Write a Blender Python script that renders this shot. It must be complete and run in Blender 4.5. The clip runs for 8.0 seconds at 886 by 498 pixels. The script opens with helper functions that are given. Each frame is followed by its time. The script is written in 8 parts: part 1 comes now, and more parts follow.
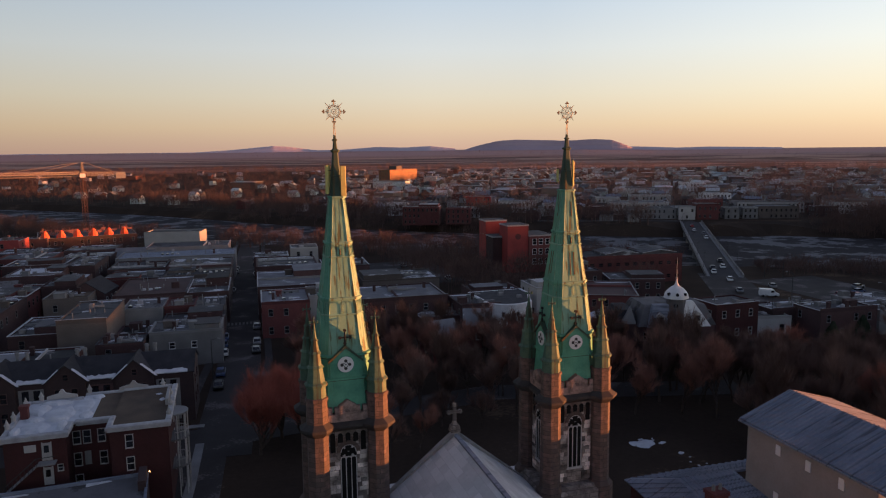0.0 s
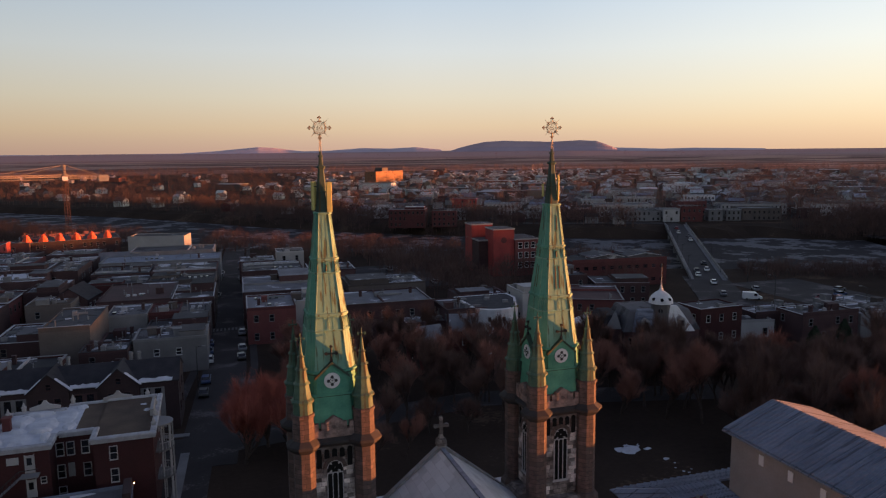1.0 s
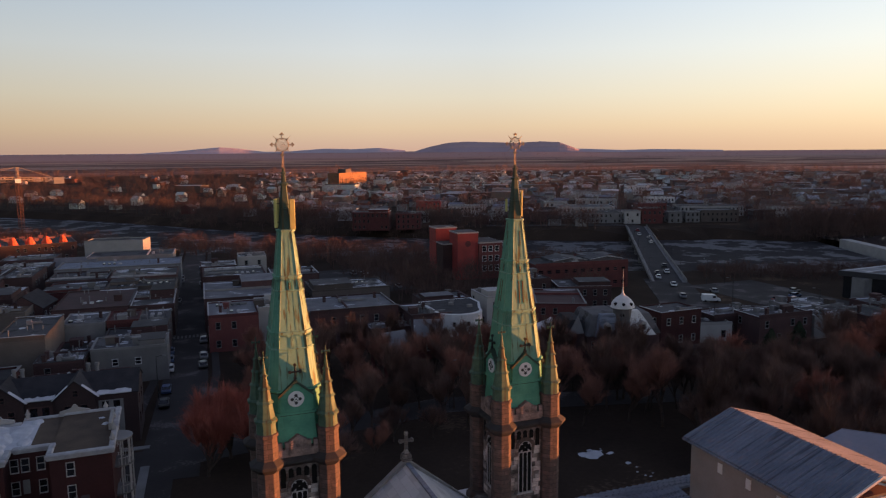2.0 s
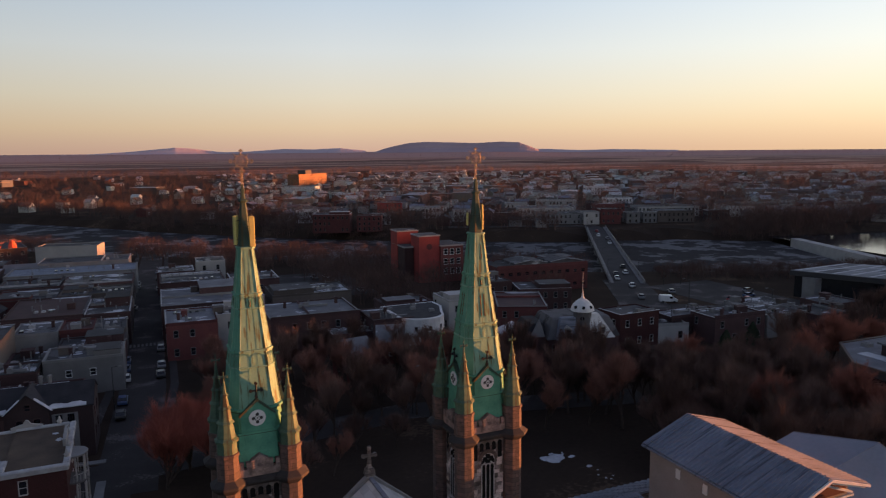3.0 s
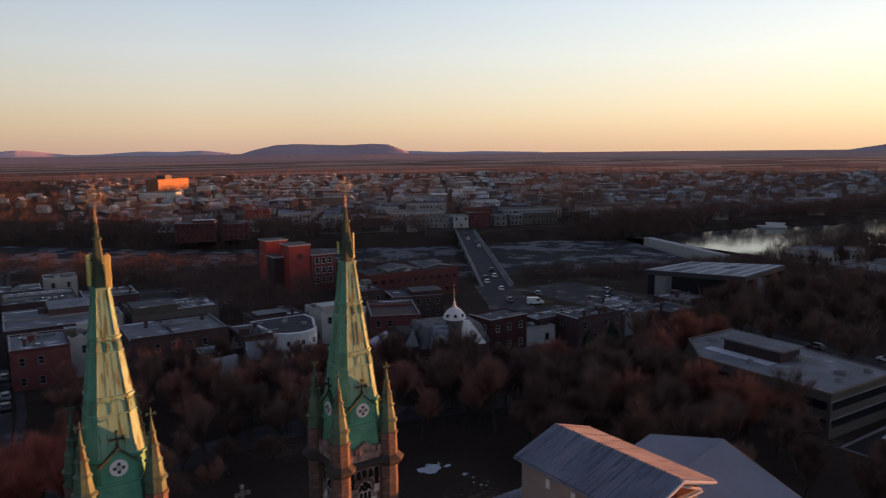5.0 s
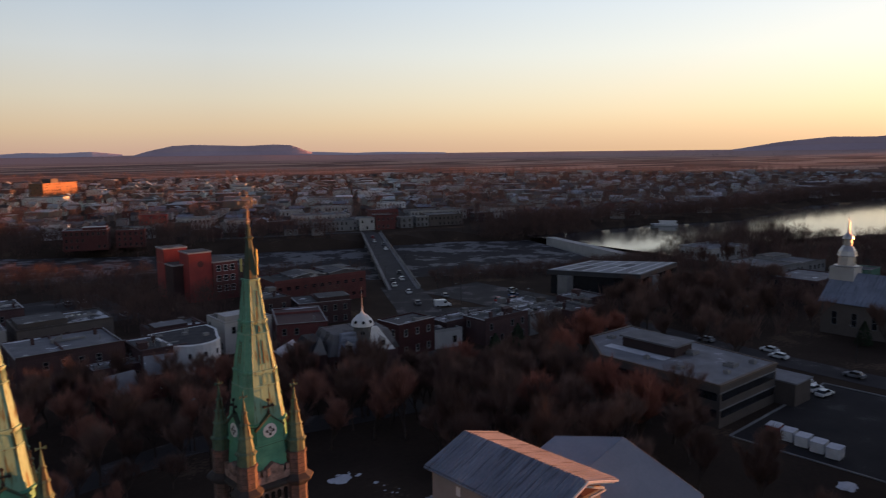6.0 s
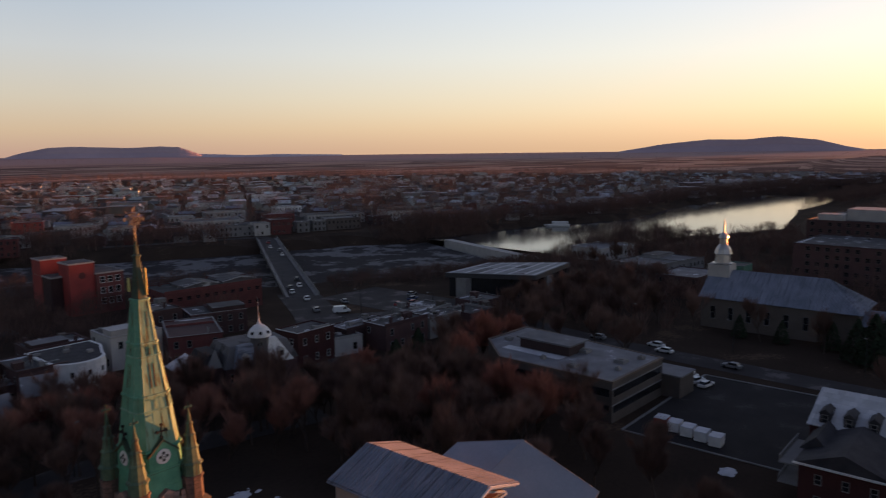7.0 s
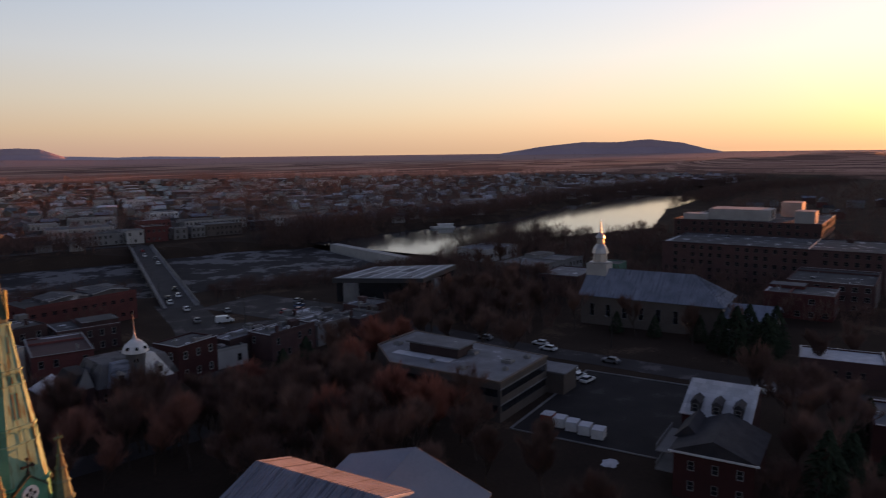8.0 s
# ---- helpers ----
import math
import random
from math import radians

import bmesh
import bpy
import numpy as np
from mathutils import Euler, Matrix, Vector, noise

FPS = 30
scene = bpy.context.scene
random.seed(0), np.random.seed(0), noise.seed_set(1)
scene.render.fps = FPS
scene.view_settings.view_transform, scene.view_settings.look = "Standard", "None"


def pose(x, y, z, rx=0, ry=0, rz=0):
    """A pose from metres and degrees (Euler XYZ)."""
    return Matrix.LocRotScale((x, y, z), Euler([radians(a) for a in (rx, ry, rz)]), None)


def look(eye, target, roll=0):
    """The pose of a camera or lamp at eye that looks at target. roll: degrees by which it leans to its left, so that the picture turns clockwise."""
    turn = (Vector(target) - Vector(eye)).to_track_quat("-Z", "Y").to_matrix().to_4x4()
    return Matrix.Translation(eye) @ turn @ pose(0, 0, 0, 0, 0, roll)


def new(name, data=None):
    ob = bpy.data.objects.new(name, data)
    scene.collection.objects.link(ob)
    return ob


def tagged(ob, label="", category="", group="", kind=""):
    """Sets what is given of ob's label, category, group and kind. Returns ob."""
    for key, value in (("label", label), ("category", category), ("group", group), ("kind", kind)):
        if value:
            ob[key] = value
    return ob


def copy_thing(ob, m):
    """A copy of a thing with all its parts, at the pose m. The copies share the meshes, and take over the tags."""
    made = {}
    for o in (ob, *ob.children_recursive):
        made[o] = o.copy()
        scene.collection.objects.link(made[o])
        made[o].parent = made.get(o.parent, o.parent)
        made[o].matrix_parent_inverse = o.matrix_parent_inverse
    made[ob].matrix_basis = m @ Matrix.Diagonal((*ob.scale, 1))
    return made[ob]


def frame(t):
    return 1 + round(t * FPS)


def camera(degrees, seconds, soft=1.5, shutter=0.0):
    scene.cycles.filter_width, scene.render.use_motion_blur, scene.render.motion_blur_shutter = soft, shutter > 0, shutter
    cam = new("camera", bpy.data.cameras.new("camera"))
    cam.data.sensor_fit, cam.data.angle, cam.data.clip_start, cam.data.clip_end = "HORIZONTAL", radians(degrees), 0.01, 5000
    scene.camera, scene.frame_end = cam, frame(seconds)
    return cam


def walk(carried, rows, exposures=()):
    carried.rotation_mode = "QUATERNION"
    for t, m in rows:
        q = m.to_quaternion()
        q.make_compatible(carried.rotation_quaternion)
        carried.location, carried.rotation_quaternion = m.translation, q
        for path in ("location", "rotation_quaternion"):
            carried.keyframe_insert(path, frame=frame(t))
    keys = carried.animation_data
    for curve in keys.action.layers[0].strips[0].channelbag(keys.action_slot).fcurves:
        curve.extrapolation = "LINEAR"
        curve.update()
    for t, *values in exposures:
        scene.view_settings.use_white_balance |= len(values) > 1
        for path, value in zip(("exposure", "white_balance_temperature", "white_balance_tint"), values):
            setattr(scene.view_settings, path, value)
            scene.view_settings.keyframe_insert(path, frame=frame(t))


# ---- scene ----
cam = camera(63.1, 8.0, soft=1.15, shutter=0.5)
PATH = [
    (0, (-16.731, -49.288, 45.074), (-16.154, -47.393, 44.799), -0.6),
    (0.5, (-16.751, -49.29, 45.597), (-16.164, -47.397, 45.323), -0.6),
    (1, (-16.72, -49.296, 46.134), (-16.106, -47.412, 45.861), -0.6),
    (1.5, (-16.695, -49.234, 46.708), (-16.035, -47.366, 46.436), -0.5),
    (3, (-16.682, -49.228, 48.399), (-15.876, -47.418, 48.126), -0.5),
    (3.5, (-16.68, -49.18, 48.949), (-15.815, -47.397, 48.677), -0.5),
    (4, (-16.669, -49.197, 49.475), (-15.735, -47.449, 49.203), -0.5),
    (4.5, (-16.622, -49.204, 49.939), (-15.603, -47.504, 49.668), -0.5),
    (6, (-16.591, -49.3, 51.575), (-15.273, -47.82, 51.302), -0.7),
    (6.5, (-16.657, -49.275, 51.989), (-15.24, -47.89, 51.718), -0.6),
    (7, (-16.626, -49.241, 52.448), (-15.112, -47.962, 52.177), -0.7),
    (7.5, (-16.595, -49.125, 52.818), (-14.986, -47.968, 52.548), -0.7),
    (8, (-16.522, -48.819, 53.091), (-14.825, -47.796, 52.822), -0.7),
]
walk(cam, [(t, look(eye, target, roll)) for t, eye, target, roll in PATH], exposures=[(0, 1.95, 6500, 10), (4, 1.92, 6500, 10), (6, 1.82, 6500, 10), (7, 1.7, 6500, 12), (8, 1.62, 6450, 16)])

# ---- light ----
SUN_AZ = -10.0      # degrees from +x towards +y
SUN_EL = 0.7
sun_dir = Vector((math.cos(radians(SUN_EL)) * math.cos(radians(SUN_AZ)), math.cos(radians(SUN_EL)) * math.sin(radians(SUN_AZ)), math.sin(radians(SUN_EL))))
world = bpy.data.worlds.new("dusk_sky")
scene.world = world
world.use_nodes = True
wn = world.node_tree.nodes
sky = wn.new("ShaderNodeTexSky")
sky.sky_type = "NISHITA"
sky.sun_disc = False
sky.sun_elevation = radians(SUN_EL)
sky.sun_rotation = radians(90 - SUN_AZ)
sky.air_density, sky.dust_density, sky.ozone_density = 1.0, 1.5, 2.0
# twilight: an orange glow low down, pale above it, deep blue overhead, stronger towards the sun
wl = world.node_tree.links
tc = wn.new("ShaderNodeTexCoord")
sep = wn.new("ShaderNodeSeparateXYZ")
wl.new(tc.outputs["Generated"], sep.inputs[0])


def sky_ramp(stops):
    r = wn.new("ShaderNodeValToRGB")
    els = r.color_ramp.elements
    els[0].position, els[1].position = stops[0][0], stops[-1][0]
    els[0].color, els[1].color = (*stops[0][1], 1), (*stops[-1][1], 1)
    for at, c in stops[1:-1]:
        els.new(at).color = (*c, 1)
    wl.new(sep.outputs["Z"], r.inputs[0])
    return r


side = sky_ramp([(0.0, (0.74, 0.49, 0.37)), (0.03, (0.81, 0.63, 0.44)), (0.07, (0.79, 0.715, 0.59)), (0.13, (0.72, 0.74, 0.75)), (0.22, (0.52, 0.62, 0.75)), (0.4, (0.235, 0.265, 0.40)), (1.0, (0.092, 0.101, 0.178))])
toward = sky_ramp([(0.0, (1.09, 0.75, 0.42)), (0.05, (1.13, 0.96, 0.68)), (0.12, (1.11, 1.08, 0.96)), (0.22, (0.92, 0.99, 1.07)), (0.4, (0.28, 0.33, 0.47)), (1.0, (0.092, 0.101, 0.178))])
dot = wn.new("ShaderNodeVectorMath")
dot.operation = "DOT_PRODUCT"
wl.new(tc.outputs["Generated"], dot.inputs[0])
dot.inputs[1].default_value = sun_dir
near_sun = wn.new("ShaderNodeMapRange")
near_sun.inputs[1].default_value, near_sun.inputs[2].default_value = 0.25, 1.0
wl.new(dot.outputs["Value"], near_sun.inputs[0])
glow = wn.new("ShaderNodeMix")
glow.data_type = "RGBA"
wl.new(near_sun.outputs[0], glow.inputs[0])
wl.new(side.outputs[0], glow.inputs[6])
wl.new(toward.outputs[0], glow.inputs[7])
back = wn.new("ShaderNodeMapRange")
back.inputs[1].default_value, back.inputs[2].default_value = -1.0, 0.1
back.inputs[3].default_value, back.inputs[4].default_value = 0.45, 1.0
wl.new(dot.outputs["Value"], back.inputs[0])
dim = wn.new("ShaderNodeVectorMath")
dim.operation = "SCALE"
wl.new(glow.outputs[2], dim.inputs[0])
wl.new(back.outputs[0], dim.inputs["Scale"])
glow_bg = wn.new("ShaderNodeBackground")
glow_bg.inputs["Strength"].default_value = 0.225
wl.new(dim.outputs[0], glow_bg.inputs["Color"])
wn["Background"].inputs["Strength"].default_value = 0.05
wl.new(sky.outputs[0], wn["Background"].inputs["Color"])
both = wn.new("ShaderNodeAddShader")
wl.new(wn["Background"].outputs[0], both.inputs[0])
wl.new(glow_bg.outputs[0], both.inputs[1])
wl.new(both.outputs[0], wn["World Output"].inputs["Surface"])
lamp = bpy.data.lights.new("sun", "SUN")
lamp.energy, lamp.angle, lamp.color = 4.5, radians(0.5), (1.0, 0.32, 0.098)
new("sun", lamp).matrix_world = look(sun_dir * 500, (0, 0, 0))

# ---- materials ----
def mat(name, c1, c2=None, rough=0.8, scale=1.0, fine=12.0, bump=0.15, metal=0.0, spec=0.3, c3=None, c3_at=0.62, vary=0.0, kind="", streak=(2.6, 2.6, 0.16)):
    m = bpy.data.materials.new(name)
    m.use_nodes = True
    nt = m.node_tree
    n, l = nt.nodes, nt.links
    b = n["Principled BSDF"]
    tc = n.new("ShaderNodeTexCoord")
    big = n.new("ShaderNodeTexNoise")
    big.inputs["Scale"].default_value, big.inputs["Detail"].default_value = scale, 4.0
    l.new(tc.outputs["Object"], big.inputs["Vector"])
    small = n.new("ShaderNodeTexNoise")
    small.inputs["Scale"].default_value, small.inputs["Detail"].default_value = fine, 3.0
    l.new(tc.outputs["Object"], small.inputs["Vector"])
    add = n.new("ShaderNodeMath")
    add.operation = "MULTIPLY_ADD"
    l.new(small.outputs["Fac"], add.inputs[0])
    add.inputs[1].default_value = 0.35
    l.new(big.outputs["Fac"], add.inputs[2])
    ramp = n.new("ShaderNodeValToRGB")
    c2 = c2 or tuple(v * 0.7 for v in c1)
    ramp.color_ramp.elements[0].position, ramp.color_ramp.elements[1].position = 0.45, 0.9
    ramp.color_ramp.elements[0].color, ramp.color_ramp.elements[1].color = (*c2, 1), (*c1, 1)
    l.new(add.outputs[0], ramp.inputs[0])
    out = ramp.outputs[0]
    if kind == "brick":
        br = n.new("ShaderNodeTexBrick")
        br.inputs["Scale"].default_value = 1.0
        br.inputs["Brick Width"].default_value, br.inputs["Row Height"].default_value, br.inputs["Mortar Size"].default_value = 0.42, 0.15, 0.012
        comb = n.new("ShaderNodeCombineXYZ")
        sep = n.new("ShaderNodeSeparateXYZ")
        l.new(tc.outputs["Object"], sep.inputs[0])
        sm = n.new("ShaderNodeMath")
        l.new(sep.outputs[0], sm.inputs[0]), l.new(sep.outputs[1], sm.inputs[1])
        l.new(sm.outputs[0], comb.inputs[0]), l.new(sep.outputs[2], comb.inputs[1])
        l.new(comb.outputs[0], br.inputs["Vector"])
        l.new(out, br.inputs["Color1"])
        dk = n.new("ShaderNodeMix")
        dk.data_type = "RGBA"
        dk.inputs[0].default_value = 0.5
        l.new(out, dk.inputs[6])
        dk.inputs[7].default_value = (*c2, 1)
        l.new(dk.outputs[2], br.inputs["Color2"])
        br.inputs["Mortar"].default_value = (*[v * 0.85 + 0.012 for v in c1], 1)
        out = br.outputs["Color"]
    if kind == "stone":
        br = n.new("ShaderNodeTexBrick")
        br.inputs["Scale"].default_value = 1.0
        br.inputs["Brick Width"].default_value, br.inputs["Row Height"].default_value, br.inputs["Mortar Size"].default_value = 0.75, 0.36, 0.02
        br.inputs["Bias"].default_value = -0.1
        comb = n.new("ShaderNodeCombineXYZ")
        sep = n.new("ShaderNodeSeparateXYZ")
        l.new(tc.outputs["Object"], sep.inputs[0])
        sm = n.new("ShaderNodeMath")
        l.new(sep.outputs[0], sm.inputs[0]), l.new(sep.outputs[1], sm.inputs[1])
        l.new(sm.outputs[0], comb.inputs[0]), l.new(sep.outputs[2], comb.inputs[1])
        l.new(comb.outputs[0], br.inputs["Vector"])
        l.new(out, br.inputs["Color1"])
        br.inputs["Color2"].default_value = (*(c3 or c2), 1)
        br.inputs["Mortar"].default_value = (*[v * 0.95 for v in c2], 1)
        out = br.outputs["Color"]
    elif kind == "patch":
        # courses of sheet and shingle, some newer and paler than the rest
        br = n.new("ShaderNodeTexBrick")
        br.inputs["Scale"].default_value = 1.0
        br.inputs["Brick Width"].default_value, br.inputs["Row Height"].default_value, br.inputs["Mortar Size"].default_value = 1.1, 0.42, 0.008
        comb = n.new("ShaderNodeCombineXYZ")
        sep = n.new("ShaderNodeSeparateXYZ")
        l.new(tc.outputs["Object"], sep.inputs[0])
        l.new(sep.outputs[1], comb.inputs[0]), l.new(sep.outputs[2], comb.inputs[1])
        l.new(comb.outputs[0], br.inputs["Vector"])
        l.new(out, br.inputs["Color1"])
        br.inputs["Color2"].default_value, br.inputs["Bias"].default_value = (*c3, 1), -0.35
        br.inputs["Mortar"].default_value = (*c2, 1)
        out = br.outputs["Color"]
    elif kind == "streak":
        # runs of dirt and rust down a slope, long in z
        mp = n.new("ShaderNodeMapping")
        mp.inputs["Scale"].default_value = streak
        l.new(tc.outputs["Object"], mp.inputs[0])
        run = n.new("ShaderNodeTexNoise")
        run.inputs["Scale"].default_value, run.inputs["Detail"].default_value = 1.0, 5.0
        l.new(mp.outputs[0], run.inputs["Vector"])
        r2 = n.new("ShaderNodeValToRGB")
        r2.color_ramp.elements[0].position, r2.color_ramp.elements[1].position = c3_at, c3_at + 0.09
        l.new(run.outputs["Fac"], r2.inputs[0])
        mx = n.new("ShaderNodeMix")
        mx.data_type = "RGBA"
        l.new(r2.outputs[0], mx.inputs[0])
        l.new(out, mx.inputs[6])
        mx.inputs[7].default_value = (*c3, 1)
        out = mx.outputs[2]
    elif c3:
        r2 = n.new("ShaderNodeValToRGB")
        r2.color_ramp.elements[0].position, r2.color_ramp.elements[1].position = c3_at, c3_at + 0.06
        l.new(add.outputs[0], r2.inputs[0])
        mx = n.new("ShaderNodeMix")
        mx.data_type = "RGBA"
        l.new(r2.outputs[0], mx.inputs[0])
        l.new(out, mx.inputs[6])
        mx.inputs[7].default_value = (*c3, 1)
        out = mx.outputs[2]
    if vary:
        oi = n.new("ShaderNodeObjectInfo")
        hs = n.new("ShaderNodeHueSaturation")
        mr = n.new("ShaderNodeMapRange")
        mr.inputs[3].default_value, mr.inputs[4].default_value = 1 - vary, 1 + vary
        l.new(oi.outputs["Random"], mr.inputs[0])
        l.new(mr.outputs[0], hs.inputs["Value"])
        l.new(out, hs.inputs["Color"])
        out = hs.outputs[0]
    l.new(out, b.inputs["Base Color"])
    b.inputs["Roughness"].default_value, b.inputs["Metallic"].default_value = rough, metal
    b.inputs["Specular IOR Level"].default_value = spec
    if bump:
        bp = n.new("ShaderNodeBump")
        bp.inputs["Strength"].default_value, bp.inputs["Distance"].default_value = bump, 0.05
        l.new(small.outputs["Fac"], bp.inputs["Height"])
        l.new(bp.outputs[0], b.inputs["Normal"])
    return m


def island_mat(name, cols, rough=0.85):
    """Colour picked at random for every loose piece of a mesh."""
    m = bpy.data.materials.new(name)
    m.use_nodes = True
    n, l = m.node_tree.nodes, m.node_tree.links
    g = n.new("ShaderNodeNewGeometry")
    r = n.new("ShaderNodeValToRGB")
    r.color_ramp.interpolation = "CONSTANT"
    els = r.color_ramp.elements
    els[0].color, els[1].color = (*cols[0], 1), (*cols[1], 1)
    els[1].position = 1 / len(cols)
    for k, c in enumerate(cols[2:], 2):
        els.new(k / len(cols)).color = (*c, 1)
    l.new(g.outputs["Random Per Island"], r.inputs[0])
    ns = n.new("ShaderNodeTexNoise")
    ns.inputs["Scale"].default_value = 0.7
    mx = n.new("ShaderNodeMix")
    mx.data_type, mx.blend_type = "RGBA", "MULTIPLY"
    mx.inputs[0].default_value = 0.5
    l.new(r.outputs[0], mx.inputs[6]), l.new(ns.outputs["Color"], mx.inputs[7])
    l.new(mx.outputs[2], n["Principled BSDF"].inputs["Base Color"])
    n["Principled BSDF"].inputs["Roughness"].default_value = rough
    n["Principled BSDF"].inputs["Specular IOR Level"].default_value = 0.2
    return m


STONE = mat("grey_stone", (0.36, 0.31, 0.285), (0.075, 0.062, 0.058), 0.9, 1.6, 6, 0.6, c3=(0.085, 0.07, 0.066), kind="stone")
BLOCK = mat("rough_stone_block", (0.50, 0.445, 0.415), (0.11, 0.09, 0.083), 0.92, 1.1, 9, 0.7, vary=0.8)
ASHLAR = mat("brown_dressed_stone", (0.165, 0.108, 0.093), (0.055, 0.043, 0.04), 0.9, 2.2, 7, 0.5, c3=(0.075, 0.056, 0.05), c3_at=0.66, kind="stone")
CARVED = mat("carved_stone", (0.34, 0.24, 0.21), (0.10, 0.075, 0.068), 0.9, 2.2, 9, 0.6)
LEDGE = mat("dark_weathered_ledge", (0.05, 0.045, 0.043), (0.03, 0.027, 0.027), 0.85, 1.2, 9, 0.3)
COPPER = mat("green_copper", (0.11, 0.34, 0.225), (0.055, 0.20, 0.14), 0.6, 0.7, 6, 0.25, c3=(0.03, 0.07, 0.05), c3_at=0.64, kind="streak")
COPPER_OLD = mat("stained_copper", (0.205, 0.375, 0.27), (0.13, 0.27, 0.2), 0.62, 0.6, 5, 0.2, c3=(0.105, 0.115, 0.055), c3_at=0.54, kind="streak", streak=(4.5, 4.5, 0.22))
# greener copy of the copper above, with shade in its colour
COPPER_SHADED = mat("shaded_side_copper", (0.13, 0.34, 0.23), (0.075, 0.22, 0.155), 0.62, 0.6, 5, 0.2, c3=(0.055, 0.11, 0.075), c3_at=0.58, kind="streak", streak=(4.5, 4.5, 0.22))
COPPER_DARK = mat("darkened_copper", (0.095, 0.155, 0.10), (0.04, 0.085, 0.062), 0.65, 1.2, 7, 0.25, c3=(0.05, 0.048, 0.028), c3_at=0.52, kind="streak")
COPPER_TIP = mat("browned_copper", (0.05, 0.085, 0.06), (0.032, 0.05, 0.035), 0.65, 1.2, 7, 0.25, c3=(0.08, 0.055, 0.02), c3_at=0.56, kind="streak")
TRACERY = mat("grey_painted_tracery", (0.42, 0.41, 0.41), (0.30, 0.29, 0.29), 0.7, 1.5, 8, 0.1)
RUST = mat("rust_stain", (0.13, 0.075, 0.035), (0.07, 0.04, 0.02), 0.85, 2.0, 10)
GILT = mat("weathered_gilt_iron", (0.26, 0.22, 0.16), (0.15, 0.125, 0.09), 0.6, 3, 20, 0.1, metal=0.25)
BLACK_IRON = mat("black_iron", (0.018, 0.018, 0.018), (0.01, 0.01, 0.01), 0.6, 3, 20, 0.1)
IRON = mat("dark_iron", (0.05, 0.05, 0.05), (0.03, 0.03, 0.03), 0.5, 3, 20, 0.1, metal=0.3)
WHITE = mat("white_paint", (0.70, 0.69, 0.69), (0.55, 0.55, 0.55), 0.6, 0.8, 8, 0.1)
GLASS = mat("dark_window_glass", (0.02, 0.022, 0.028), (0.01, 0.01, 0.012), 0.12, 1, 5, 0.0, spec=0.6)
VOID = mat("dark_opening", (0.012, 0.012, 0.012), (0.008, 0.008, 0.008), 0.9, 1, 5, 0.0, spec=0.1)
ROOF_METAL = mat("grey_metal_roof", (0.23, 0.25, 0.31), (0.14, 0.16, 0.205), 0.7, 0.25, 3, 0.1, spec=0.15, c3=(0.10, 0.11, 0.14), c3_at=0.54, kind="streak", streak=(0.16, 4.2, 0.16))
ROOF_NAVE = mat("pale_patched_roof", (0.50, 0.50, 0.515), (0.38, 0.38, 0.395), 0.75, 0.35, 3, 0.1, spec=0.15, c3=(0.62, 0.62, 0.635), kind="patch")
COPING_STONE = mat("grey_coping_stone", (0.30, 0.29, 0.285), (0.17, 0.165, 0.16), 0.88, 1.2, 8, 0.3)
ROOF_TAR = mat("tar_gravel_roof", (0.08, 0.077, 0.08), (0.038, 0.037, 0.039), 0.9, 0.22, 4, 0.3, c3=(0.30, 0.30, 0.31), c3_at=0.79, vary=0.5)
ROOF_SNOWY = mat("half_melted_snow_roof", (0.10, 0.097, 0.10), (0.045, 0.044, 0.046), 0.88, 0.16, 3.5, 0.3, c3=(0.50, 0.505, 0.53), c3_at=0.69)
ROOF_GREY = mat("weathered_grey_roof", (0.135, 0.13, 0.137), (0.085, 0.082, 0.086), 0.9, 0.3, 5, 0.2, c3=(0.045, 0.043, 0.045), c3_at=0.72, vary=0.35)
ROOF_RUST = mat("dull_maroon_roof", (0.10, 0.055, 0.052), (0.065, 0.04, 0.04), 0.9, 0.25, 5, 0.2, vary=0.2)
COPING = mat("pale_metal_coping", (0.42, 0.41, 0.42), (0.28, 0.275, 0.28), 0.6, 0.8, 6, 0.1)
ROOF_PALE = mat("frosted_flat_roof", (0.18, 0.18, 0.195), (0.095, 0.094, 0.102), 0.85, 0.22, 4, 0.2, c3=(0.48, 0.485, 0.51), c3_at=0.83, vary=0.35)
ROOF_BROWN = mat("bare_brown_roof", (0.12, 0.083, 0.056), (0.062, 0.043, 0.033), 0.9, 0.3, 4, 0.2)
SHINGLE = mat("dark_shingle", (0.04, 0.037, 0.042), (0.02, 0.02, 0.024), 0.9, 0.6, 6, 0.3, vary=0.3)
SNOW = mat("old_snow", (0.58, 0.585, 0.62), (0.43, 0.435, 0.47), 0.75, 0.6, 5, 0.3)
BRICK_RED = mat("red_brick", (0.145, 0.045, 0.043), (0.085, 0.028, 0.028), 0.88, 0.3, 5, 0.3, vary=0.3, kind="brick")
BRICK_DEEP = mat("deep_red_brick", (0.066, 0.019, 0.019), (0.036, 0.013, 0.013), 0.9, 0.3, 5, 0.3, kind="brick")
BRICK_DARK = mat("dark_brick", (0.09, 0.047, 0.046), (0.05, 0.029, 0.030), 0.9, 0.3, 5, 0.3, vary=0.3, kind="brick")
BRICK_TAN = mat("tan_brick", (0.135, 0.11, 0.098), (0.088, 0.073, 0.066), 0.9, 0.3, 5, 0.3, vary=0.25, kind="brick")
RENDER_GREY = mat("grey_render", (0.21, 0.203, 0.203), (0.14, 0.136, 0.136), 0.9, 0.25, 5, 0.15, vary=0.25)
RENDER_PALE = mat("pale_render", (0.40, 0.38, 0.365), (0.30, 0.29, 0.28), 0.9, 0.25, 5, 0.15, vary=0.15)
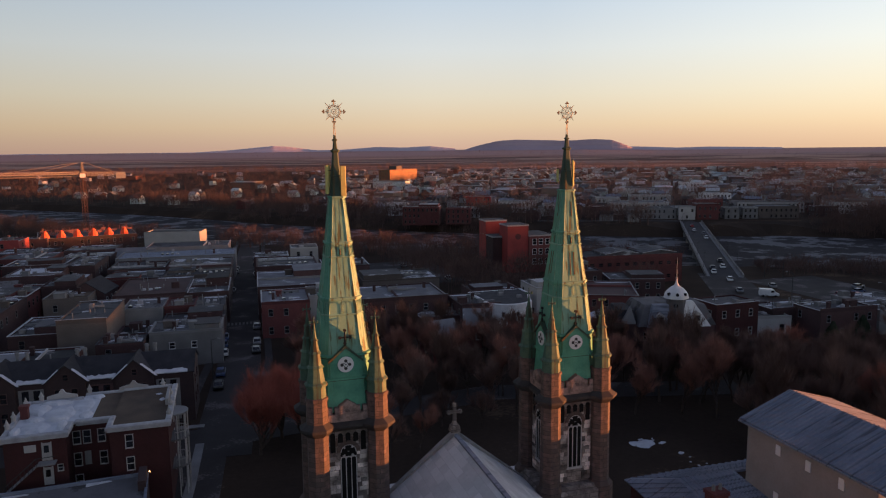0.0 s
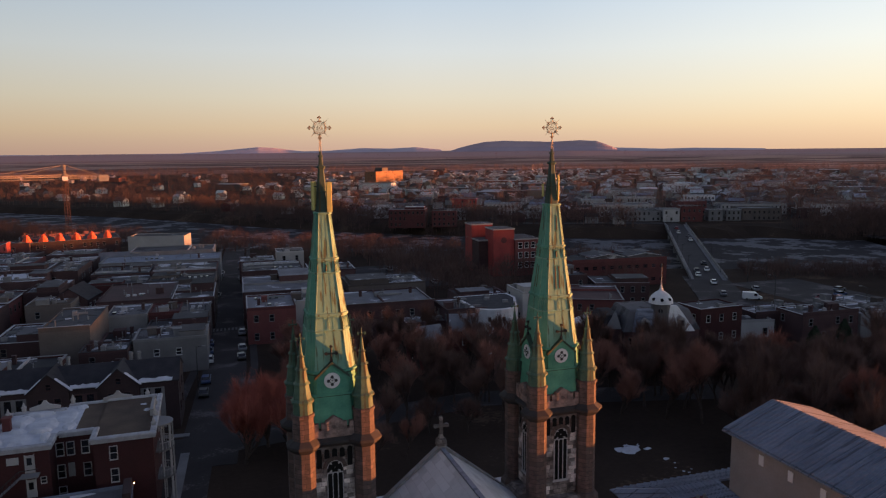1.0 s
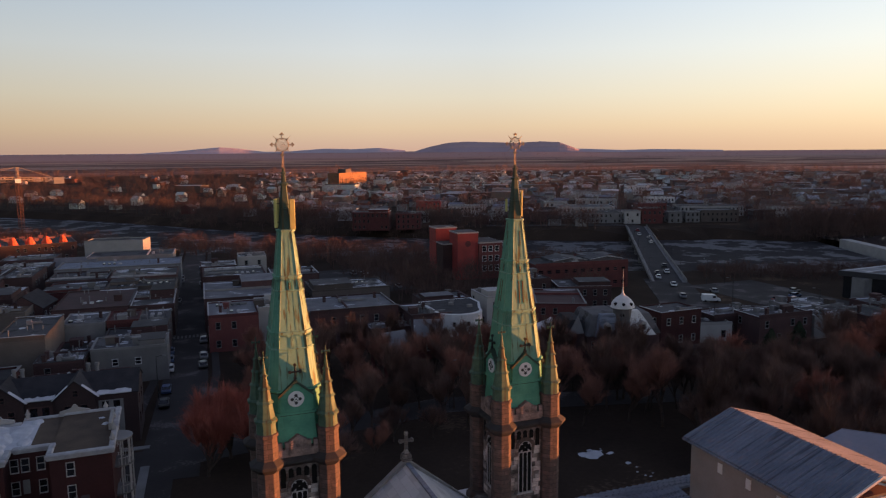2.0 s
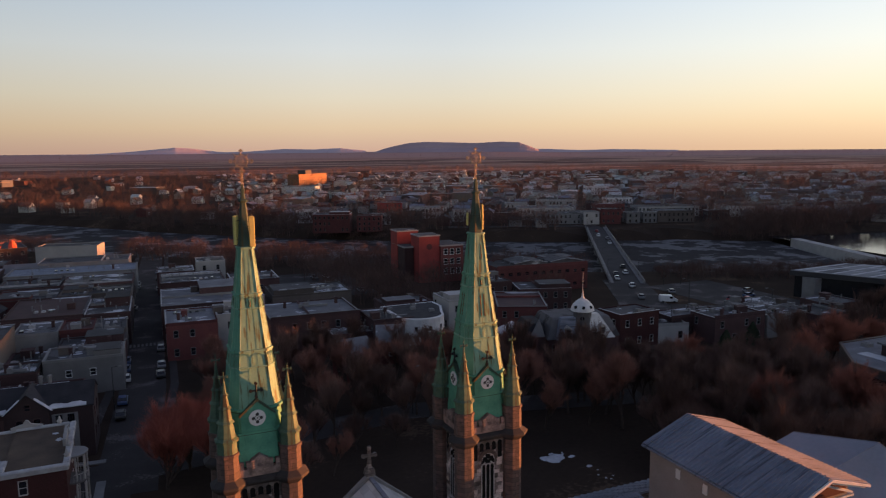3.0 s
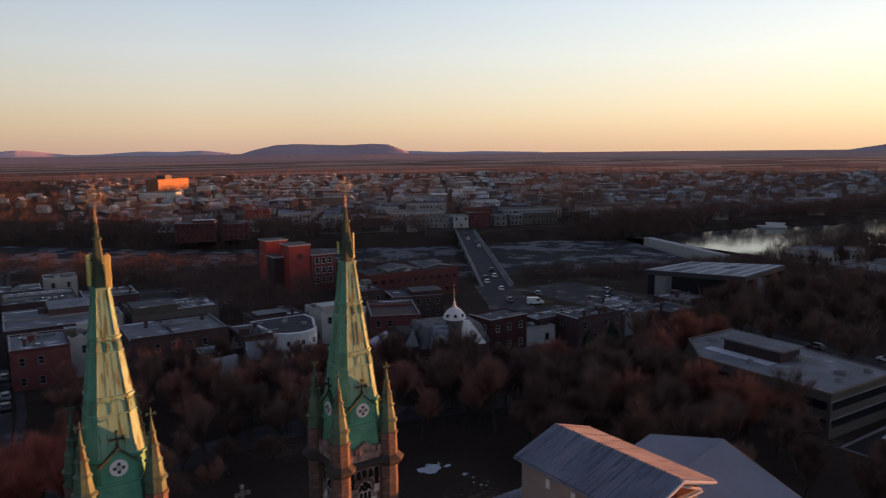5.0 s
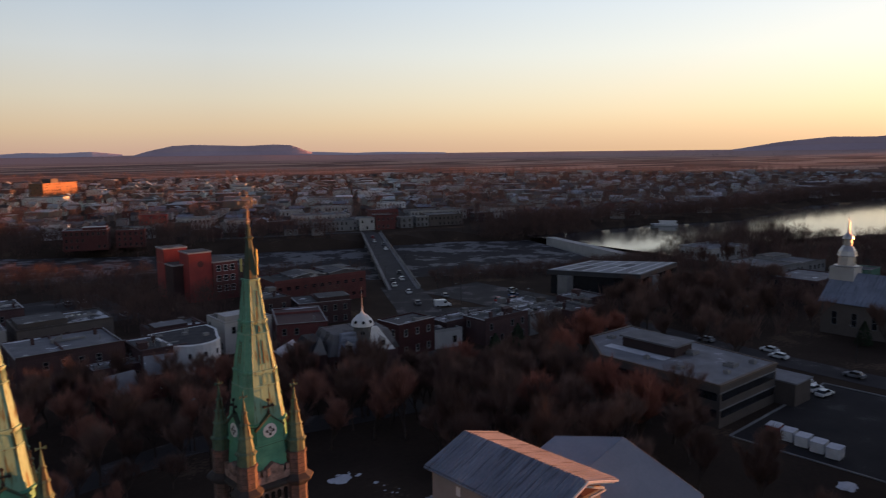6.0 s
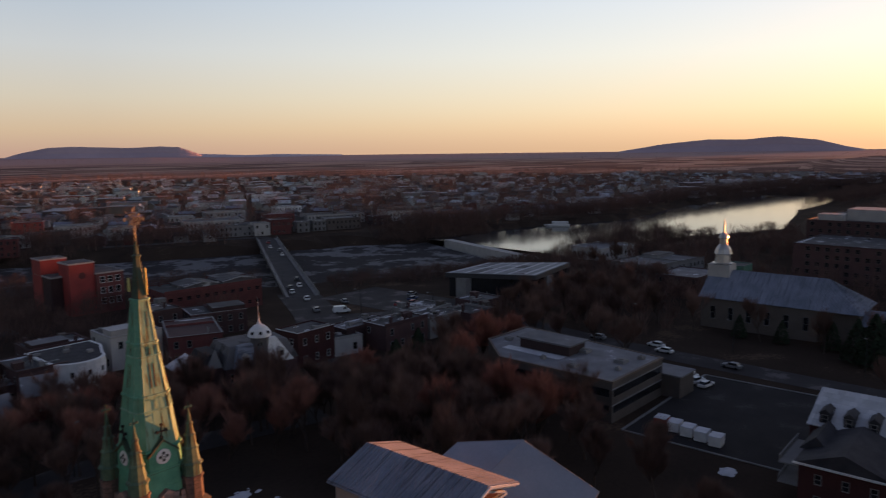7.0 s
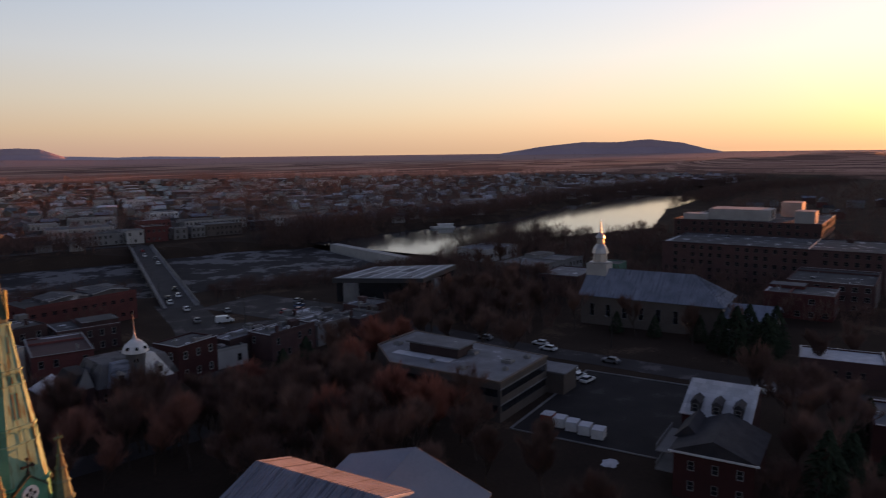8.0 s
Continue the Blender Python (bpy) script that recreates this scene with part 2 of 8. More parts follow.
PANEL_RED = mat("red_cladding", (0.31, 0.05, 0.046), (0.22, 0.038, 0.036), 0.7, 0.3, 5, 0.1)
ASPHALT = mat("asphalt", (0.055, 0.049, 0.049), (0.036, 0.032, 0.032), 0.9, 0.14, 2.5, 0.2, c3=(0.115, 0.10, 0.098), c3_at=0.76, spec=0.15)
CONCRETE = mat("concrete", (0.24, 0.235, 0.235), (0.16, 0.155, 0.155), 0.9, 0.3, 5, 0.2)
BARK = mat("bark", (0.085, 0.06, 0.05), (0.045, 0.035, 0.03), 0.95, 2, 12, 0.4)
TWIG = mat("bare_twigs", (0.20, 0.118, 0.097), (0.11, 0.07, 0.06), 0.95, 0.2, 2, 0.0, spec=0.1, vary=0.3)
TWIG_FAR = mat("dark_bare_twigs", (0.14, 0.085, 0.073), (0.08, 0.053, 0.047), 0.95, 0.2, 2, 0.0, spec=0.1)
TWIG_RED = mat("reddish_twigs", (0.33, 0.155, 0.118), (0.2, 0.098, 0.08), 0.95, 0.2, 2, 0.0, spec=0.1)
# reddish shoots, with the red of low sunlight painted into their colour
SHOOT = mat("sun_reddened_shoots", (0.42, 0.135, 0.10), (0.27, 0.085, 0.068), 0.95, 0.2, 2, 0.0, spec=0.1)
NEEDLE = mat("evergreen_needles", (0.045, 0.06, 0.035), (0.025, 0.035, 0.022), 0.95, 0.5, 4, 0.0, spec=0.1)
CAR_MATS = [mat("car_paint_" + n, c, tuple(v * 0.9 for v in c), 0.3, 1, 5, 0.0, spec=0.5) for n, c in
            (("white", (0.7, 0.7, 0.7)), ("black", (0.02, 0.02, 0.022)), ("grey", (0.18, 0.18, 0.19)), ("red", (0.3, 0.03, 0.03)), ("blue", (0.04, 0.07, 0.16)))]


# ---- mesh helpers ----
class Geo:
    """Collects vertices and faces for one mesh."""

    def __init__(self):
        self.v, self.f, self.m = [], [], []

    def face(self, pts, mi=0):
        k = len(self.v)
        self.v.extend(tuple(p) for p in pts)
        self.f.append(tuple(range(k, k + len(pts))))
        self.m.append(mi)

    def box(self, x0, y0, z0, x1, y1, z1, mi=0):
        k = len(self.v)
        self.v.extend([(x0, y0, z0), (x1, y0, z0), (x1, y1, z0), (x0, y1, z0), (x0, y0, z1), (x1, y0, z1), (x1, y1, z1), (x0, y1, z1)])
        for q in ((3, 2, 1, 0), (4, 5, 6, 7), (0, 1, 5, 4), (1, 2, 6, 5), (2, 3, 7, 6), (3, 0, 4, 7)):
            self.f.append(tuple(k + a for a in q))
            self.m.append(mi)
        return self

    def loft(self, rings, cap=True, mi=0):
        k, n = len(self.v), len(rings[0])
        for r in rings:
            self.v.extend(tuple(p) for p in r)
        for i in range(len(rings) - 1):
            for j in range(n):
                a, b = k + i * n + j, k + i * n + (j + 1) % n
                self.f.append((a, b, b + n, a + n))
                self.m.append(mi)
        if cap:
            self.f.append(tuple(k + j for j in reversed(range(n))))
            self.f.append(tuple(k + (len(rings) - 1) * n + j for j in range(n)))
            self.m.extend((mi, mi))
        return self

    def cyl(self, p, q, r0, r1, n=8, mi=0):
        p, q = Vector(p), Vector(q)
        d = (q - p)
        if d.length < 1e-6:
            return self
        d.normalize()
        u = d.orthogonal().normalized()
        w = d.cross(u)
        ring = lambda c, r: [c + (u * math.cos(2 * math.pi * i / n) + w * math.sin(2 * math.pi * i / n)) * r for i in range(n)]
        return self.loft([ring(p, r0), ring(q, r1)], True, mi)

    def mesh(self, name, *mats):
        me = bpy.data.meshes.new(name)
        me.from_pydata(self.v, [], self.f)
        for m in mats:
            me.materials.append(m)
        if len(mats) > 1:
            me.polygons.foreach_set("material_index", self.m)
        me.update()
        return me


def part(name, geo, material, parent=None, label="", m=None):
    """One mesh object under a thing or a part; geo may be a Geo or a finished mesh."""
    me = geo.mesh(name, *(material if isinstance(material, (list, tuple)) else [material])) if isinstance(geo, Geo) else geo
    ob = new(name, me)
    if parent:
        ob.parent = parent
    if m is not None:
        ob.matrix_basis = m
    if label:
        ob["label"] = label
    return ob


def parts(name, geo, material, parent, label="", m=None):
    """Every loose piece of geo as a part of its own."""
    root = list(range(len(geo.v)))

    def find(i):
        while root[i] != i:
            root[i] = root[root[i]]
            i = root[i]
        return i
    for f in geo.f:
        for a in f[1:]:
            root[find(a)] = find(f[0])
    piles = {}
    for f in geo.f:
        piles.setdefault(find(f[0]), []).append(f)
    made = []
    for fs in piles.values():
        g, at = Geo(), {}
        for f in fs:
            for a in f:
                if a not in at:
                    at[a] = len(g.v)
                    g.v.append(geo.v[a])
            g.f.append(tuple(at[a] for a in f))
        made.append(part(name, g, material, parent, label, m))
    return made


def thing(name, label, category, m=None, group="", kind=""):
    ob = new(name)
    if m is not None:
        ob.matrix_basis = m
    return tagged(ob, label, category, group, kind)


def ngon(cx, cy, z, r, n=8, ph=math.pi / 8):
    return [(cx + r * math.cos(2 * math.pi * i / n + ph), cy + r * math.sin(2 * math.pi * i / n + ph), z) for i in range(n)]


def chamfered(cx, cy, z, h, c):
    """A square of half width h with corners cut by c."""
    return [(cx + a, cy + b, z) for a, b in ((h, -h + c), (h, h - c), (h - c, h), (-h + c, h), (-h, h - c), (-h, -h + c), (-h + c, -h), (h - c, -h))]


# ---- ground, river, roads ----
RIVER = [(1500, -60, 45), (1150, 60, 42), (1000, 130, 38), (850, 158, 36), (657, 168, 42), (500, 145, 50), (400, 185, 46), (315, 194, 50), (260, 219, 64), (182, 250, 60), (104, 312, 48), (36, 362, 50),
         (-34, 428, 56), (-120, 535, 58), (-250, 650, 60), (-500, 820, 60), (-1000, 1100, 60), (-1800, 1500, 60)]


def river_at(x, y):
    """Signed distance to the bank: below zero in the water."""
    best = 1e9
    for (ax, ay, aw), (bx, by, bw) in zip(RIVER, RIVER[1:]):
        dx, dy = bx - ax, by - ay
        t = max(0.0, min(1.0, ((x - ax) * dx + (y - ay) * dy) / (dx * dx + dy * dy)))
        best = min(best, math.hypot(x - ax - t * dx, y - ay - t * dy) - aw - t * (bw - aw))
    return best


def ground_z(x, y):
    z = 0.0
    r = math.hypot(x, y)
    a = math.degrees(math.atan2(y, x))
    if r > 1100:
        # the plain climbs gently, less so to the east of the flat hill
        z += 36 * ((r - 1100) / 3700) ** 1.3 - 9 * min(1, max(0, (r - 2800) / 1900)) * min(1, max(0, (62 - a) / 6))
    if -60 < a < 12 and 1500 < r < 2700:
        # an unseen rise added to the south-east, shaped to shade parts of the town
        q = 0.174 * x + 0.985 * y
        step = lambda at, w: 1 / (1 + math.exp(max(-60, min(60, (at - q) / w))))
        # stepped so that its shadow reaches higher over some strips than others
        top = 21 - 8 * step(-14, 2) + 7 * step(32, 2) - 12 * step(52, 2) + 13 * step(86, 2.5) - 23 * step(236, 4) + 11 * step(287, 4) + 3 * step(330, 5) - 11 * step(500, 15)
        z += (19.1 + top + 1.0 * noise.noise((a * 0.7, 0, 3))) * math.sin(math.pi * (r - 1500) / 1200) ** 2 * min(1, (a + 60) / 8, (12 - a) / 4)
    d = river_at(x, y) if r < 2500 else 99
    if d < 14:
        k = min(1.0, (14 - d) / 18)
        z -= 8.5 * k * k * (3 - 2 * k)
    return z


def ground():
    g = Geo()
    rs = [0] + [12 * 1.045 ** i for i in range(0, 160) if 12 * 1.045 ** i < 4900] + [4900]
    n = 260
    for r in rs:
        for j in range(n):
            a = 2 * math.pi * j / n
            x, y = 60 + r * math.cos(a), 60 + r * math.sin(a)
            g.v.append((x, y, ground_z(x, y)))
    for i in range(len(rs) - 1):
        for j in range(n):
            a, b = i * n + j, i * n + (j + 1) % n
            g.f.append((a, b, b + n, a + n))
            g.m.append(0)
    m = mat("winter_ground", (0.060, 0.042, 0.031), (0.031, 0.023, 0.019), 0.95, 0.05, 1.2, 0.3, c3=(0.10, 0.068, 0.048), c3_at=0.80, spec=0.02)
    n_, l = m.node_tree.nodes, m.node_tree.links
    # strips of ploughed and stubble fields on the far plain
    tc = n_.new("ShaderNodeTexCoord")
    mp = n_.new("ShaderNodeMapping")
    mp.inputs["Rotation"].default_value[2] = radians(24)
    mp.inputs["Scale"].default_value = (0.0011, 0.010, 1)
    l.new(tc.outputs["Object"], mp.inputs[0])
    vor = n_.new("ShaderNodeTexVoronoi")
    vor.inputs["Scale"].default_value = 1.0
    l.new(mp.outputs[0], vor.inputs["Vector"])
    rp = n_.new("ShaderNodeValToRGB")
    els = rp.color_ramp.elements
    rp.color_ramp.interpolation = "CONSTANT"
    els[0].color, els[1].color = (0.29, 0.152, 0.115, 1), (0.50, 0.285, 0.21, 1)
    els[1].position = 0.35
    els.new(0.55).color = (0.18, 0.093, 0.075, 1)
    els.new(0.75).color = (0.40, 0.21, 0.155, 1)
    l.new(vor.outputs["Color"], rp.inputs[0])
    ln = n_.new("ShaderNodeVectorMath")
    ln.operation = "LENGTH"
    l.new(tc.outputs["Object"], ln.inputs[0])
    mr = n_.new("ShaderNodeMapRange")
    mr.inputs[1].default_value, mr.inputs[2].default_value = 1450, 1600
    l.new(ln.outputs["Value"], mr.inputs[0])
    mx = n_.new("ShaderNodeMix")
    mx.data_type = "RGBA"
    b = n_["Principled BSDF"]
    src = b.inputs["Base Color"].links[0].from_socket
    l.new(mr.outputs[0], mx.inputs[0]), l.new(src, mx.inputs[6]), l.new(rp.outputs[0], mx.inputs[7])
    # haze over the farthest plain, painted in as a mauve ground colour
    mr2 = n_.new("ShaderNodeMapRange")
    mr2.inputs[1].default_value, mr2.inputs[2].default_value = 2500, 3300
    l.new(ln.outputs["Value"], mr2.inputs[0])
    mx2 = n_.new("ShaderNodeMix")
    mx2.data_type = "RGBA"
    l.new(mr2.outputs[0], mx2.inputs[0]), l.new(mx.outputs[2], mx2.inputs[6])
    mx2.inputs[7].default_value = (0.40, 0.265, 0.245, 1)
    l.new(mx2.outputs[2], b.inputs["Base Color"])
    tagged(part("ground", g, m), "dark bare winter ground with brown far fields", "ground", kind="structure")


ground()


def ribbon(name, pts, width, z, material, label, thick=0.12, category="road"):
    """A road along points, on the ground."""
    g = Geo()
    dense = []
    for (ax, ay), (bx, by) in zip(pts, pts[1:]):
        k = max(1, int(math.hypot(bx - ax, by - ay) / 15))
        dense += [(ax + (bx - ax) * i / k, ay + (by - ay) * i / k) for i in range(k)]
    dense.append(pts[-1])
    rings = []
    for i, (x, y) in enumerate(dense):
        a, b = dense[max(0, i - 1)], dense[min(len(dense) - 1, i + 1)]
        d = Vector((b[0] - a[0], b[1] - a[1], 0)).normalized()
        s = Vector((-d.y, d.x, 0)) * width / 2
        zz = z + (ground_z(x, y) if math.hypot(x, y) > 1000 else 0)
        rings.append([(x + s.x, y + s.y, zz), (x - s.x, y - s.y, zz), (x - s.x, y - s.y, zz - thick - 0.5), (x + s.x, y + s.y, zz - thick - 0.5)])
    g.loft(rings)
    return tagged(part(name, g, material), label, category, kind="structure")


def water(name, z, pts, material, label):
    g = Geo()
    rings = []
    for i, (x, y, w) in enumerate(pts):
        a, b = pts[max(0, i - 1)], pts[min(len(pts) - 1, i + 1)]
        d = Vector((b[0] - a[0], b[1] - a[1], 0)).normalized()
        s = Vector((-d.y, d.x, 0)) * (w + 9)
        rings.append([(x + s.x, y + s.y, z), (x - s.x, y - s.y, z)])
    for r, q in zip(rings, rings[1:]):
        g.face([r[0], r[1], q[1], q[0]])
    tagged(part(name, g, material), label, "water", kind="structure")


def water_mat(name, rough, bump, scale, ice=None):
    m = mat(name, (0.035, 0.04, 0.048), (0.02, 0.024, 0.03), rough, 0.035, scale, bump, spec=0.5) if ice is None else mat(name, (0.052, 0.048, 0.05), (0.03, 0.028, 0.03), rough, 0.07, scale, bump, spec=0.08, c3=ice, c3_at=0.69)
    m.node_tree.nodes["Principled BSDF"].inputs["IOR"].default_value = 1.33
    return m


water("water_upstream", -2.8, RIVER[3:8], water_mat("calm_river_water", 0.08, 0.12, 0.6), "calm river reflecting the evening sky")
water("water_rapids", -5.6, [(300, 200, 50)] + RIVER[8:], water_mat("shallow_rapid_water", 0.85, 1.0, 0.3, (0.15, 0.147, 0.152)), "grey shallow rapids with rocks and ice")


# ---- far hills ----
def hill(name, label, a0, a1, dist, prof, material):
    """A range of hills: prof gives its height over the angle between a0 and a1 degrees (0 along +x)."""
    g = Geo()
    n = 70
    rings = []
    for i in range(n + 1):
        k = i / n
        a = radians(a0 + (a1 - a0) * k)
        h = 0.0
        for (ka, ha), (kb, hb) in zip(prof, prof[1:]):
            if ka <= k <= kb:
                h = ha + (hb - ha) * (k - ka) / (kb - ka)
        h += 1.1 * noise.noise((k * 40, a0, 0)) * min(1, h / 20) if h > 2 else 0
        c, s = math.cos(a), math.sin(a)
        o = (-17, -49)
        rings.append([(o[0] + c * (dist - 160), o[1] + s * (dist - 160), 10), (o[0] + c * (dist - 40), o[1] + s * (dist - 40), 30 + h * 0.45), (o[0] + c * dist, o[1] + s * dist, 32 + h), (o[0] + c * (dist + 150), o[1] + s * (dist + 150), 10)])
    for r, q in zip(rings, rings[1:]):
        for j in range(3):
            g.face([r[j], q[j], q[j + 1], r[j + 1]])
    tagged(part(name, g, material), label, "hill", kind="structure")


# distance haze is put into both hill colours, pale and mauve
HILL = mat("haze_tinted_hill", (0.48, 0.36, 0.385), (0.40, 0.30, 0.325), 0.95, 0.004, 0.05, 0.0)
HILL_FAR = mat("haze_paled_far_hill", (0.56, 0.46, 0.50), (0.48, 0.40, 0.44), 0.95, 0.004, 0.05, 0.0)
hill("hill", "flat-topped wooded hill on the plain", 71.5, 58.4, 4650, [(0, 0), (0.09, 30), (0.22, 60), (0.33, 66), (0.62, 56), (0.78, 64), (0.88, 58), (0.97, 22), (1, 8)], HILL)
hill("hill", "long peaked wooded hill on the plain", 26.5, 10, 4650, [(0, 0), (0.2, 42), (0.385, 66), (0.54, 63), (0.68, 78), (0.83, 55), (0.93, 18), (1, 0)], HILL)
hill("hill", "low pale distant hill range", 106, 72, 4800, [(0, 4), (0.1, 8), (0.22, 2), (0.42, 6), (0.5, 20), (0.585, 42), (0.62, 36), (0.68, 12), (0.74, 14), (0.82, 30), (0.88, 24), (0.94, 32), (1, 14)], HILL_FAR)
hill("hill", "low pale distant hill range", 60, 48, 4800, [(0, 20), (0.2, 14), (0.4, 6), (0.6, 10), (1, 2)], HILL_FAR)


# ---- cathedral ----
cathedral = thing("cathedral", "grey stone cathedral with two green copper spires", "church")
TY = 2.0            # the towers' centre line


def arch(cx, z0, z1, w, y0, y1, g, mi=0, n=8):
    """A round-headed slab from y0 to y1."""
    pts = [(cx - w / 2, z0)] + [(cx + w / 2, z0)] + [(cx + w / 2 * math.cos(math.pi * i / n), z1 - w / 2 + w / 2 * math.sin(math.pi * i / n)) for i in range(n + 1)]
    g.loft([[(x, y0, z) for x, z in pts], [(x, y1, z) for x, z in pts]], True, mi)


def arch_ring(cx, zc, r0, r1, y0, y1, g, n=9, mi=0):
    for i in range(n):
        a, b = math.pi * i / n, math.pi * (i + 0.92) / n
        pts = [(cx + r0 * math.cos(a), zc + r0 * math.sin(a)), (cx + r1 * math.cos(a), zc + r1 * math.sin(a)), (cx + r1 * math.cos(b), zc + r1 * math.sin(b)), (cx + r0 * math.cos(b), zc + r0 * math.sin(b))]
        g.loft([[(x, y0, z) for x, z in pts], [(x, y1, z) for x, z in pts]], True, mi)


def spin(k, cx):
    """The pose that turns a part from the tower's south face to its k-th face."""
    return Matrix.Translation((cx, TY, 0)) @ pose(0, 0, 0, 0, 0, 90 * k)


TURRET = [(a * 2.15, b * 2.15) for a in (-1, 1) for b in (-1, 1)]


def tower_meshes():
    """Shared meshes of one tower, about its own axis."""
    d = {}
    g = Geo()
    h = 2.05
    g.box(-h, -h, 0, h, h, 25.2)

    g.loft([chamfered(0, 0, 0, 3.2, 0.6), chamfered(0, 0, 18.2, 3.1, 0.6), chamfered(0, 0, 18.6, 2.7, 0.5)])
    d["body"] = g.mesh("tower", STONE)
    g = Geo()
    g.loft([ngon(0, 0, 0, 1.25), ngon(0, 0, 14, 1.2), ngon(0, 0, 18.4, 1.12), ngon(0, 0, 18.8, 0.80), ngon(0, 0, 25.3, 0.78)])
    d["shaft"] = g.mesh("turret_shaft", ASHLAR)
    g = Geo()
    ring = lambda o, z: chamfered(0, 0, z, o, 0.6)
    g.loft([ring(2.15, 25.25), ring(2.5, 25.5), ring(2.62, 25.62), ring(2.62, 25.8), ring(2.1, 26.05)])
    d["cornice"] = g.mesh("cornice", LEDGE)
    g = Geo()
    g.loft([ngon(0, 0, 25.2, 0.82), ngon(0, 0, 25.5, 1.15), ngon(0, 0, 25.64, 1.28), ngon(0, 0, 25.82, 1.28), ngon(0, 0, 26.12, 0.80)])
    d["turret_cornice"] = g.mesh("turret_cornice", LEDGE)
    g = Geo()
    g.loft([ngon(0, 0, 26.0, 0.80), ngon(0, 0, 27.7, 0.76), ngon(0, 0, 27.75, 0.84), ngon(0, 0, 27.95, 0.84), ngon(0, 0, 28.0, 0.7)])
    d["turret"] = g.mesh("turret", ASHLAR)
    g = Geo()
    g.loft([ngon(0, 0, 27.9, 0.72), ngon(0, 0, 28.75, 0.68), ngon(0, 0, 28.8, 0.82), ngon(0, 0, 28.95, 0.84), ngon(0, 0, 29.1, 0.66), ngon(0, 0, 30.1, 0.50), ngon(0, 0, 30.13, 0.62), ngon(0, 0, 30.3, 0.46),
            ngon(0, 0, 31.1, 0.35), ngon(0, 0, 31.13, 0.46), ngon(0, 0, 31.3, 0.31), ngon(0, 0, 32.0, 0.20), ngon(0, 0, 32.03, 0.29), ngon(0, 0, 32.18, 0.16), ngon(0, 0, 33.1, 0.05)])
    d["pinnacle"] = g.mesh("pinnacle", COPPER_DARK)
    g = Geo()
    g.cyl((0, 0, 33.0), (0, 0, 33.75), 0.045, 0.03, 6)
    g.box(-0.26, -0.035, 33.28, 0.26, 0.035, 33.36)
    g.box(-0.035, -0.2, 33.28, 0.035, 0.2, 33.36)
    for a in (-0.26, 0.26):
        g.box(a - 0.05, -0.05, 33.22, a + 0.05, 0.05, 33.42)
    d["pinnacle_cross"] = g.mesh("finial", COPPER_DARK)
    # parapet between the turrets with a carved tablet
    g = Geo()
    g.box(-1.4, -2.35, 26.0, 1.4, -2.0, 26.55)
    for i in range(6):
        x = -1.25 + 0.5 * i
        if abs(x) > 0.7:
            g.box(x - 0.16, -2.32, 26.55, x + 0.16, -2.03, 27.05)
    g.loft([[(x, y, z) for x, z in ((-0.62, 26.5), (0.62, 26.5), (0.62, 27.15), (0.36, 27.3), (0.2, 27.42), (0, 27.55), (-0.2, 27.42), (-0.36, 27.3), (-0.62, 27.15))] for y in (-2.42, -2.0)])
    for i in range(16):
        a, b = -0.45 + 0.3 * (i % 4), 26.62 + 0.17 * (i // 4)
        g.box(a - 0.08, -2.47, b - 0.05, a + 0.08 + 0.03 * (i % 3), -2.42, b + 0.06)
    d["parapet"] = g.mesh("parapet", CARVED)
    # copper drum, its string course, the gabled clock dormers
    g = Geo()
    g.loft([chamfered(0, 0, 26.6, 1.98, 0.62), chamfered(0, 0, 27.5, 1.96, 0.62), chamfered(0, 0, 28.9, 1.86, 0.60), chamfered(0, 0, 28.92, 1.98, 0.62), chamfered(0, 0, 29.08, 1.98, 0.62), chamfered(0, 0, 29.1, 1.84, 0.58),
            chamfered(0, 0, 30.55, 1.80, 0.58), chamfered(0, 0, 30.58, 1.93, 0.62), chamfered(0, 0, 30.72, 1.93, 0.62), chamfered(0, 0, 30.74, 1.78, 0.58)])
    for z in (27.55, 27.98, 28.42):
        g.loft([chamfered(0, 0, z, 1.975 - (z - 27.5) * 0.07, 0.62), chamfered(0, 0, z + 0.04, 1.975 - (z - 27.5) * 0.07, 0.62)])
    g.loft([chamfered(0, 0, 28.84, 1.885, 0.61), chamfered(0, 0, 28.92, 1.885, 0.61)], True, 1)
    g.loft([chamfered(0, 0, 30.46, 1.83, 0.6), chamfered(0, 0, 30.57, 1.83, 0.6)], True, 1)
    d["drum"] = g.mesh("drum", COPPER, COPPER_TIP)
    g = Geo()
    g.loft([[(x, y, z) for x, z in ((-1.12, 29.1), (1.12, 29.1), (1.12, 30.3), (0, 31.3), (-1.12, 30.3))] for y in (-1.98, -1.2)])
    for sx in (-1, 1):
        g.loft([[(sx * a, y, z) for a, z in ((-0.04, 31.28), (1.24, 30.2), (1.24, 30.36), (-0.04, 31.46))] for y in (-2.12, -1.2)], True, 1)
    d["dormer"] = g.mesh("dormer", COPPER, COPPER_TIP)
    g = Geo()
    g.cyl((0, -2.0, 30.05), (0, -2.06, 30.05), 0.58, 0.56, 24)
    d["clock"] = g.mesh("clock_face", WHITE)
    g = Geo()
    for k in range(8):
        a = k * math.pi / 4
        r = 0.27 if k % 2 == 0 else 0.17
        g.cyl((r * math.cos(a), -2.055, 30.05 + r * math.sin(a)), (r * math.cos(a), -2.085, 30.05 + r * math.sin(a)), 0.125 if k % 2 == 0 else 0.045, 0.12 if k % 2 == 0 else 0.04, 10)
    g.cyl((0, -2.055, 30.05), (0, -2.09, 30.05), 0.06, 0.05, 10)
    d["rosette"] = g.mesh("rosette", IRON)
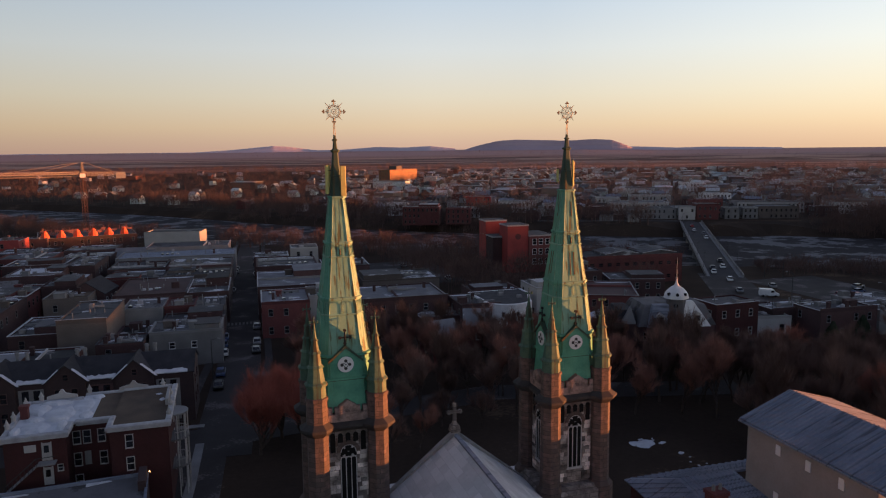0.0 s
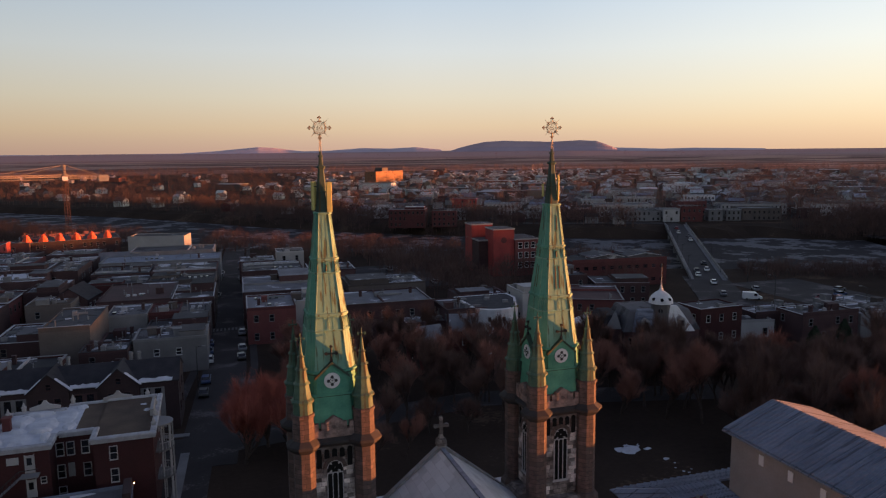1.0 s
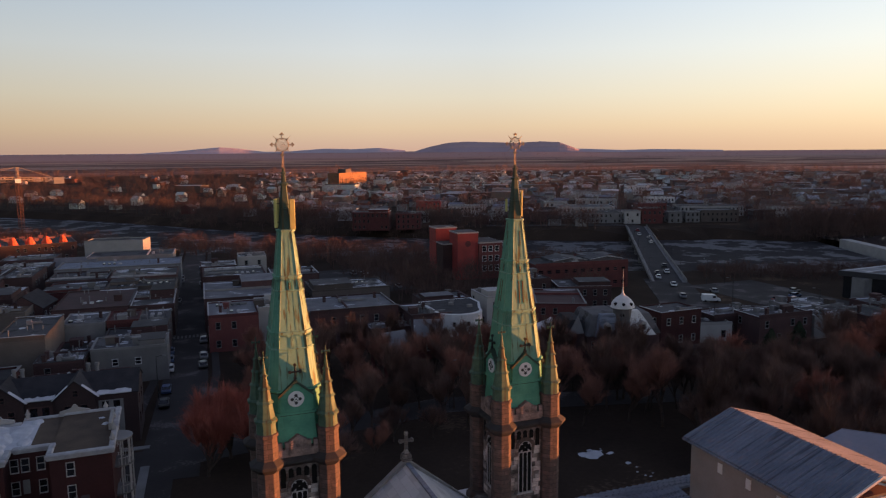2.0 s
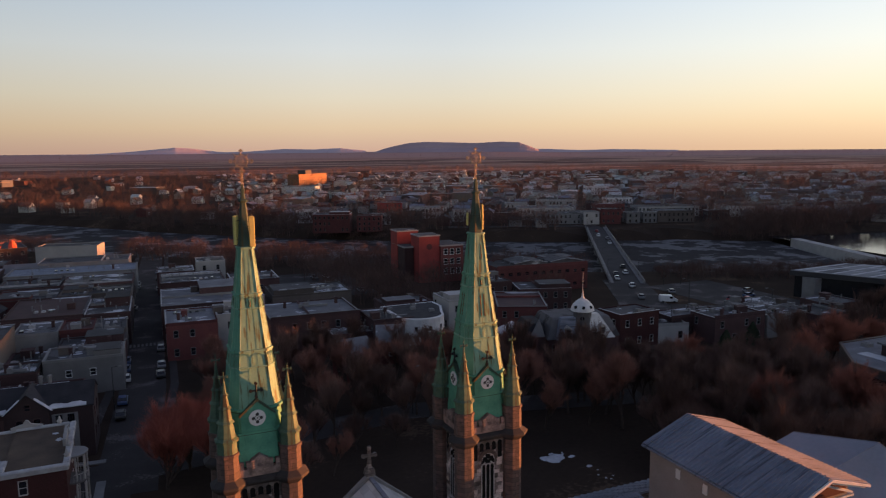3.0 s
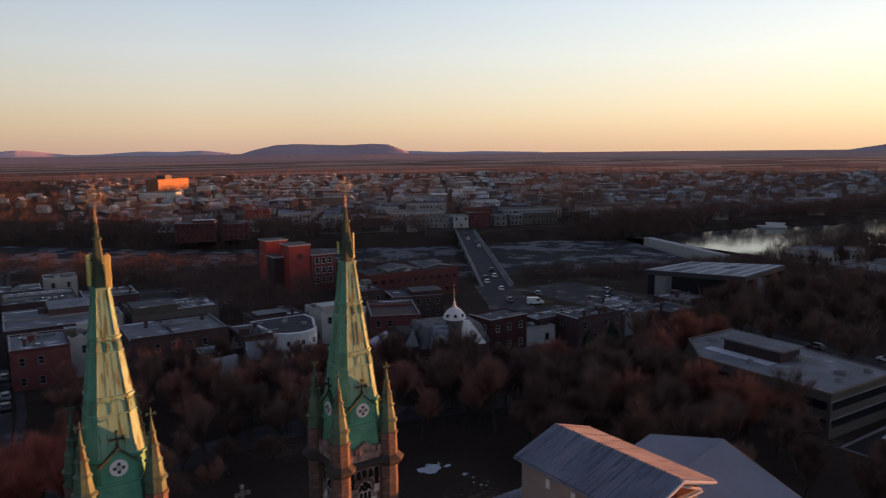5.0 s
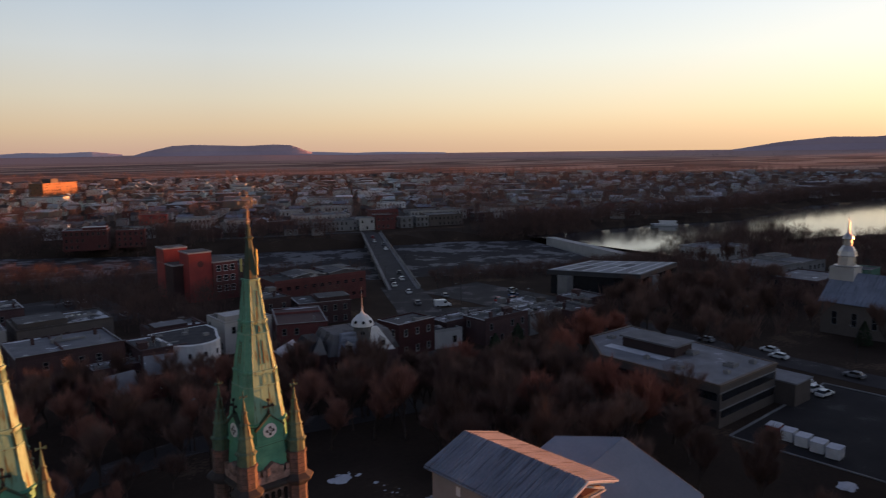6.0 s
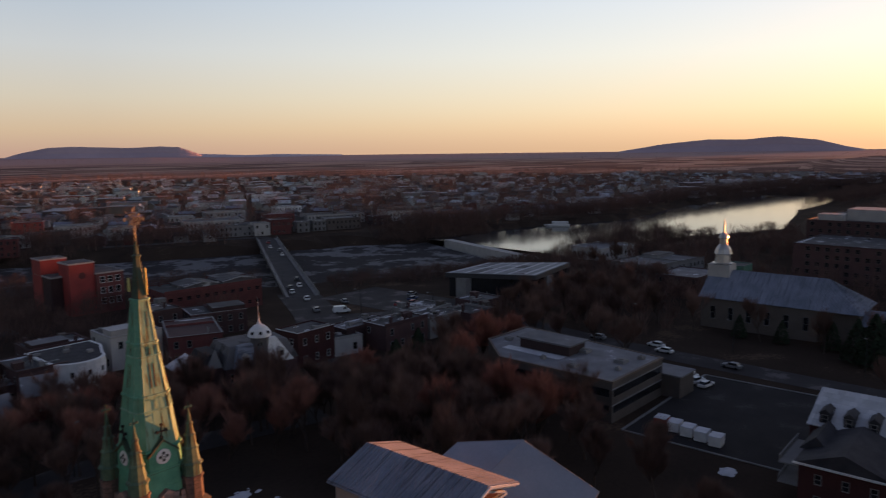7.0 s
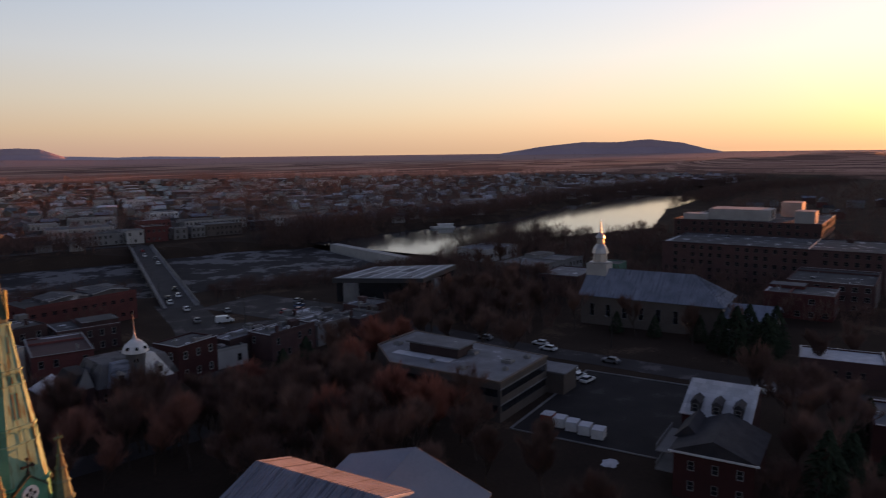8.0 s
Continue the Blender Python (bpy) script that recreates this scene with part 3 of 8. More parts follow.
    g = Geo()
    g.cyl((0, -1.95, 31.3), (0, -1.95, 32.55), 0.07, 0.05, 6)
    g.box(-0.36, -2.0, 31.95, 0.36, -1.9, 32.05)
    for a, z in ((-0.36, 32.0), (0.36, 32.0), (0, 32.5), (0, 31.55)):
        g.cyl((a, -2.03, z), (a, -1.87, z), 0.11, 0.11, 8)
    d["dormer_cross"] = g.mesh("dormer_cross", BLACK_IRON)
    # the spire: eight tapering faces with two arcaded collars
    g = Geo()
    sp = lambda z, h: chamfered(0, 0, z, h, h * 0.36)
    g.loft([sp(30.7, 1.80), sp(34.55, 1.38), sp(34.58, 1.47), sp(34.74, 1.47), sp(34.76, 1.36), sp(38.45, 0.88), sp(38.48, 0.97), sp(38.62, 0.97), sp(38.64, 0.86), sp(41.7, 0.53), sp(41.72, 0.62), sp(41.84, 0.62), sp(41.86, 0.46)])
    # faces away from the sun take a greener copper: their shade is painted in
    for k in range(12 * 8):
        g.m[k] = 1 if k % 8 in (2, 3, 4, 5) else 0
    d["spire"] = g.mesh("spire", COPPER_OLD, COPPER_SHADED)
    g = Geo()
    g.loft([sp(41.865, 0.455), sp(43.2, 0.34), sp(43.22, 0.37), sp(43.3, 0.37), sp(43.32, 0.33), sp(44.9, 0.19), sp(44.92, 0.27), sp(45.05, 0.30), sp(45.15, 0.16), sp(45.7, 0.11), sp(45.72, 0.17), sp(45.82, 0.17), sp(45.84, 0.10), sp(46.1, 0.07)])
    d["spire_tip"] = g.mesh("spire_tip", COPPER_TIP)
    g = Geo()
    # standing seams down each face
    for i in range(8):
        for k in (0.333, 0.667):
            for za, ha, zb, hb in ((30.75, 1.80, 34.5, 1.385), (34.8, 1.355, 38.4, 0.885), (38.7, 0.855, 41.65, 0.535)):
                A, B = sp(za, ha + 0.012), sp(zb, hb + 0.012)
                p = Vector(A[i]).lerp(Vector(A[(i + 1) % 8]), k)
                q = Vector(B[i]).lerp(Vector(B[(i + 1) % 8]), k)
                g.cyl(p, q, 0.007, 0.006, 3)
        for za, ha, zb, hb in ((30.75, 1.81, 34.5, 1.39), (34.8, 1.36, 38.4, 0.89), (38.7, 0.86, 41.65, 0.54)):
            g.cyl(sp(za, ha)[i], sp(zb, hb)[i], 0.03, 0.025, 5)
    d["seams"] = g
    g = Geo()
    d["arcades"] = []
    for zt, zb, ht, hb, n in ((34.5, 33.55, 1.40, 1.50, 5), (38.4, 37.6, 0.90, 1.0, 3)):
        g = Geo()
        for i in range(8):
            A, B = sp(zt, ht + 0.03), sp(zb, hb + 0.03)
            m = n if i % 2 else 2
            for k in range(m + 1):
                p = Vector(B[i]).lerp(Vector(B[(i + 1) % 8]), k / m)
                q = Vector(A[i]).lerp(Vector(A[(i + 1) % 8]), k / m)
                g.cyl(p, p.lerp(q, 0.72), 0.017, 0.017, 5)
                if k < m:
                    p2 = Vector(B[i]).lerp(Vector(B[(i + 1) % 8]), (k + 1) / m)
                    q2 = Vector(A[i]).lerp(Vector(A[(i + 1) % 8]), (k + 1) / m)
                    top = p.lerp(q, 1.0).lerp(p2.lerp(q2, 1.0), 0.5)
                    g.cyl(p.lerp(q, 0.7), p.lerp(q, 0.9).lerp(p2.lerp(q2, 0.9), 0.2), 0.017, 0.017, 4)
                    g.cyl(p.lerp(q, 0.9).lerp(p2.lerp(q2, 0.9), 0.2), top, 0.017, 0.017, 4)
                    g.cyl(top, p.lerp(q, 0.9).lerp(p2.lerp(q2, 0.9), 0.8), 0.017, 0.017, 4)
                    g.cyl(p.lerp(q, 0.9).lerp(p2.lerp(q2, 0.9), 0.8), p2.lerp(q2, 0.7), 0.017, 0.017, 4)
        g.loft([sp(zb - 0.06, hb + 0.05), sp(zb, hb + 0.07), sp(zb + 0.05, hb + 0.03)])
        d["arcades"].append(g.mesh("arcade", COPPER_OLD))
    # slim louvred panels lying on the faces, with dark slots
    face_y = lambda z: -(1.36 - (z - 34.76) * 0.1301 if z < 38.5 else 0.86 - (z - 38.64) * 0.1078)
    d["lucarnes"], d["louvres"] = [], []
    for wide, spots in ((1.0, ((36.15, 1.9, 0.16, -0.16), (36.15, 1.9, 0.16, 0.16), (37.95, 0.62, 0.28, 0.0), (40.35, 1.3, 0.14, 0.12))), (0.8, ((37.95, 0.6, 0.26, 0.0),))):
        g, v = Geo(), Geo()
        for z, hh, w, o in spots:
            for gg, k, out, ends in ((g, 1.0, 0.02, 0.0), (v, 0.6, 0.028, 0.08)):
                a, b = z - hh / 2 + ends, z + hh / 2 - ends
                gg.loft([[(o - w / 2 * k, face_y(zz) - out, zz), (o + w / 2 * k, face_y(zz) - out, zz), (o + w / 2 * k, face_y(zz) + 0.15, zz), (o - w / 2 * k, face_y(zz) + 0.15, zz)] for zz in (a, b)])
        d["lucarnes"].append(g)
        d["louvres"].append(v)
    # the sun-burst cross: two thin rings, four knobbed arms, four spikes and short rays
    g = Geo()
    for o in (-0.07, 0.07):
        g.cyl((o, 0, 45.9), (o * 0.35, 0, 47.28), 0.028, 0.022, 5)
    for z in (46.2, 46.55, 46.9):
        g.cyl((-0.06, 0, z), (0.06, 0, z), 0.018, 0.018, 4)
    for r, w in ((0.44, 0.03), (0.36, 0.018), (0.15, 0.02)):
        for k in range(24):
            a, b = 2 * math.pi * k / 24, 2 * math.pi * (k + 1) / 24
            g.cyl((r * math.cos(a), 0, 47.73 + r * math.sin(a)), (r * math.cos(b), 0, 47.73 + r * math.sin(b)), w, w, 5)
    for k in range(8):
        a = k * math.pi / 4
        c, s = math.cos(a), math.sin(a)
        if k % 2 == 0:
            g.cyl((0.44 * c, 0, 47.73 + 0.44 * s), (0.80 * c, 0, 47.73 + 0.80 * s), 0.032, 0.028, 5)
            for e in (-1, 0, 1):
                q = (0.70 + 0.08 * (e == 0), 0.09 * e)
                p = (q[0] * c - q[1] * s, q[0] * s + q[1] * c)
                g.cyl((p[0], -0.03, 47.73 + p[1]), (p[0], 0.03, 47.73 + p[1]), 0.06, 0.06, 7)
        else:
            g.cyl((0.44 * c, 0, 47.73 + 0.44 * s), (0.86 * c, 0, 47.73 + 0.86 * s), 0.034, 0.008, 5)
        # pierced rosette inside the ring
        for rr, e in ((0.26, 0.07),):
            for q in range(8):
                u, w = 2 * math.pi * q / 8, 2 * math.pi * (q + 1) / 8
                g.cyl((rr * c + e * math.cos(u), 0, 47.73 + rr * s + e * math.sin(u)), (rr * c + e * math.cos(w), 0, 47.73 + rr * s + e * math.sin(w)), 0.014, 0.014, 4)
        for o in (-0.26, -0.13, 0.13, 0.26):
            c2, s2 = math.cos(a + o), math.sin(a + o)
            g.cyl((0.44 * c2, 0, 47.73 + 0.44 * s2), (0.60 * c2, 0, 47.73 + 0.60 * s2), 0.016, 0.006, 4)
    g.cyl((0, -0.04, 47.73), (0, 0.04, 47.73), 0.06, 0.06, 8)
    d["cross"] = g.mesh("cross", GILT)
    # belfry: small arcade, tall traceried window with its hood
    g = Geo()
    for x in (-1.1, -0.55, 0.0, 0.55, 1.1):
        arch(x, 23.6 if abs(x) > 1 else 24.35, 25.05 if abs(x) < 1 else 25.1, 0.36, -2.08, -2.0, g)
    d["openings"] = g
    g = Geo()
    for x in (-0.83, -0.28, 0.28, 0.83):
        g.cyl((x, -2.12, 24.2), (x, -2.12, 24.75), 0.07, 0.07, 6)
    d["hood_cols"] = g
    g = Geo()
    arch_ring(0, 23.6, 0.58, 0.86, -2.16, -2.0, g)
    d["voussoirs"] = g
    g = Geo()
    arch(0, 19.9, 24.15, 1.12, -2.075, -2.0, g)
    d["window_void"] = g.mesh("window_glass", VOID)
    g = Geo()
    for x in (-0.56, -0.19, 0.19, 0.56):
        g.box(x - 0.028, -2.13, 19.85, x + 0.028, -2.05, 23.1)
    for x in (-0.375, 0, 0.375):
        arch_ring(x, 23.1, 0.15, 0.20, -2.13, -2.05, g, 6)
    for k in range(4):
        a = math.pi / 4 + k * math.pi / 2
        arch_ring(0.0, 23.62, 0.0, 0.05, -2.12, -2.05, g, 3)
        g.cyl((0.34 * math.cos(a), -2.1, 23.66 + 0.34 * math.sin(a)), (0.52 * math.cos(a), -2.1, 23.66 + 0.52 * math.sin(a)), 0.06, 0.08, 5)
    g.box(-0.56, -2.14, 23.22, 0.56, -2.05, 23.28)
    arch_ring(0, 23.6, 0.52, 0.57, -2.13, -2.05, g, 12)
    g.box(-0.68, -2.16, 19.72, 0.68, -2.0, 19.88)
    d["tracery"] = g.mesh("tracery", TRACERY)
    # rough coursed blocks on the wall beside and over the window
    rnd = random.Random(4)
    d["blocks"] = []
    z = 18.75
    while z < 25.0:
        hh = rnd.uniform(0.30, 0.42)
        x = -1.42
        while x < 1.40:
            w = min(rnd.uniform(0.42, 0.85), 1.42 - x)
            x1 = x + w
            mid = (x + x1) / 2
            clear = (x1 < -0.60 or x > 0.60) if z < 23.6 else (abs(mid) > 1.32 or z > 25.1)
            if z < 23.6 and not clear and abs(mid) > 0.5:
                # cut the block back to the jamb
                x_, x1_ = (x, min(x1, -0.61)) if mid < 0 else (max(x, 0.61), x1)
                clear = x1_ - x_ > 0.14
            else:
                x_, x1_ = x, x1
            if clear and w > 0.12:
                g = Geo()
                p, e = rnd.uniform(0.025, 0.075), 0.035
                y = -2.05
                a, b, c, f = x_ + 0.012, x1_ - 0.012, z + 0.012, z + hh - 0.012
                g.loft([[(a, y + 0.02, c), (b, y + 0.02, c), (b, y + 0.02, f), (a, y + 0.02, f)], [(a, y - p * 0.5, c), (b, y - p * 0.5, c), (b, y - p * 0.5, f), (a, y - p * 0.5, f)], [(a + e, y - p, c + e), (b - e, y - p, c + e), (b - e, y - p, f - e), (a + e, y - p, f - e)]])
                d["blocks"].append(g.mesh("stone_block", BLOCK))
            x = x1
        z += hh
    return d


TM = tower_meshes()


def shared(name, geo, material):
    """The meshes of the loose pieces of geo, to be used by both towers."""
    obs = parts(name, geo, material, None)
    ms = [o.data for o in obs]
    for o in obs:
        bpy.data.objects.remove(o)
    return ms


VOUSSOIRS, COLUMNS = shared("voussoir", TM["voussoirs"], ASHLAR), shared("colonnette", TM["hood_cols"], ASHLAR)
SEAMS = shared("seam", TM["seams"], COPPER_OLD)
LUCARNES, LOUVRES = [shared("lucarne", q, COPPER) for q in TM["lucarnes"]], [shared("louvre", q, RUST) for q in TM["louvres"]]
OPENINGS = shared("belfry_opening", TM["openings"], VOID)


def tower(cx, label, kind):
    base = Matrix.Translation((cx, TY, 0))
    t = part("tower", TM["body"], None, cathedral, label, base)
    part("cornice", TM["cornice"], None, t)
    part("drum", TM["drum"], None, t, "green copper drum")
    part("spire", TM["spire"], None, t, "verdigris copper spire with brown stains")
    part("spire_tip", TM["spire_tip"], None, t, "dark browned copper tip")
    for me in TM["arcades"]:
        part("arcade", me, None, t, "blind arcade round the spire")
    for me in SEAMS:
        part("seam", me, None, t)
    part("cross", TM["cross"], None, t, "gilt sun-burst cross")
    for x, y in TURRET:
        part("turret_shaft", TM["shaft"], None, t, "brown stone corner shaft", Matrix.Translation((x, y, 0)))
        part("turret", TM["turret"], None, t, "", Matrix.Translation((x, y, 0)))
        part("turret_cornice", TM["turret_cornice"], None, t, "dark weathered stone ledge", Matrix.Translation((x, y, 0)))
        part("pinnacle", TM["pinnacle"], None, t, "green copper pinnacle", Matrix.Translation((x, y, 0)))
        part("finial", TM["pinnacle_cross"], None, t, "", Matrix.Translation((x, y, 0)))
    for k in range(4):
        r = pose(0, 0, 0, 0, 0, 90 * k)
        for nm, key, lb in (("parapet", "parapet", "carved stone parapet"), ("dormer", "dormer", ""), ("clock_face", "clock", "white round clock face"), ("rosette", "rosette", ""), ("dormer_cross", "dormer_cross", ""),
                            ("window_glass", "window_void", "dark belfry window"),
                            ("tracery", "tracery", "white window tracery")):
            part(nm, TM[key], None, t, lb, r)
        for nm, ms in (("lucarne", LUCARNES[kind]), ("louvre", LOUVRES[kind]), ("belfry_opening", OPENINGS), ("voussoir", VOUSSOIRS), ("colonnette", COLUMNS)) + ((("stone_block", TM["blocks"]),) if k in (0, 3) else ()):
            for me in ms:
                part(nm, me, None, t, "", r)
    return t


tl = tower(-9, "square stone tower with a copper spire", 1)
tr = tower(9, "square stone tower with a copper spire", 0)
# flat metal panels strapped round the tips of the spires
PANEL = mat("yellowed_panel", (0.52, 0.50, 0.17), (0.40, 0.37, 0.13), 0.6, 1, 6)


def antenna(tower_, x, y, w, d, z0, z1):
    g = Geo()
    g.loft([[(x - w / 2, y - d / 2 + 0.03, z), (x - w / 2 + 0.03, y - d / 2, z), (x + w / 2 - 0.03, y - d / 2, z), (x + w / 2, y - d / 2 + 0.03, z), (x + w / 2, y + d / 2, z), (x - w / 2, y + d / 2, z)] for z in (z0, z1)])
    a = part("antenna_panel", g, PANEL, tower_, "pale yellowed antenna panel")
    g = Geo()
    for z in (z0 + 0.35, z1 - 0.35):
        g.cyl((x, y, z), (0, 0, z), 0.03, 0.03, 5)
    g.cyl((x, y + d / 2 + 0.03, z0 - 0.1), (x, y + d / 2 + 0.03, z1 + 0.1), 0.035, 0.035, 6)
    part("antenna_bracket", g, IRON, a)


antenna(tl, 0.44, -0.52, 0.38, 0.16, 41.85, 43.95)
antenna(tl, -0.66, -0.18, 0.2, 0.28, 42.0, 44.0)
antenna(tl, -0.42, 0.35, 0.2, 0.24, 42.0, 44.0)
antenna(tl, 0.60, 0.42, 0.16, 0.28, 42.0, 43.9)
antenna(tr, 0.36, -0.42, 0.10, 0.14, 42.1, 44.1)
antenna(tr, 0.66, 0.10, 0.10, 0.2, 42.0, 44.0)
antenna(tr, -0.58, 0.30, 0.12, 0.2, 42.4, 43.4)

# nave
g = Geo()
g.box(-8.2, -44, 0, 8.2, 2.2, 16.0)
g.loft([[(x, y, z) for x, z in ((-8.2, 16.0), (8.2, 16.0), (0, 22.3))] for y in (-44, 2.2)])
part("nave_wall", g, STONE, cathedral, "grey stone nave")


def ribbed(g, p0, p1, q0, q1, n, rib=0.08, up=0.09, thick=0.2):
    """A metal roof slope in one piece between ridge p0-p1 and eave q0-q1, with n standing seams."""
    P0, P1, Q0, Q1 = map(Vector, (p0, p1, q0, q1))
    nrm = (Q1 - Q0).cross(P0 - Q0).normalized()
    if nrm.z < 0:
        nrm = -nrm
    L = max((P1 - P0).length, (Q1 - Q0).length)
    ks = [(0.0, 0.0)]
    for i in range(1, n):
        c = i / n
        e = rib / L
        ks += [(c - e, 0.0), (c - e * 0.5, up), (c + e * 0.5, up), (c + e, 0.0)]
    ks.append((1.0, 0.0))
    a = [P0.lerp(P1, k) + nrm * u for k, u in ks] + [P1 - nrm * thick, P0 - nrm * thick]
    b = [Q0.lerp(Q1, k) + nrm * u for k, u in ks] + [Q1 - nrm * thick, Q0 - nrm * thick]
    g.loft([b, a])


for sx in (-1, 1):
    g = Geo()
    sl = lambda x: 22.6 - x * 0.765
    ribbed(g, (0.0, -44.3, sl(0)), (0.0, 2.9, sl(0)), (sx * 9.0, -44.3, sl(9)), (sx * 9.0, 2.9, sl(9)), 3, up=0.04)
    part("nave_roof", g, ROOF_NAVE, cathedral, "pale frosted metal roof")
g = Geo()
g.box(-0.16, -44.3, 22.52, 0.16, 2.7, 22.7)
part("ridge_cap", g, ROOF_METAL, cathedral)
g = Geo()
g.loft([[(x, y, z) for x, z in ((-9.2, 15.5), (-8.8, 15.5), (0, 22.35), (8.8, 15.5), (9.2, 15.5), (0, 22.95))] for y in (2.75, 3.25)])
part("gable_coping", g, COPING_STONE, cathedral)
g = Geo()
g.loft([chamfered(0, 3.0, 22.85, 0.42, 0.1), chamfered(0, 3.0, 23.3, 0.36, 0.1), chamfered(0, 3.0, 23.45, 0.2, 0.05), chamfered(0, 3.0, 23.65, 0.14, 0.03), chamfered(0, 3.0, 25.05, 0.12, 0.03)])
g.box(-0.48, 2.9, 24.3, 0.48, 3.1, 24.53)
for x, z in ((-0.48, 24.41), (0.48, 24.41), (0, 25.05)):
    g.cyl((x, 2.88, z), (x, 3.12, z), 0.16, 0.16, 8)
part("gable_cross", g, STONE, cathedral, "weathered stone cross")
g = Geo()
g.box(-5.75, 3.3, 0, 5.75, 5.24, 15.6)
g.box(-8.6, 5.25, 0, 8.6, 9.4, 15.6)
part("porch_wall", g, STONE, cathedral)
g = Geo()
g.box(-5.74, 3.3, 15.604, 5.74, 5.24, 15.9)
g.box(-8.8, 5.25, 15.604, 8.8, 9.6, 15.9)
part("porch_roof", g, ROOF_NAVE, cathedral, "pale frosted flat roof")


# ---- building kit ----
WIN = {}


def window_mesh(w, h, frame_mat):
    """A sash window in one piece: raised frame, two recessed panes and the rail between them."""
    key = (round(w, 2), round(h, 2), frame_mat.name)
    if key not in WIN:
        g = Geo()
        f = 0.10
        zs = (-h / 2, -0.04, 0.04, h / 2)
        rect = lambda a, z0, z1, y: [(-a, y, z0), (a, y, z0), (a, y, z1), (-a, y, z1)]
        g.v += rect(w / 2 + f, -h / 2 - f - 0.05, h / 2 + f, 0.02) + rect(w / 2 + f, -h / 2 - f - 0.05, h / 2 + f, -0.09)
        for z in zs:
            g.v += [(-w / 2, -0.07, z), (w / 2, -0.07, z)]
        for z in zs:
            g.v += [(-w / 2, -0.015, z), (w / 2, -0.015, z)]
        F = [(0, 1, 5, 4), (1, 2, 6, 5), (2, 3, 7, 6), (3, 0, 4, 7), (4, 5, 9, 8), (7, 14, 15, 6), (4, 8, 10, 12, 14, 7), (5, 6, 15, 13, 11, 9),
             (10, 11, 13, 12)]
        P = [(16, 17, 19, 18), (20, 21, 23, 22)]
        J = [(8, 9, 17, 16), (9, 11, 19, 17), (11, 10, 18, 19), (10, 8, 16, 18), (12, 13, 21, 20), (13, 15, 23, 21), (15, 14, 22, 23), (14, 12, 20, 22)]
        g.f += F + J + P
        g.m += [0] * (len(F) + len(J)) + [1, 1]
        WIN[key] = g.mesh("window", frame_mat, GLASS)
    return WIN[key]


def add_windows(parent, faces, w, d, rows, wsize, gap, frame_mat, rnd, skip=0.08):
    """Windows on the faces s, n, e, w of a block w by d about the parent's origin."""
    me = window_mesh(*wsize, frame_mat)
    for f in faces:
        L = w if f in "sn" else d
        n = max(1, int((L - 1.0) / gap))
        for z in rows:
            for i in range(n):
                if rnd.random() < skip:
                    continue
                o = (i - (n - 1) / 2) * (L - 0.6) / n
                p = {"s": pose(o, -d / 2, z), "n": pose(o, d / 2, z, 0, 0, 180), "e": pose(w / 2, o, z, 0, 0, 90), "w": pose(-w / 2, o, z, 0, 0, -90)}[f]
                part("window", me, None, parent, "", p)


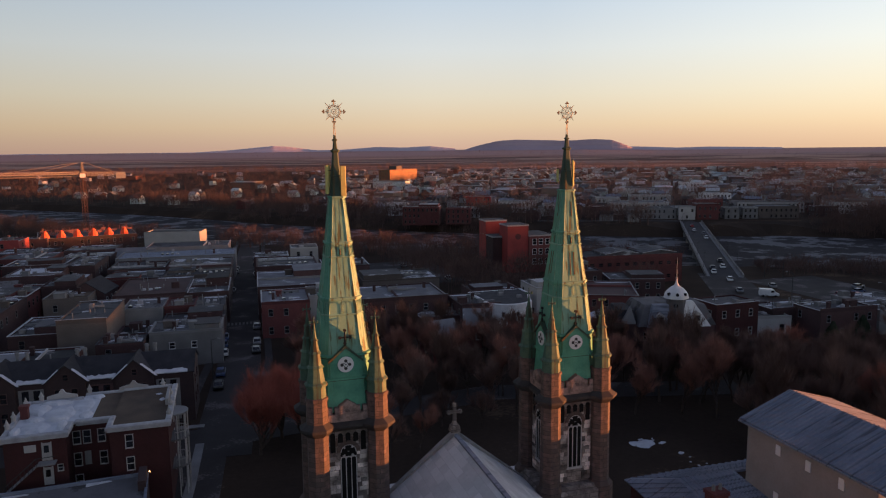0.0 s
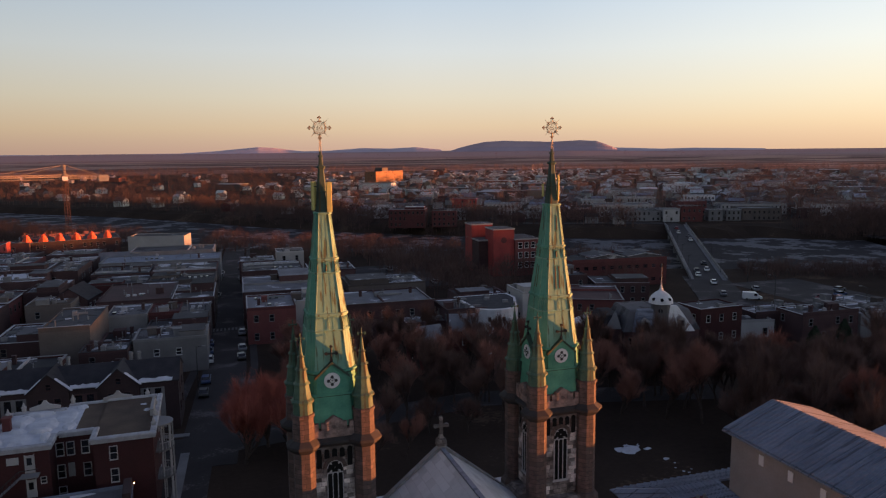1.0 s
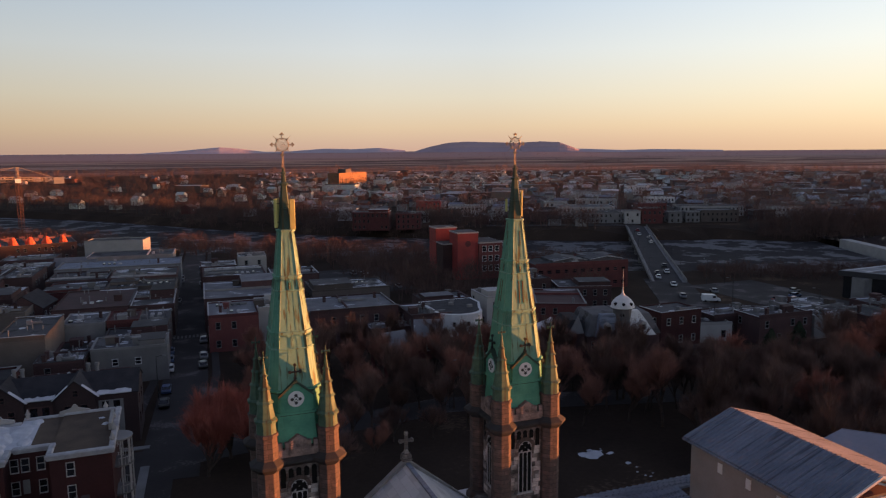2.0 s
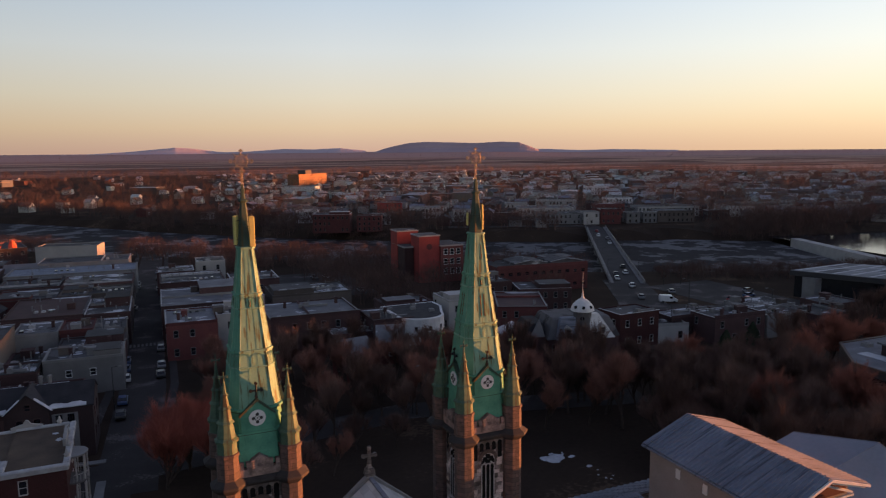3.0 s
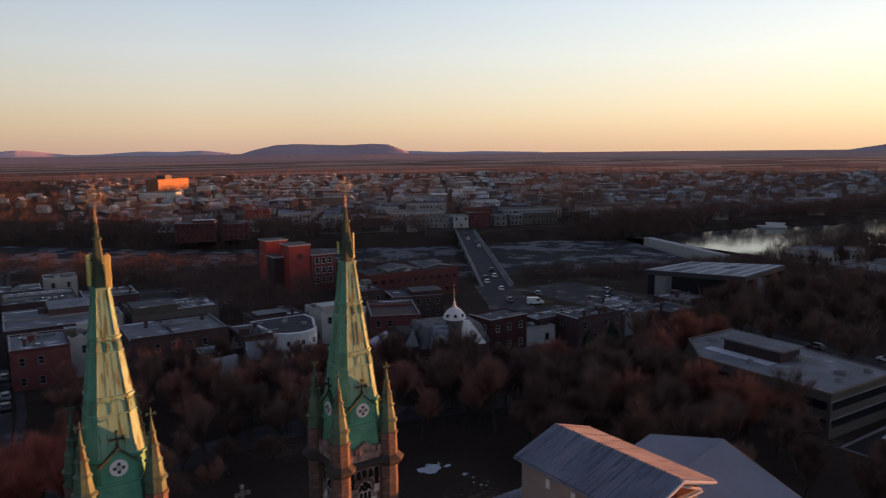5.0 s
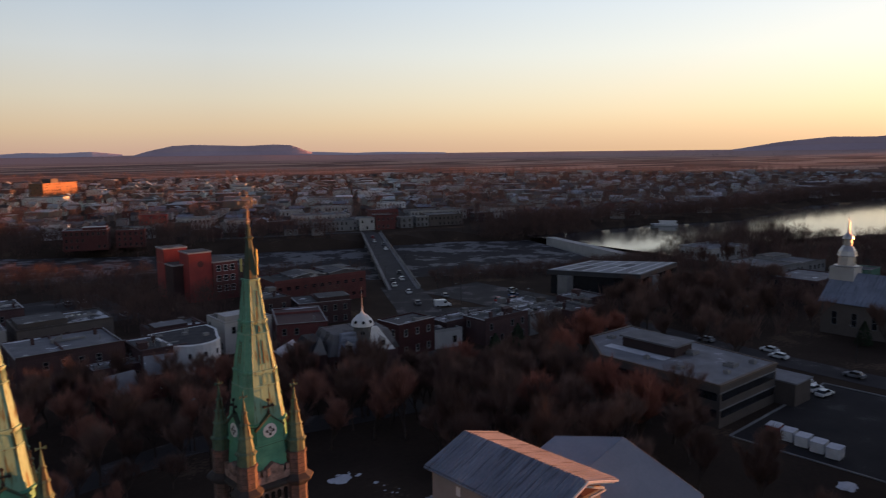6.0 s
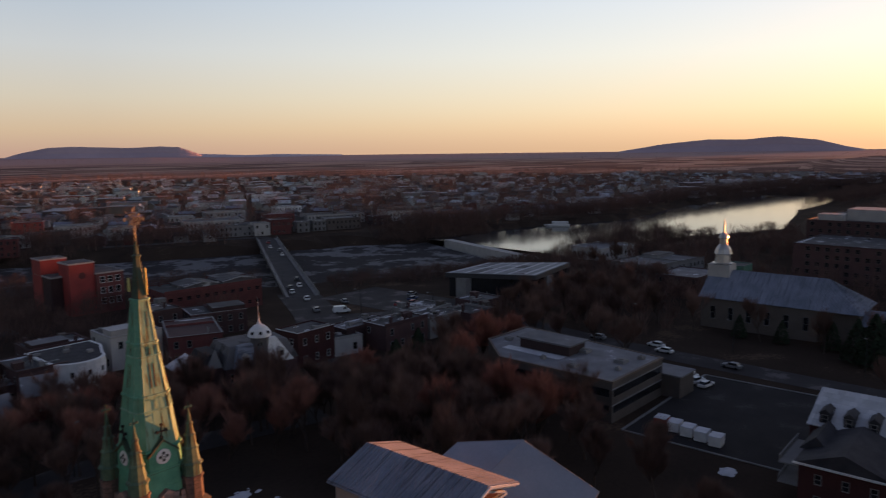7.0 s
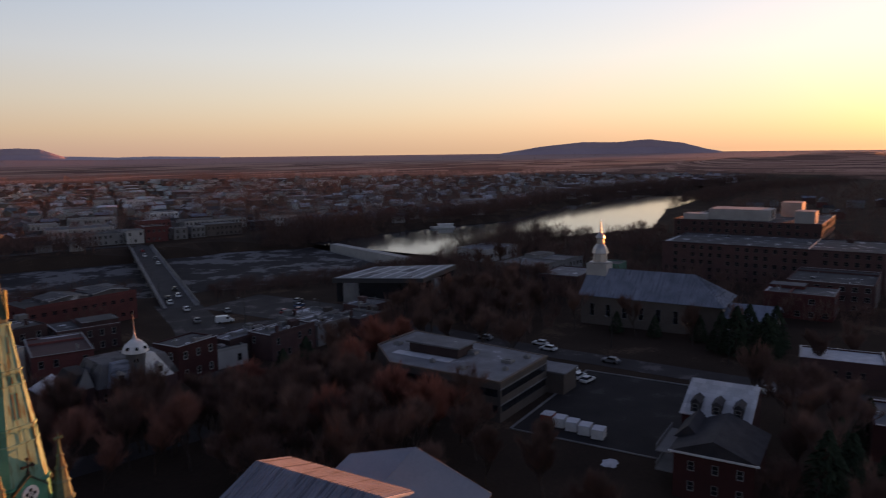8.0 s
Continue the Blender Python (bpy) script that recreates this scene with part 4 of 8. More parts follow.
def flat_building(x, y, w, d, h, ang, wall, roof, label, seed, storeys=None, faces="sew", wsize=(0.95, 1.6), gap=2.6, name="building", cornice=None, units=2, group="town blocks", frame_mat=None, win=True, skip=0.25):
    rnd = random.Random(seed)
    b = thing(name, label, "building", pose(x, y, 0, 0, 0, ang), group)
    g = Geo()
    g.box(-w / 2, -d / 2, -0.6, w / 2, d / 2, h - 0.45)
    part("wall", g, wall, b)
    g = Geo()
    p = rnd.choice((0.2, 0.28, 0.36))
    up = rnd.choice((0.0, 0.0, 0.25, 0.5))
    for k, q in enumerate(((-w / 2, -d / 2, w / 2, -d / 2 + p), (-w / 2, d / 2 - p, w / 2, d / 2), (-w / 2, -d / 2 + p, -w / 2 + p, d / 2 - p), (w / 2 - p, -d / 2 + p, w / 2, d / 2 - p))):
        g.box(q[0], q[1], h - 0.449, q[2], q[3], h + (up if k == 0 else 0))
    part("parapet", g, cornice or wall, b)
    g = Geo()
    g.box(-w / 2 + p, -d / 2 + p, h - 0.448, w / 2 - p, d / 2 - p, h - 0.30)
    part("roof", g, roof, b)
    # thin coping on some of the edges
    e = rnd.choice((0.06, 0.10, 0.16))
    g = Geo()
    edges = [(-w / 2 - e, -d / 2 - e, w / 2 + e, -d / 2 + p + 0.03), (-w / 2 - e, d / 2 - p - 0.03, w / 2 + e, d / 2 + e), (-w / 2 - e, -d / 2 + p + 0.04, -w / 2 + p + 0.03, d / 2 - p - 0.04), (w / 2 - p - 0.03, -d / 2 + p + 0.04, w / 2 + e, d / 2 - p - 0.04)]
    for k, q in enumerate(edges):
        if units == 0 or rnd.random() < 0.7:
            t = up if k == 0 else 0
            g.box(q[0], q[1], h + t + 0.004, q[2], q[3], h + t + 0.07)
    if g.v:
        parts("coping", g, cornice or rnd.choice((COPING, ROOF_TAR, CONCRETE, COPING)), b)
    # party walls and raised bays split large roofs
    if units > 1 and w * d > 150 and rnd.random() < 0.75:
        g = Geo()
        if w > d:
            c = rnd.uniform(-0.25, 0.25) * w
            g.box(c - 0.15, -d / 2 + p + 0.01, h - 0.3, c + 0.15, d / 2 - p - 0.01, h + 0.25)
        else:
            c = rnd.uniform(-0.25, 0.25) * d
            g.box(-w / 2 + p + 0.01, c - 0.15, h - 0.3, w / 2 - p - 0.01, c + 0.15, h + 0.25)
        part("party_wall", g, rnd.choice((wall, COPING, CONCRETE)), b)
        if rnd.random() < 0.6:
            bx, by = rnd.uniform(0.16, 0.3) * w, rnd.uniform(0.16, 0.3) * d
            cx, cy = rnd.choice((-1, 1)) * (w / 2 - bx - p - 0.1), rnd.choice((-1, 1)) * (d / 2 - by - p - 0.1)
            t = rnd.uniform(0.5, 1.8)
            g = Geo()
            g.box(cx - bx, cy - by, h - 0.3, cx + bx, cy + by, h + t)
            part("raised_bay", g, wall, b)
            g = Geo()
            g.box(cx - bx - 0.1, cy - by - 0.1, h + t, cx + bx + 0.1, cy + by + 0.1, h + t + 0.12)
            part("bay_roof", g, rnd.choice((ROOF_GREY, ROOF_TAR, COPING, ROOF_PALE)), b)
    for _ in range(units):
        k = rnd.choice("ucppppvsssdke")
        ux, uy = rnd.uniform(-0.38, 0.38) * w, rnd.uniform(-0.38, 0.38) * d
        g = Geo()
        if k == "u":
            s = rnd.uniform(0.4, 0.9)
            g.box(ux - s, uy - s * 0.7, h - 0.3, ux + s, uy + s * 0.7, h + 0.5)
            g.cyl((ux, uy, h + 0.5), (ux, uy, h + 0.65), s * 0.45, s * 0.45, 10)
            part("rooftop_unit", g, rnd.choice((CONCRETE, COPING, RENDER_GREY)), b)
        elif k == "c":
            g.box(ux - 0.35, uy - 0.35, h - 0.3, ux + 0.35, uy + 0.35, h + 1.3)
            g.box(ux - 0.42, uy - 0.42, h + 1.15, ux + 0.42, uy + 0.42, h + 1.35)
            part("chimney", g, BRICK_DARK, b)
        elif k == "d":
            L = rnd.uniform(1.5, 0.25 * w)
            ux = max(-w / 2 + L + 0.6, min(w / 2 - L - 0.6, ux))
            g.box(ux - L, uy - 0.25, h - 0.12, ux + L, uy + 0.25, h + 0.3)
            g.box(ux - L, uy - 0.7, h - 0.3, ux - L + 0.9, uy + 0.7, h + 0.7)
            part("air_duct", g, CONCRETE, b)
        elif k == "k":
            for q in range(rnd.randint(2, 4)):
                g = Geo()
                a = ux + (q - 1.5) * 1.7
                if abs(a) > w / 2 - 1:
                    continue
                g.loft([[(a - 0.5, uy - 0.7, h - 0.31), (a + 0.5, uy - 0.7, h - 0.31), (a + 0.5, uy + 0.7, h - 0.31), (a - 0.5, uy + 0.7, h - 0.31)], [(a - 0.4, uy - 0.6, h + 0.1), (a + 0.4, uy - 0.6, h + 0.1), (a + 0.4, uy + 0.6, h + 0.1), (a - 0.4, uy + 0.6, h + 0.1)]])
                part("skylight", g, rnd.choice((GLASS, COPING)), b)
        elif k == "e":
            # drifted snow along a parapet
            L = rnd.uniform(0.15, 0.4) * w
            ux = max(-w / 2 + L + p + 0.1, min(w / 2 - L - p - 0.1, ux))
            y1 = d / 2 - p - 0.02
            n_ = 7
            g.loft([[(ux - L + 2 * L * q / n_, y1 - (rnd.uniform(0.3, 1.1) if 0 < q < n_ else 0.05), h - 0.299) for q in range(n_ + 1)] + [(ux + L, y1, h - 0.299), (ux - L, y1, h - 0.299)],
                    [(ux - L + 2 * L * q / n_, y1 - (rnd.uniform(0.1, 0.3) if 0 < q < n_ else 0.03), h - 0.14) for q in range(n_ + 1)] + [(ux + L, y1, h - 0.14), (ux - L, y1, h - 0.14)]])
            part("snow_drift", g, SNOW, b)
        elif k == "s":
            n_ = rnd.randint(7, 11)
            sx, sy = rnd.uniform(0.5, 2.2), rnd.uniform(0.3, 1.0)
            ux, uy = max(-w / 2 + 3, min(w / 2 - 3, ux)), max(-d / 2 + 2, min(d / 2 - 2, uy))
            rim = [(ux + sx * rnd.uniform(0.5, 1.15) * math.cos(6.283 * q / n_), uy + sy * rnd.uniform(0.5, 1.15) * math.sin(6.283 * q / n_)) for q in range(n_)]
            g.loft([[(a, c, h - 0.31) for a, c in rim], [(ux + (a - ux) * 0.8, uy + (c - uy) * 0.8, h - 0.24) for a, c in rim]])
            part("snow_patch", g, SNOW, b)
        elif k == "p":
            t = rnd.uniform(0.4, 1.2)
            g.cyl((ux, uy, h - 0.3), (ux, uy, h + t), 0.12, 0.12, 8)
            g.cyl((ux, uy, h + t), (ux, uy, h + t + 0.15), 0.2, 0.08, 8)
            part("vent_pipe", g, CONCRETE, b)
        else:
            s = rnd.uniform(0.7, 1.3)
            g.box(ux - s, uy - s, h - 0.3, ux + s, uy + s, h + 1.1)
            g.box(ux - s - 0.1, uy - s - 0.1, h + 1.1, ux + s + 0.1, uy + s + 0.1, h + 1.25)
            part("stair_hatch", g, rnd.choice((wall, BRICK_TAN, RENDER_GREY)), b)
    if win:
        st = storeys or max(1, int(h / 3.2))
        rows = [h * (i + 0.5) / st - 0.25 for i in range(st)]
        add_windows(b, faces, w, d, rows, wsize, gap, frame_mat or rnd.choice((RENDER_GREY, CONCRETE, BRICK_TAN)), rnd, skip)
    return b


def gabled_house(x, y, w, d, h, rise, ang, wall, roof, label, seed, name="house", faces="sew", group="town houses", win=True, over=0.35, gap=2.6):
    """A house with its ridge along its own x."""
    rnd = random.Random(seed)
    b = thing(name, label, "house", pose(x, y, 0, 0, 0, ang), group)
    g = Geo()
    g.loft([[(xx, yy, z) for yy, z in ((-d / 2, -0.6), (d / 2, -0.6), (d / 2, h), (0, h + rise - 0.02), (-d / 2, h))] for xx in (-w / 2, w / 2)])
    part("wall", g, wall, b)
    k = rise / (d / 2)
    g = Geo()
    for s in (-1, 1):
        g.loft([[(xx, s * a, h + rise - a * k + t) for a, t in ((0, 0.18), (d / 2 + over, 0.18), (d / 2 + over, 0.0), (0, 0.0))] for xx in (-w / 2 - over, w / 2 + over)])
    part("roof", g, roof, b)
    g = Geo()
    cx = rnd.uniform(-0.3, 0.3) * w
    g.box(cx - 0.3, 0.3, h, cx + 0.3, 0.9, h + rise + 0.9)
    part("chimney", g, BRICK_DARK, b)
    if win:
        st = max(1, int(h / 2.9))
        add_windows(b, faces, w, d, [h * (i + 0.5) / st for i in range(st)], (0.9, 1.4), gap, WHITE, rnd)
    return b


# ---- the bishop's house beside the cathedral: gabled metal roofs ----
seam_roof = ribbed

BRICK_SOOT = mat("sooty_brick", (0.06, 0.036, 0.036), (0.035, 0.023, 0.024), 0.92, 0.4, 5, 0.3, kind="brick")
BEIGE = mat("beige_stucco", (0.29, 0.262, 0.25), (0.22, 0.20, 0.19), 0.9, 0.4, 6, 0.15)
NEARER = Matrix.Translation((-16.68, -49.2, 48.95)) @ Matrix.Scale(0.981, 4) @ Matrix.Translation((16.68, 49.2, -48.95))
house = thing("presbytery", "beige stucco hall with ribbed grey metal gable roofs", "building", NEARER)
g = Geo()
g.loft([[(x, y, z) for x, z in ((28.1, -1.5), (37.2, -1.5), (37.2, 20.9), (33.1, 22.05), (28.1, 20.25))] for y in (-10.9, 2.9)])
part("wall", g, BEIGE, house)
for q, ze in ((27.6, 20.3), (37.7, 21.05)):
    g = Geo()
    seam_roof(g, (33.1, 3.5, 22.38), (33.1, -12.3, 22.38), (q, 3.5, ze), (q, -12.5, ze), 36)
    part("roof", g, ROOF_METAL, house, "ribbed grey metal roof")
# double boards along the open south gable
for o, dz, e in ((0.0, 0.0, 0.0), (0.22, -0.2, 0.35)):
    g = Geo()
    g.loft([[(x, y, z + dz) for x, z in ((27.65 + e, 19.98 + e * 0.39), (33.1, 22.1), (37.65 - e, 20.8 + e * 0.286), (37.65 - e, 21.0 + e * 0.286), (33.1, 22.33), (27.65 + e, 20.2 + e * 0.39))] for y in (-12.56 + o, -12.4 + o)])
    part("barge_board", g, WHITE, house)
g = Geo()
g.loft([[(x, y, z) for x, z in ((28.6, 19.9), (36.8, 19.9), (36.8, 20.6), (33.1, 21.75), (28.6, 20.1))] for y in (-11.05, -10.91)])
part("pediment", g, BRICK_RED, house, "recessed red-brown gable field")
for a, b in (((28.8, 20.0), (33.0, 21.5)), ((36.7, 20.2), (33.2, 21.5)), ((28.6, 19.95), (36.9, 19.95))):
    g = Geo()
    g.cyl((a[0], -11.6, a[1]), (b[0], -11.6, b[1]), 0.13, 0.13, 4)
    part("gable_truss", g, WHITE, house)
g = Geo()
g.box(27.4, -12.4, 20.05, 27.58, 3.4, 20.22)
part("gutter", g, ROOF_METAL, house)
wm = window_mesh(0.7, 1.3, WHITE)
g = Geo()
g.box(28.02, -0.27, -0.45, 28.09, 0.27, 0.45)
for z in (18.9, 14.6, 10.3):
    for y in (-0.95, -4.3, -7.65):
        part("blind_window", g, WHITE, house, "white shuttered window", pose(0, y, z))
for z in (17.9, 13.6, 9.3):
    for x in (30.2, 35.6):
        part("window", wm, None, house, "", pose(x, -10.9, z))
# cross wing under a hipped roof
g = Geo()
g.box(37.21, -11.6, -1.5, 50.0, 1.0, 13.0)
part("wing_wall", g, BEIGE, house)
ROOF_WING = mat("smooth_grey_metal_roof", (0.25, 0.27, 0.33), (0.19, 0.21, 0.26), 0.7, 0.2, 3, 0.1, spec=0.15)
TOP, FAR_TOP = (47.6, -6.3, 20.44), (42.5, -1.0, 20.44)
W1, W2, SW, SE, NE = (37.3, -5.9, 17.6), (37.3, -0.8, 18.98), (38.0, -14.0, 11.4), (51.0, -14.0, 15.4), (53.0, 3.0, 14.2)
for plane in ((TOP, W1, SW, SE), (TOP, FAR_TOP, W2, W1), (TOP, SE, NE, FAR_TOP)):
    g = Geo()
    g.loft([[(x, y, z - 0.22) for x, y, z in plane], list(plane)])
    part("wing_roof", g, ROOF_WING, house, "smooth grey metal roof")
for a, b in ((TOP, W1), (TOP, SE), (TOP, FAR_TOP)):
    g = Geo()
    g.cyl(a, b, 0.06, 0.06, 6)
    part("ridge_cap", g, ROOF_WING, house)
# lower wing towards the nave
low = thing("sacristy", "low brick annex with ribbed grey metal roof", "building", NEARER)
g = Geo()
g.box(19.4, -12.0, -1.5, 28.05, 8.2, 12.9)
part("wall", g, BRICK_DEEP, low)
g = Geo()
ribbed(g, (22.0, 4.6, 14.7), (36.0, 4.2, 14.7), (19.0, 8.8, 13.2), (36.0, 8.8, 13.2), 22)
part("roof", g, ROOF_METAL, low, "ribbed grey metal roof")
g = Geo()
ribbed(g, (22.0, 4.6, 14.7), (28.05, 4.4, 14.7), (22.0, -13.0, 12.6), (28.05, -13.0, 12.6), 14)
part("roof", g, ROOF_METAL, low, "ribbed grey metal roof")
g = Geo()
ribbed(g, (22.0, 4.6, 14.7), (22.0, -13.0, 12.6), (19.0, 8.8, 13.2), (19.0, -13.0, 12.2), 24)
part("roof", g, ROOF_METAL, low, "ribbed grey metal roof")
g = Geo()
g.box(22.1, -0.4, 12.5, 23.6, 0.8, 15.4)
g.box(22.0, -0.5, 15.2, 23.7, 0.9, 15.55)
part("chimney", g, BRICK_RED, low)
g = Geo()
for x in (22.5, 23.2):
    g.cyl((x, 0.2, 15.5), (x, 0.2, 16.1), 0.16, 0.13, 10)
parts("chimney_pot", g, CONCRETE, low)


# ---- the corner house with cornices, snow on its roof ----
FROSTED = mat("frosted_painted_cornice", (0.42, 0.42, 0.44), (0.26, 0.255, 0.265), 0.8, 0.9, 7, 0.2)


def corner_house():
    b = thing("corner_house", "three-storey red brick house with pale cornices, snow on roof", "house")
    # west wing, recessed middle, east wing: x0, front y, x1, back y
    wings = ((-43.3, 44.6, -36.5, 57.5, 11.45), (-36.496, 48.2, -31.5, 59.0, 11.45), (-31.496, 43.8, -24.7, 58.6, 11.7))
    for x0, y0, x1, y1, h in wings:
        g = Geo()
        g.box(x0, y0, -0.5, x1, y1, h - 0.5)
        part("wall", g, BRICK_DEEP, b)
    for q, h, rf, lab in (((-43.0, 44.9, -36.5, 57.2), 11.45, SNOW, "snow-covered flat roof"), ((-36.5, 48.5, -34.2, 58.7), 11.45, SNOW, "snow-covered flat roof"), ((-34.2, 48.5, -31.5, 58.7), 11.45, ROOF_BROWN, "bare brown flat roof"), ((-31.5, 44.1, -25.0, 58.3), 11.7, ROOF_BROWN, "bare brown flat roof")):
        g = Geo()
        g.box(q[0], q[1], h - 0.495, q[2], q[3], h - 0.2)
        part("roof", g, rf, b, lab)
    # moulded cornice, in two steps, along the street and court fronts
    runs = (((-43.7, 44.2, -36.1, 44.95), 11.45), ((-36.85, 44.951, -36.1, 48.0), 11.45), ((-36.09, 47.8, -31.9, 48.55), 11.45), ((-31.9, 44.2, -31.2, 47.79), 11.7), ((-31.9, 43.4, -24.3, 44.19), 11.7), ((-25.05, 44.2, -24.3, 58.9), 11.7), ((-43.7, 44.951, -43.0, 57.9), 11.45), ((-42.99, 57.2, -36.5, 57.9), 11.45), ((-36.49, 58.7, -31.5, 59.3), 11.45), ((-31.49, 58.3, -25.06, 58.9), 11.7))
    for (x0, y0, x1, y1), h in runs:
        g = Geo()
        g.box(x0 + 0.14, y0 + 0.14, h - 0.66, x1 - 0.1, y1 - 0.1, h - 0.36)
        g.box(x0, y0, h - 0.36, x1, y1, h - 0.06)
        g.loft([[(x0, y0, h - 0.06), (x1, y0, h - 0.06), (x1, y1, h - 0.06), (x0, y1, h - 0.06)], [(x0 + 0.12, y0 + 0.12, h + 0.08), (x1 - 0.12, y0 + 0.12, h + 0.08), (x1 - 0.12, y1 - 0.12, h + 0.08), (x0 + 0.12, y1 - 0.12, h + 0.08)]])
        part("cornice", g, FROSTED, b, "pale frosted moulded cornice")
    for x, y in ((-43.4, 47.3), (-43.4, 50.3), (-43.2, 55.6), (-41.8, 57.7), (-36.0, 59.1), (-26.3, 58.7), (-24.7, 49.6), (-24.7, 46.0), (-25.0, 54.2)):
        g = Geo()
        g.cyl((x, y, 11.4), (x, y, 12.0), 0.3, 0.26, 8)
        g.cyl((x, y, 12.0), (x, y, 12.15), 0.36, 0.34, 8)
        g.cyl((x, y, 12.15), (x, y, 12.8), 0.26, 0.03, 8)
        part("finial", g, RENDER_PALE, b)
    for x, y in ((-39.2, 57.6), (-30.2, 58.7)):
        g = Geo()
        g.loft([[(x + a, yy, z) for a, z in ((-1.9, 11.6), (1.9, 11.6), (1.9, 11.95), (0.5, 12.3), (0.16, 12.8), (-0.16, 12.8), (-0.5, 12.3), (-1.9, 11.95))] for yy in (y - 0.15, y + 0.15)])
        part("pediment", g, RENDER_PALE, b)
    g = Geo()
    g.loft([[(-25.4 + a, 50.0 + c, z) for a, c in ((0, 0), (0.4, 0), (0.4, 5.5), (0, 5.5))] for z in (11.6, 12.5)])
    part("parapet", g, RENDER_PALE, b, "pale street parapet")
    # drifts of snow, thicker along the cornice
    rs = random.Random(8)
    for cx, cy, sx, sy in ((-40.5, 47.5, 2.4, 2.2), (-38.5, 52.0, 2.0, 3.0), (-41.2, 54.0, 1.6, 2.2), (-36.0, 54.5, 1.6, 3.2), (-35.2, 50.5, 0.9, 1.6), (-26.6, 55.5, 0.8, 0.6), (-26.0, 53.0, 0.6, 0.8), (-42.4, 46.6, 0.7, 1.4), (-39.6, 56.2, 2.2, 0.9), (-37.3, 47.2, 0.8, 1.6), (-34.6, 57.6, 0.8, 1.0), (-41.0, 50.3, 1.2, 0.9), (-38.2, 49.6, 1.6, 0.8)):
        g = Geo()
        rim = [(cx + sx * rs.uniform(0.7, 1.1) * math.cos(6.283 * q / 13), cy + sy * rs.uniform(0.7, 1.1) * math.sin(6.283 * q / 13)) for q in range(13)]
        zt = rs.uniform(0.2, 0.55)
        g.loft([[(cx + (a - cx) * k, cy + (c - cy) * k, 11.24 + z) for a, c in rim] for k, z in ((1, 0), (0.8, zt * 0.6), (0.5, zt), (0.1, zt * 1.05))])
        part("snow_drift", g, SNOW, b)
    g = Geo()
    g.box(-42.9, 51.2, 11.2, -42.0, 52.1, 12.9)
    g.box(-43.0, 51.1, 12.7, -41.9, 52.2, 13.0)
    part("chimney", g, BRICK_RED, b)
    wm_ = window_mesh(0.78, 1.6, RENDER_PALE)
    for x, y, z in ((-29.3, 43.8, 9.6), (-29.3, 43.8, 6.7), (-36.0, 48.2, 9.2), (-34.8, 48.2, 9.2), (-33.1, 48.2, 9.2), (-36.0, 48.2, 6.3), (-33.0, 48.2, 6.2), (-36.0, 48.2, 3.4), (-29.3, 43.8, 3.4)):
        part("window", wm_, None, b, "", pose(x, y, z))
    part("small_window", window_mesh(0.5, 0.7, RENDER_PALE), None, b, "", pose(-37.3, 44.6, 7.0))
    g = Geo()
    g.box(-35.2, 48.08, 5.5, -34.45, 48.19, 7.3)
    part("blind_door", g, CONCRETE, b)
    for z in (9.4, 6.4, 2.6):
        for y in (52.5, 56.0):
            part("window", wm_, None, b, "", pose(-24.696, y, z, 0, 0, 90))
    g = Geo()
    g.box(-41.1, 44.52, 9.3, -39.8, 44.59, 10.2)
    part("sign_board", g, RENDER_PALE, b, "blank white board on the wall")
    for z in (8.1, 5.0):
        g = Geo()
        g.box(-39.1, 44.5, z, -38.2, 44.59, z + 2.2)
        g.box(-39.2, 44.46, z, -39.1, 44.59, z + 2.3)
        g.box(-38.2, 44.46, z, -38.1, 44.59, z + 2.3)
        d_ = part("door", g, RENDER_PALE, b, "white back door")
        g = Geo()
        g.box(-38.95, 44.47, z + 1.0, -38.4, 44.495, z + 1.9)
        part("door_glass", g, GLASS, d_)
    # wooden landing and stair down the court wall
    g = Geo()
    g.box(-39.6, 43.2, 7.9, -37.6, 44.58, 8.05)
    part("landing", g, CONCRETE, b)
    for i in range(13):
        g = Geo()
        g.box(-39.9 - i * 0.27, 43.3, 7.75 - i * 0.23, -39.62 - i * 0.27, 44.3, 7.8 - i * 0.23)
        part("stair_tread", g, CONCRETE, b)
    g = Geo()
    g.cyl((-39.6, 43.25, 8.9), (-43.2, 43.25, 5.8), 0.05, 0.05, 6)
    g.cyl((-37.6, 43.25, 9.0), (-39.6, 43.25, 8.9), 0.05, 0.05, 6)
    for i in range(9):
        g.cyl((-39.6 - i * 0.45, 43.25, 7.8 - i * 0.385), (-39.6 - i * 0.45, 43.25, 8.9 - i * 0.385), 0.03, 0.03, 5)
    part("railing", g, IRON, b)
    # rounded three-level gallery at the street corner
    cx, cy, r = -24.3, 48.2, 1.75
    for z in (4.1, 7.8, 11.2):
        g = Geo()
        g.loft([ngon(cx, cy, z, r + 0.05, 16, 0), ngon(cx, cy, z + 0.22, r + 0.1, 16, 0)])
        part("gallery_floor", g, RENDER_GREY, b, "rounded pale wooden gallery")
    for k in range(5):
        a = -1.3 + k * 0.65
        q = (cx + (r - 0.1) * math.cos(a), cy + (r - 0.1) * math.sin(a))
        g = Geo()
        g.cyl((*q, 0), (*q, 11.2), 0.09, 0.09, 8)
        part("column", g, RENDER_PALE, b)
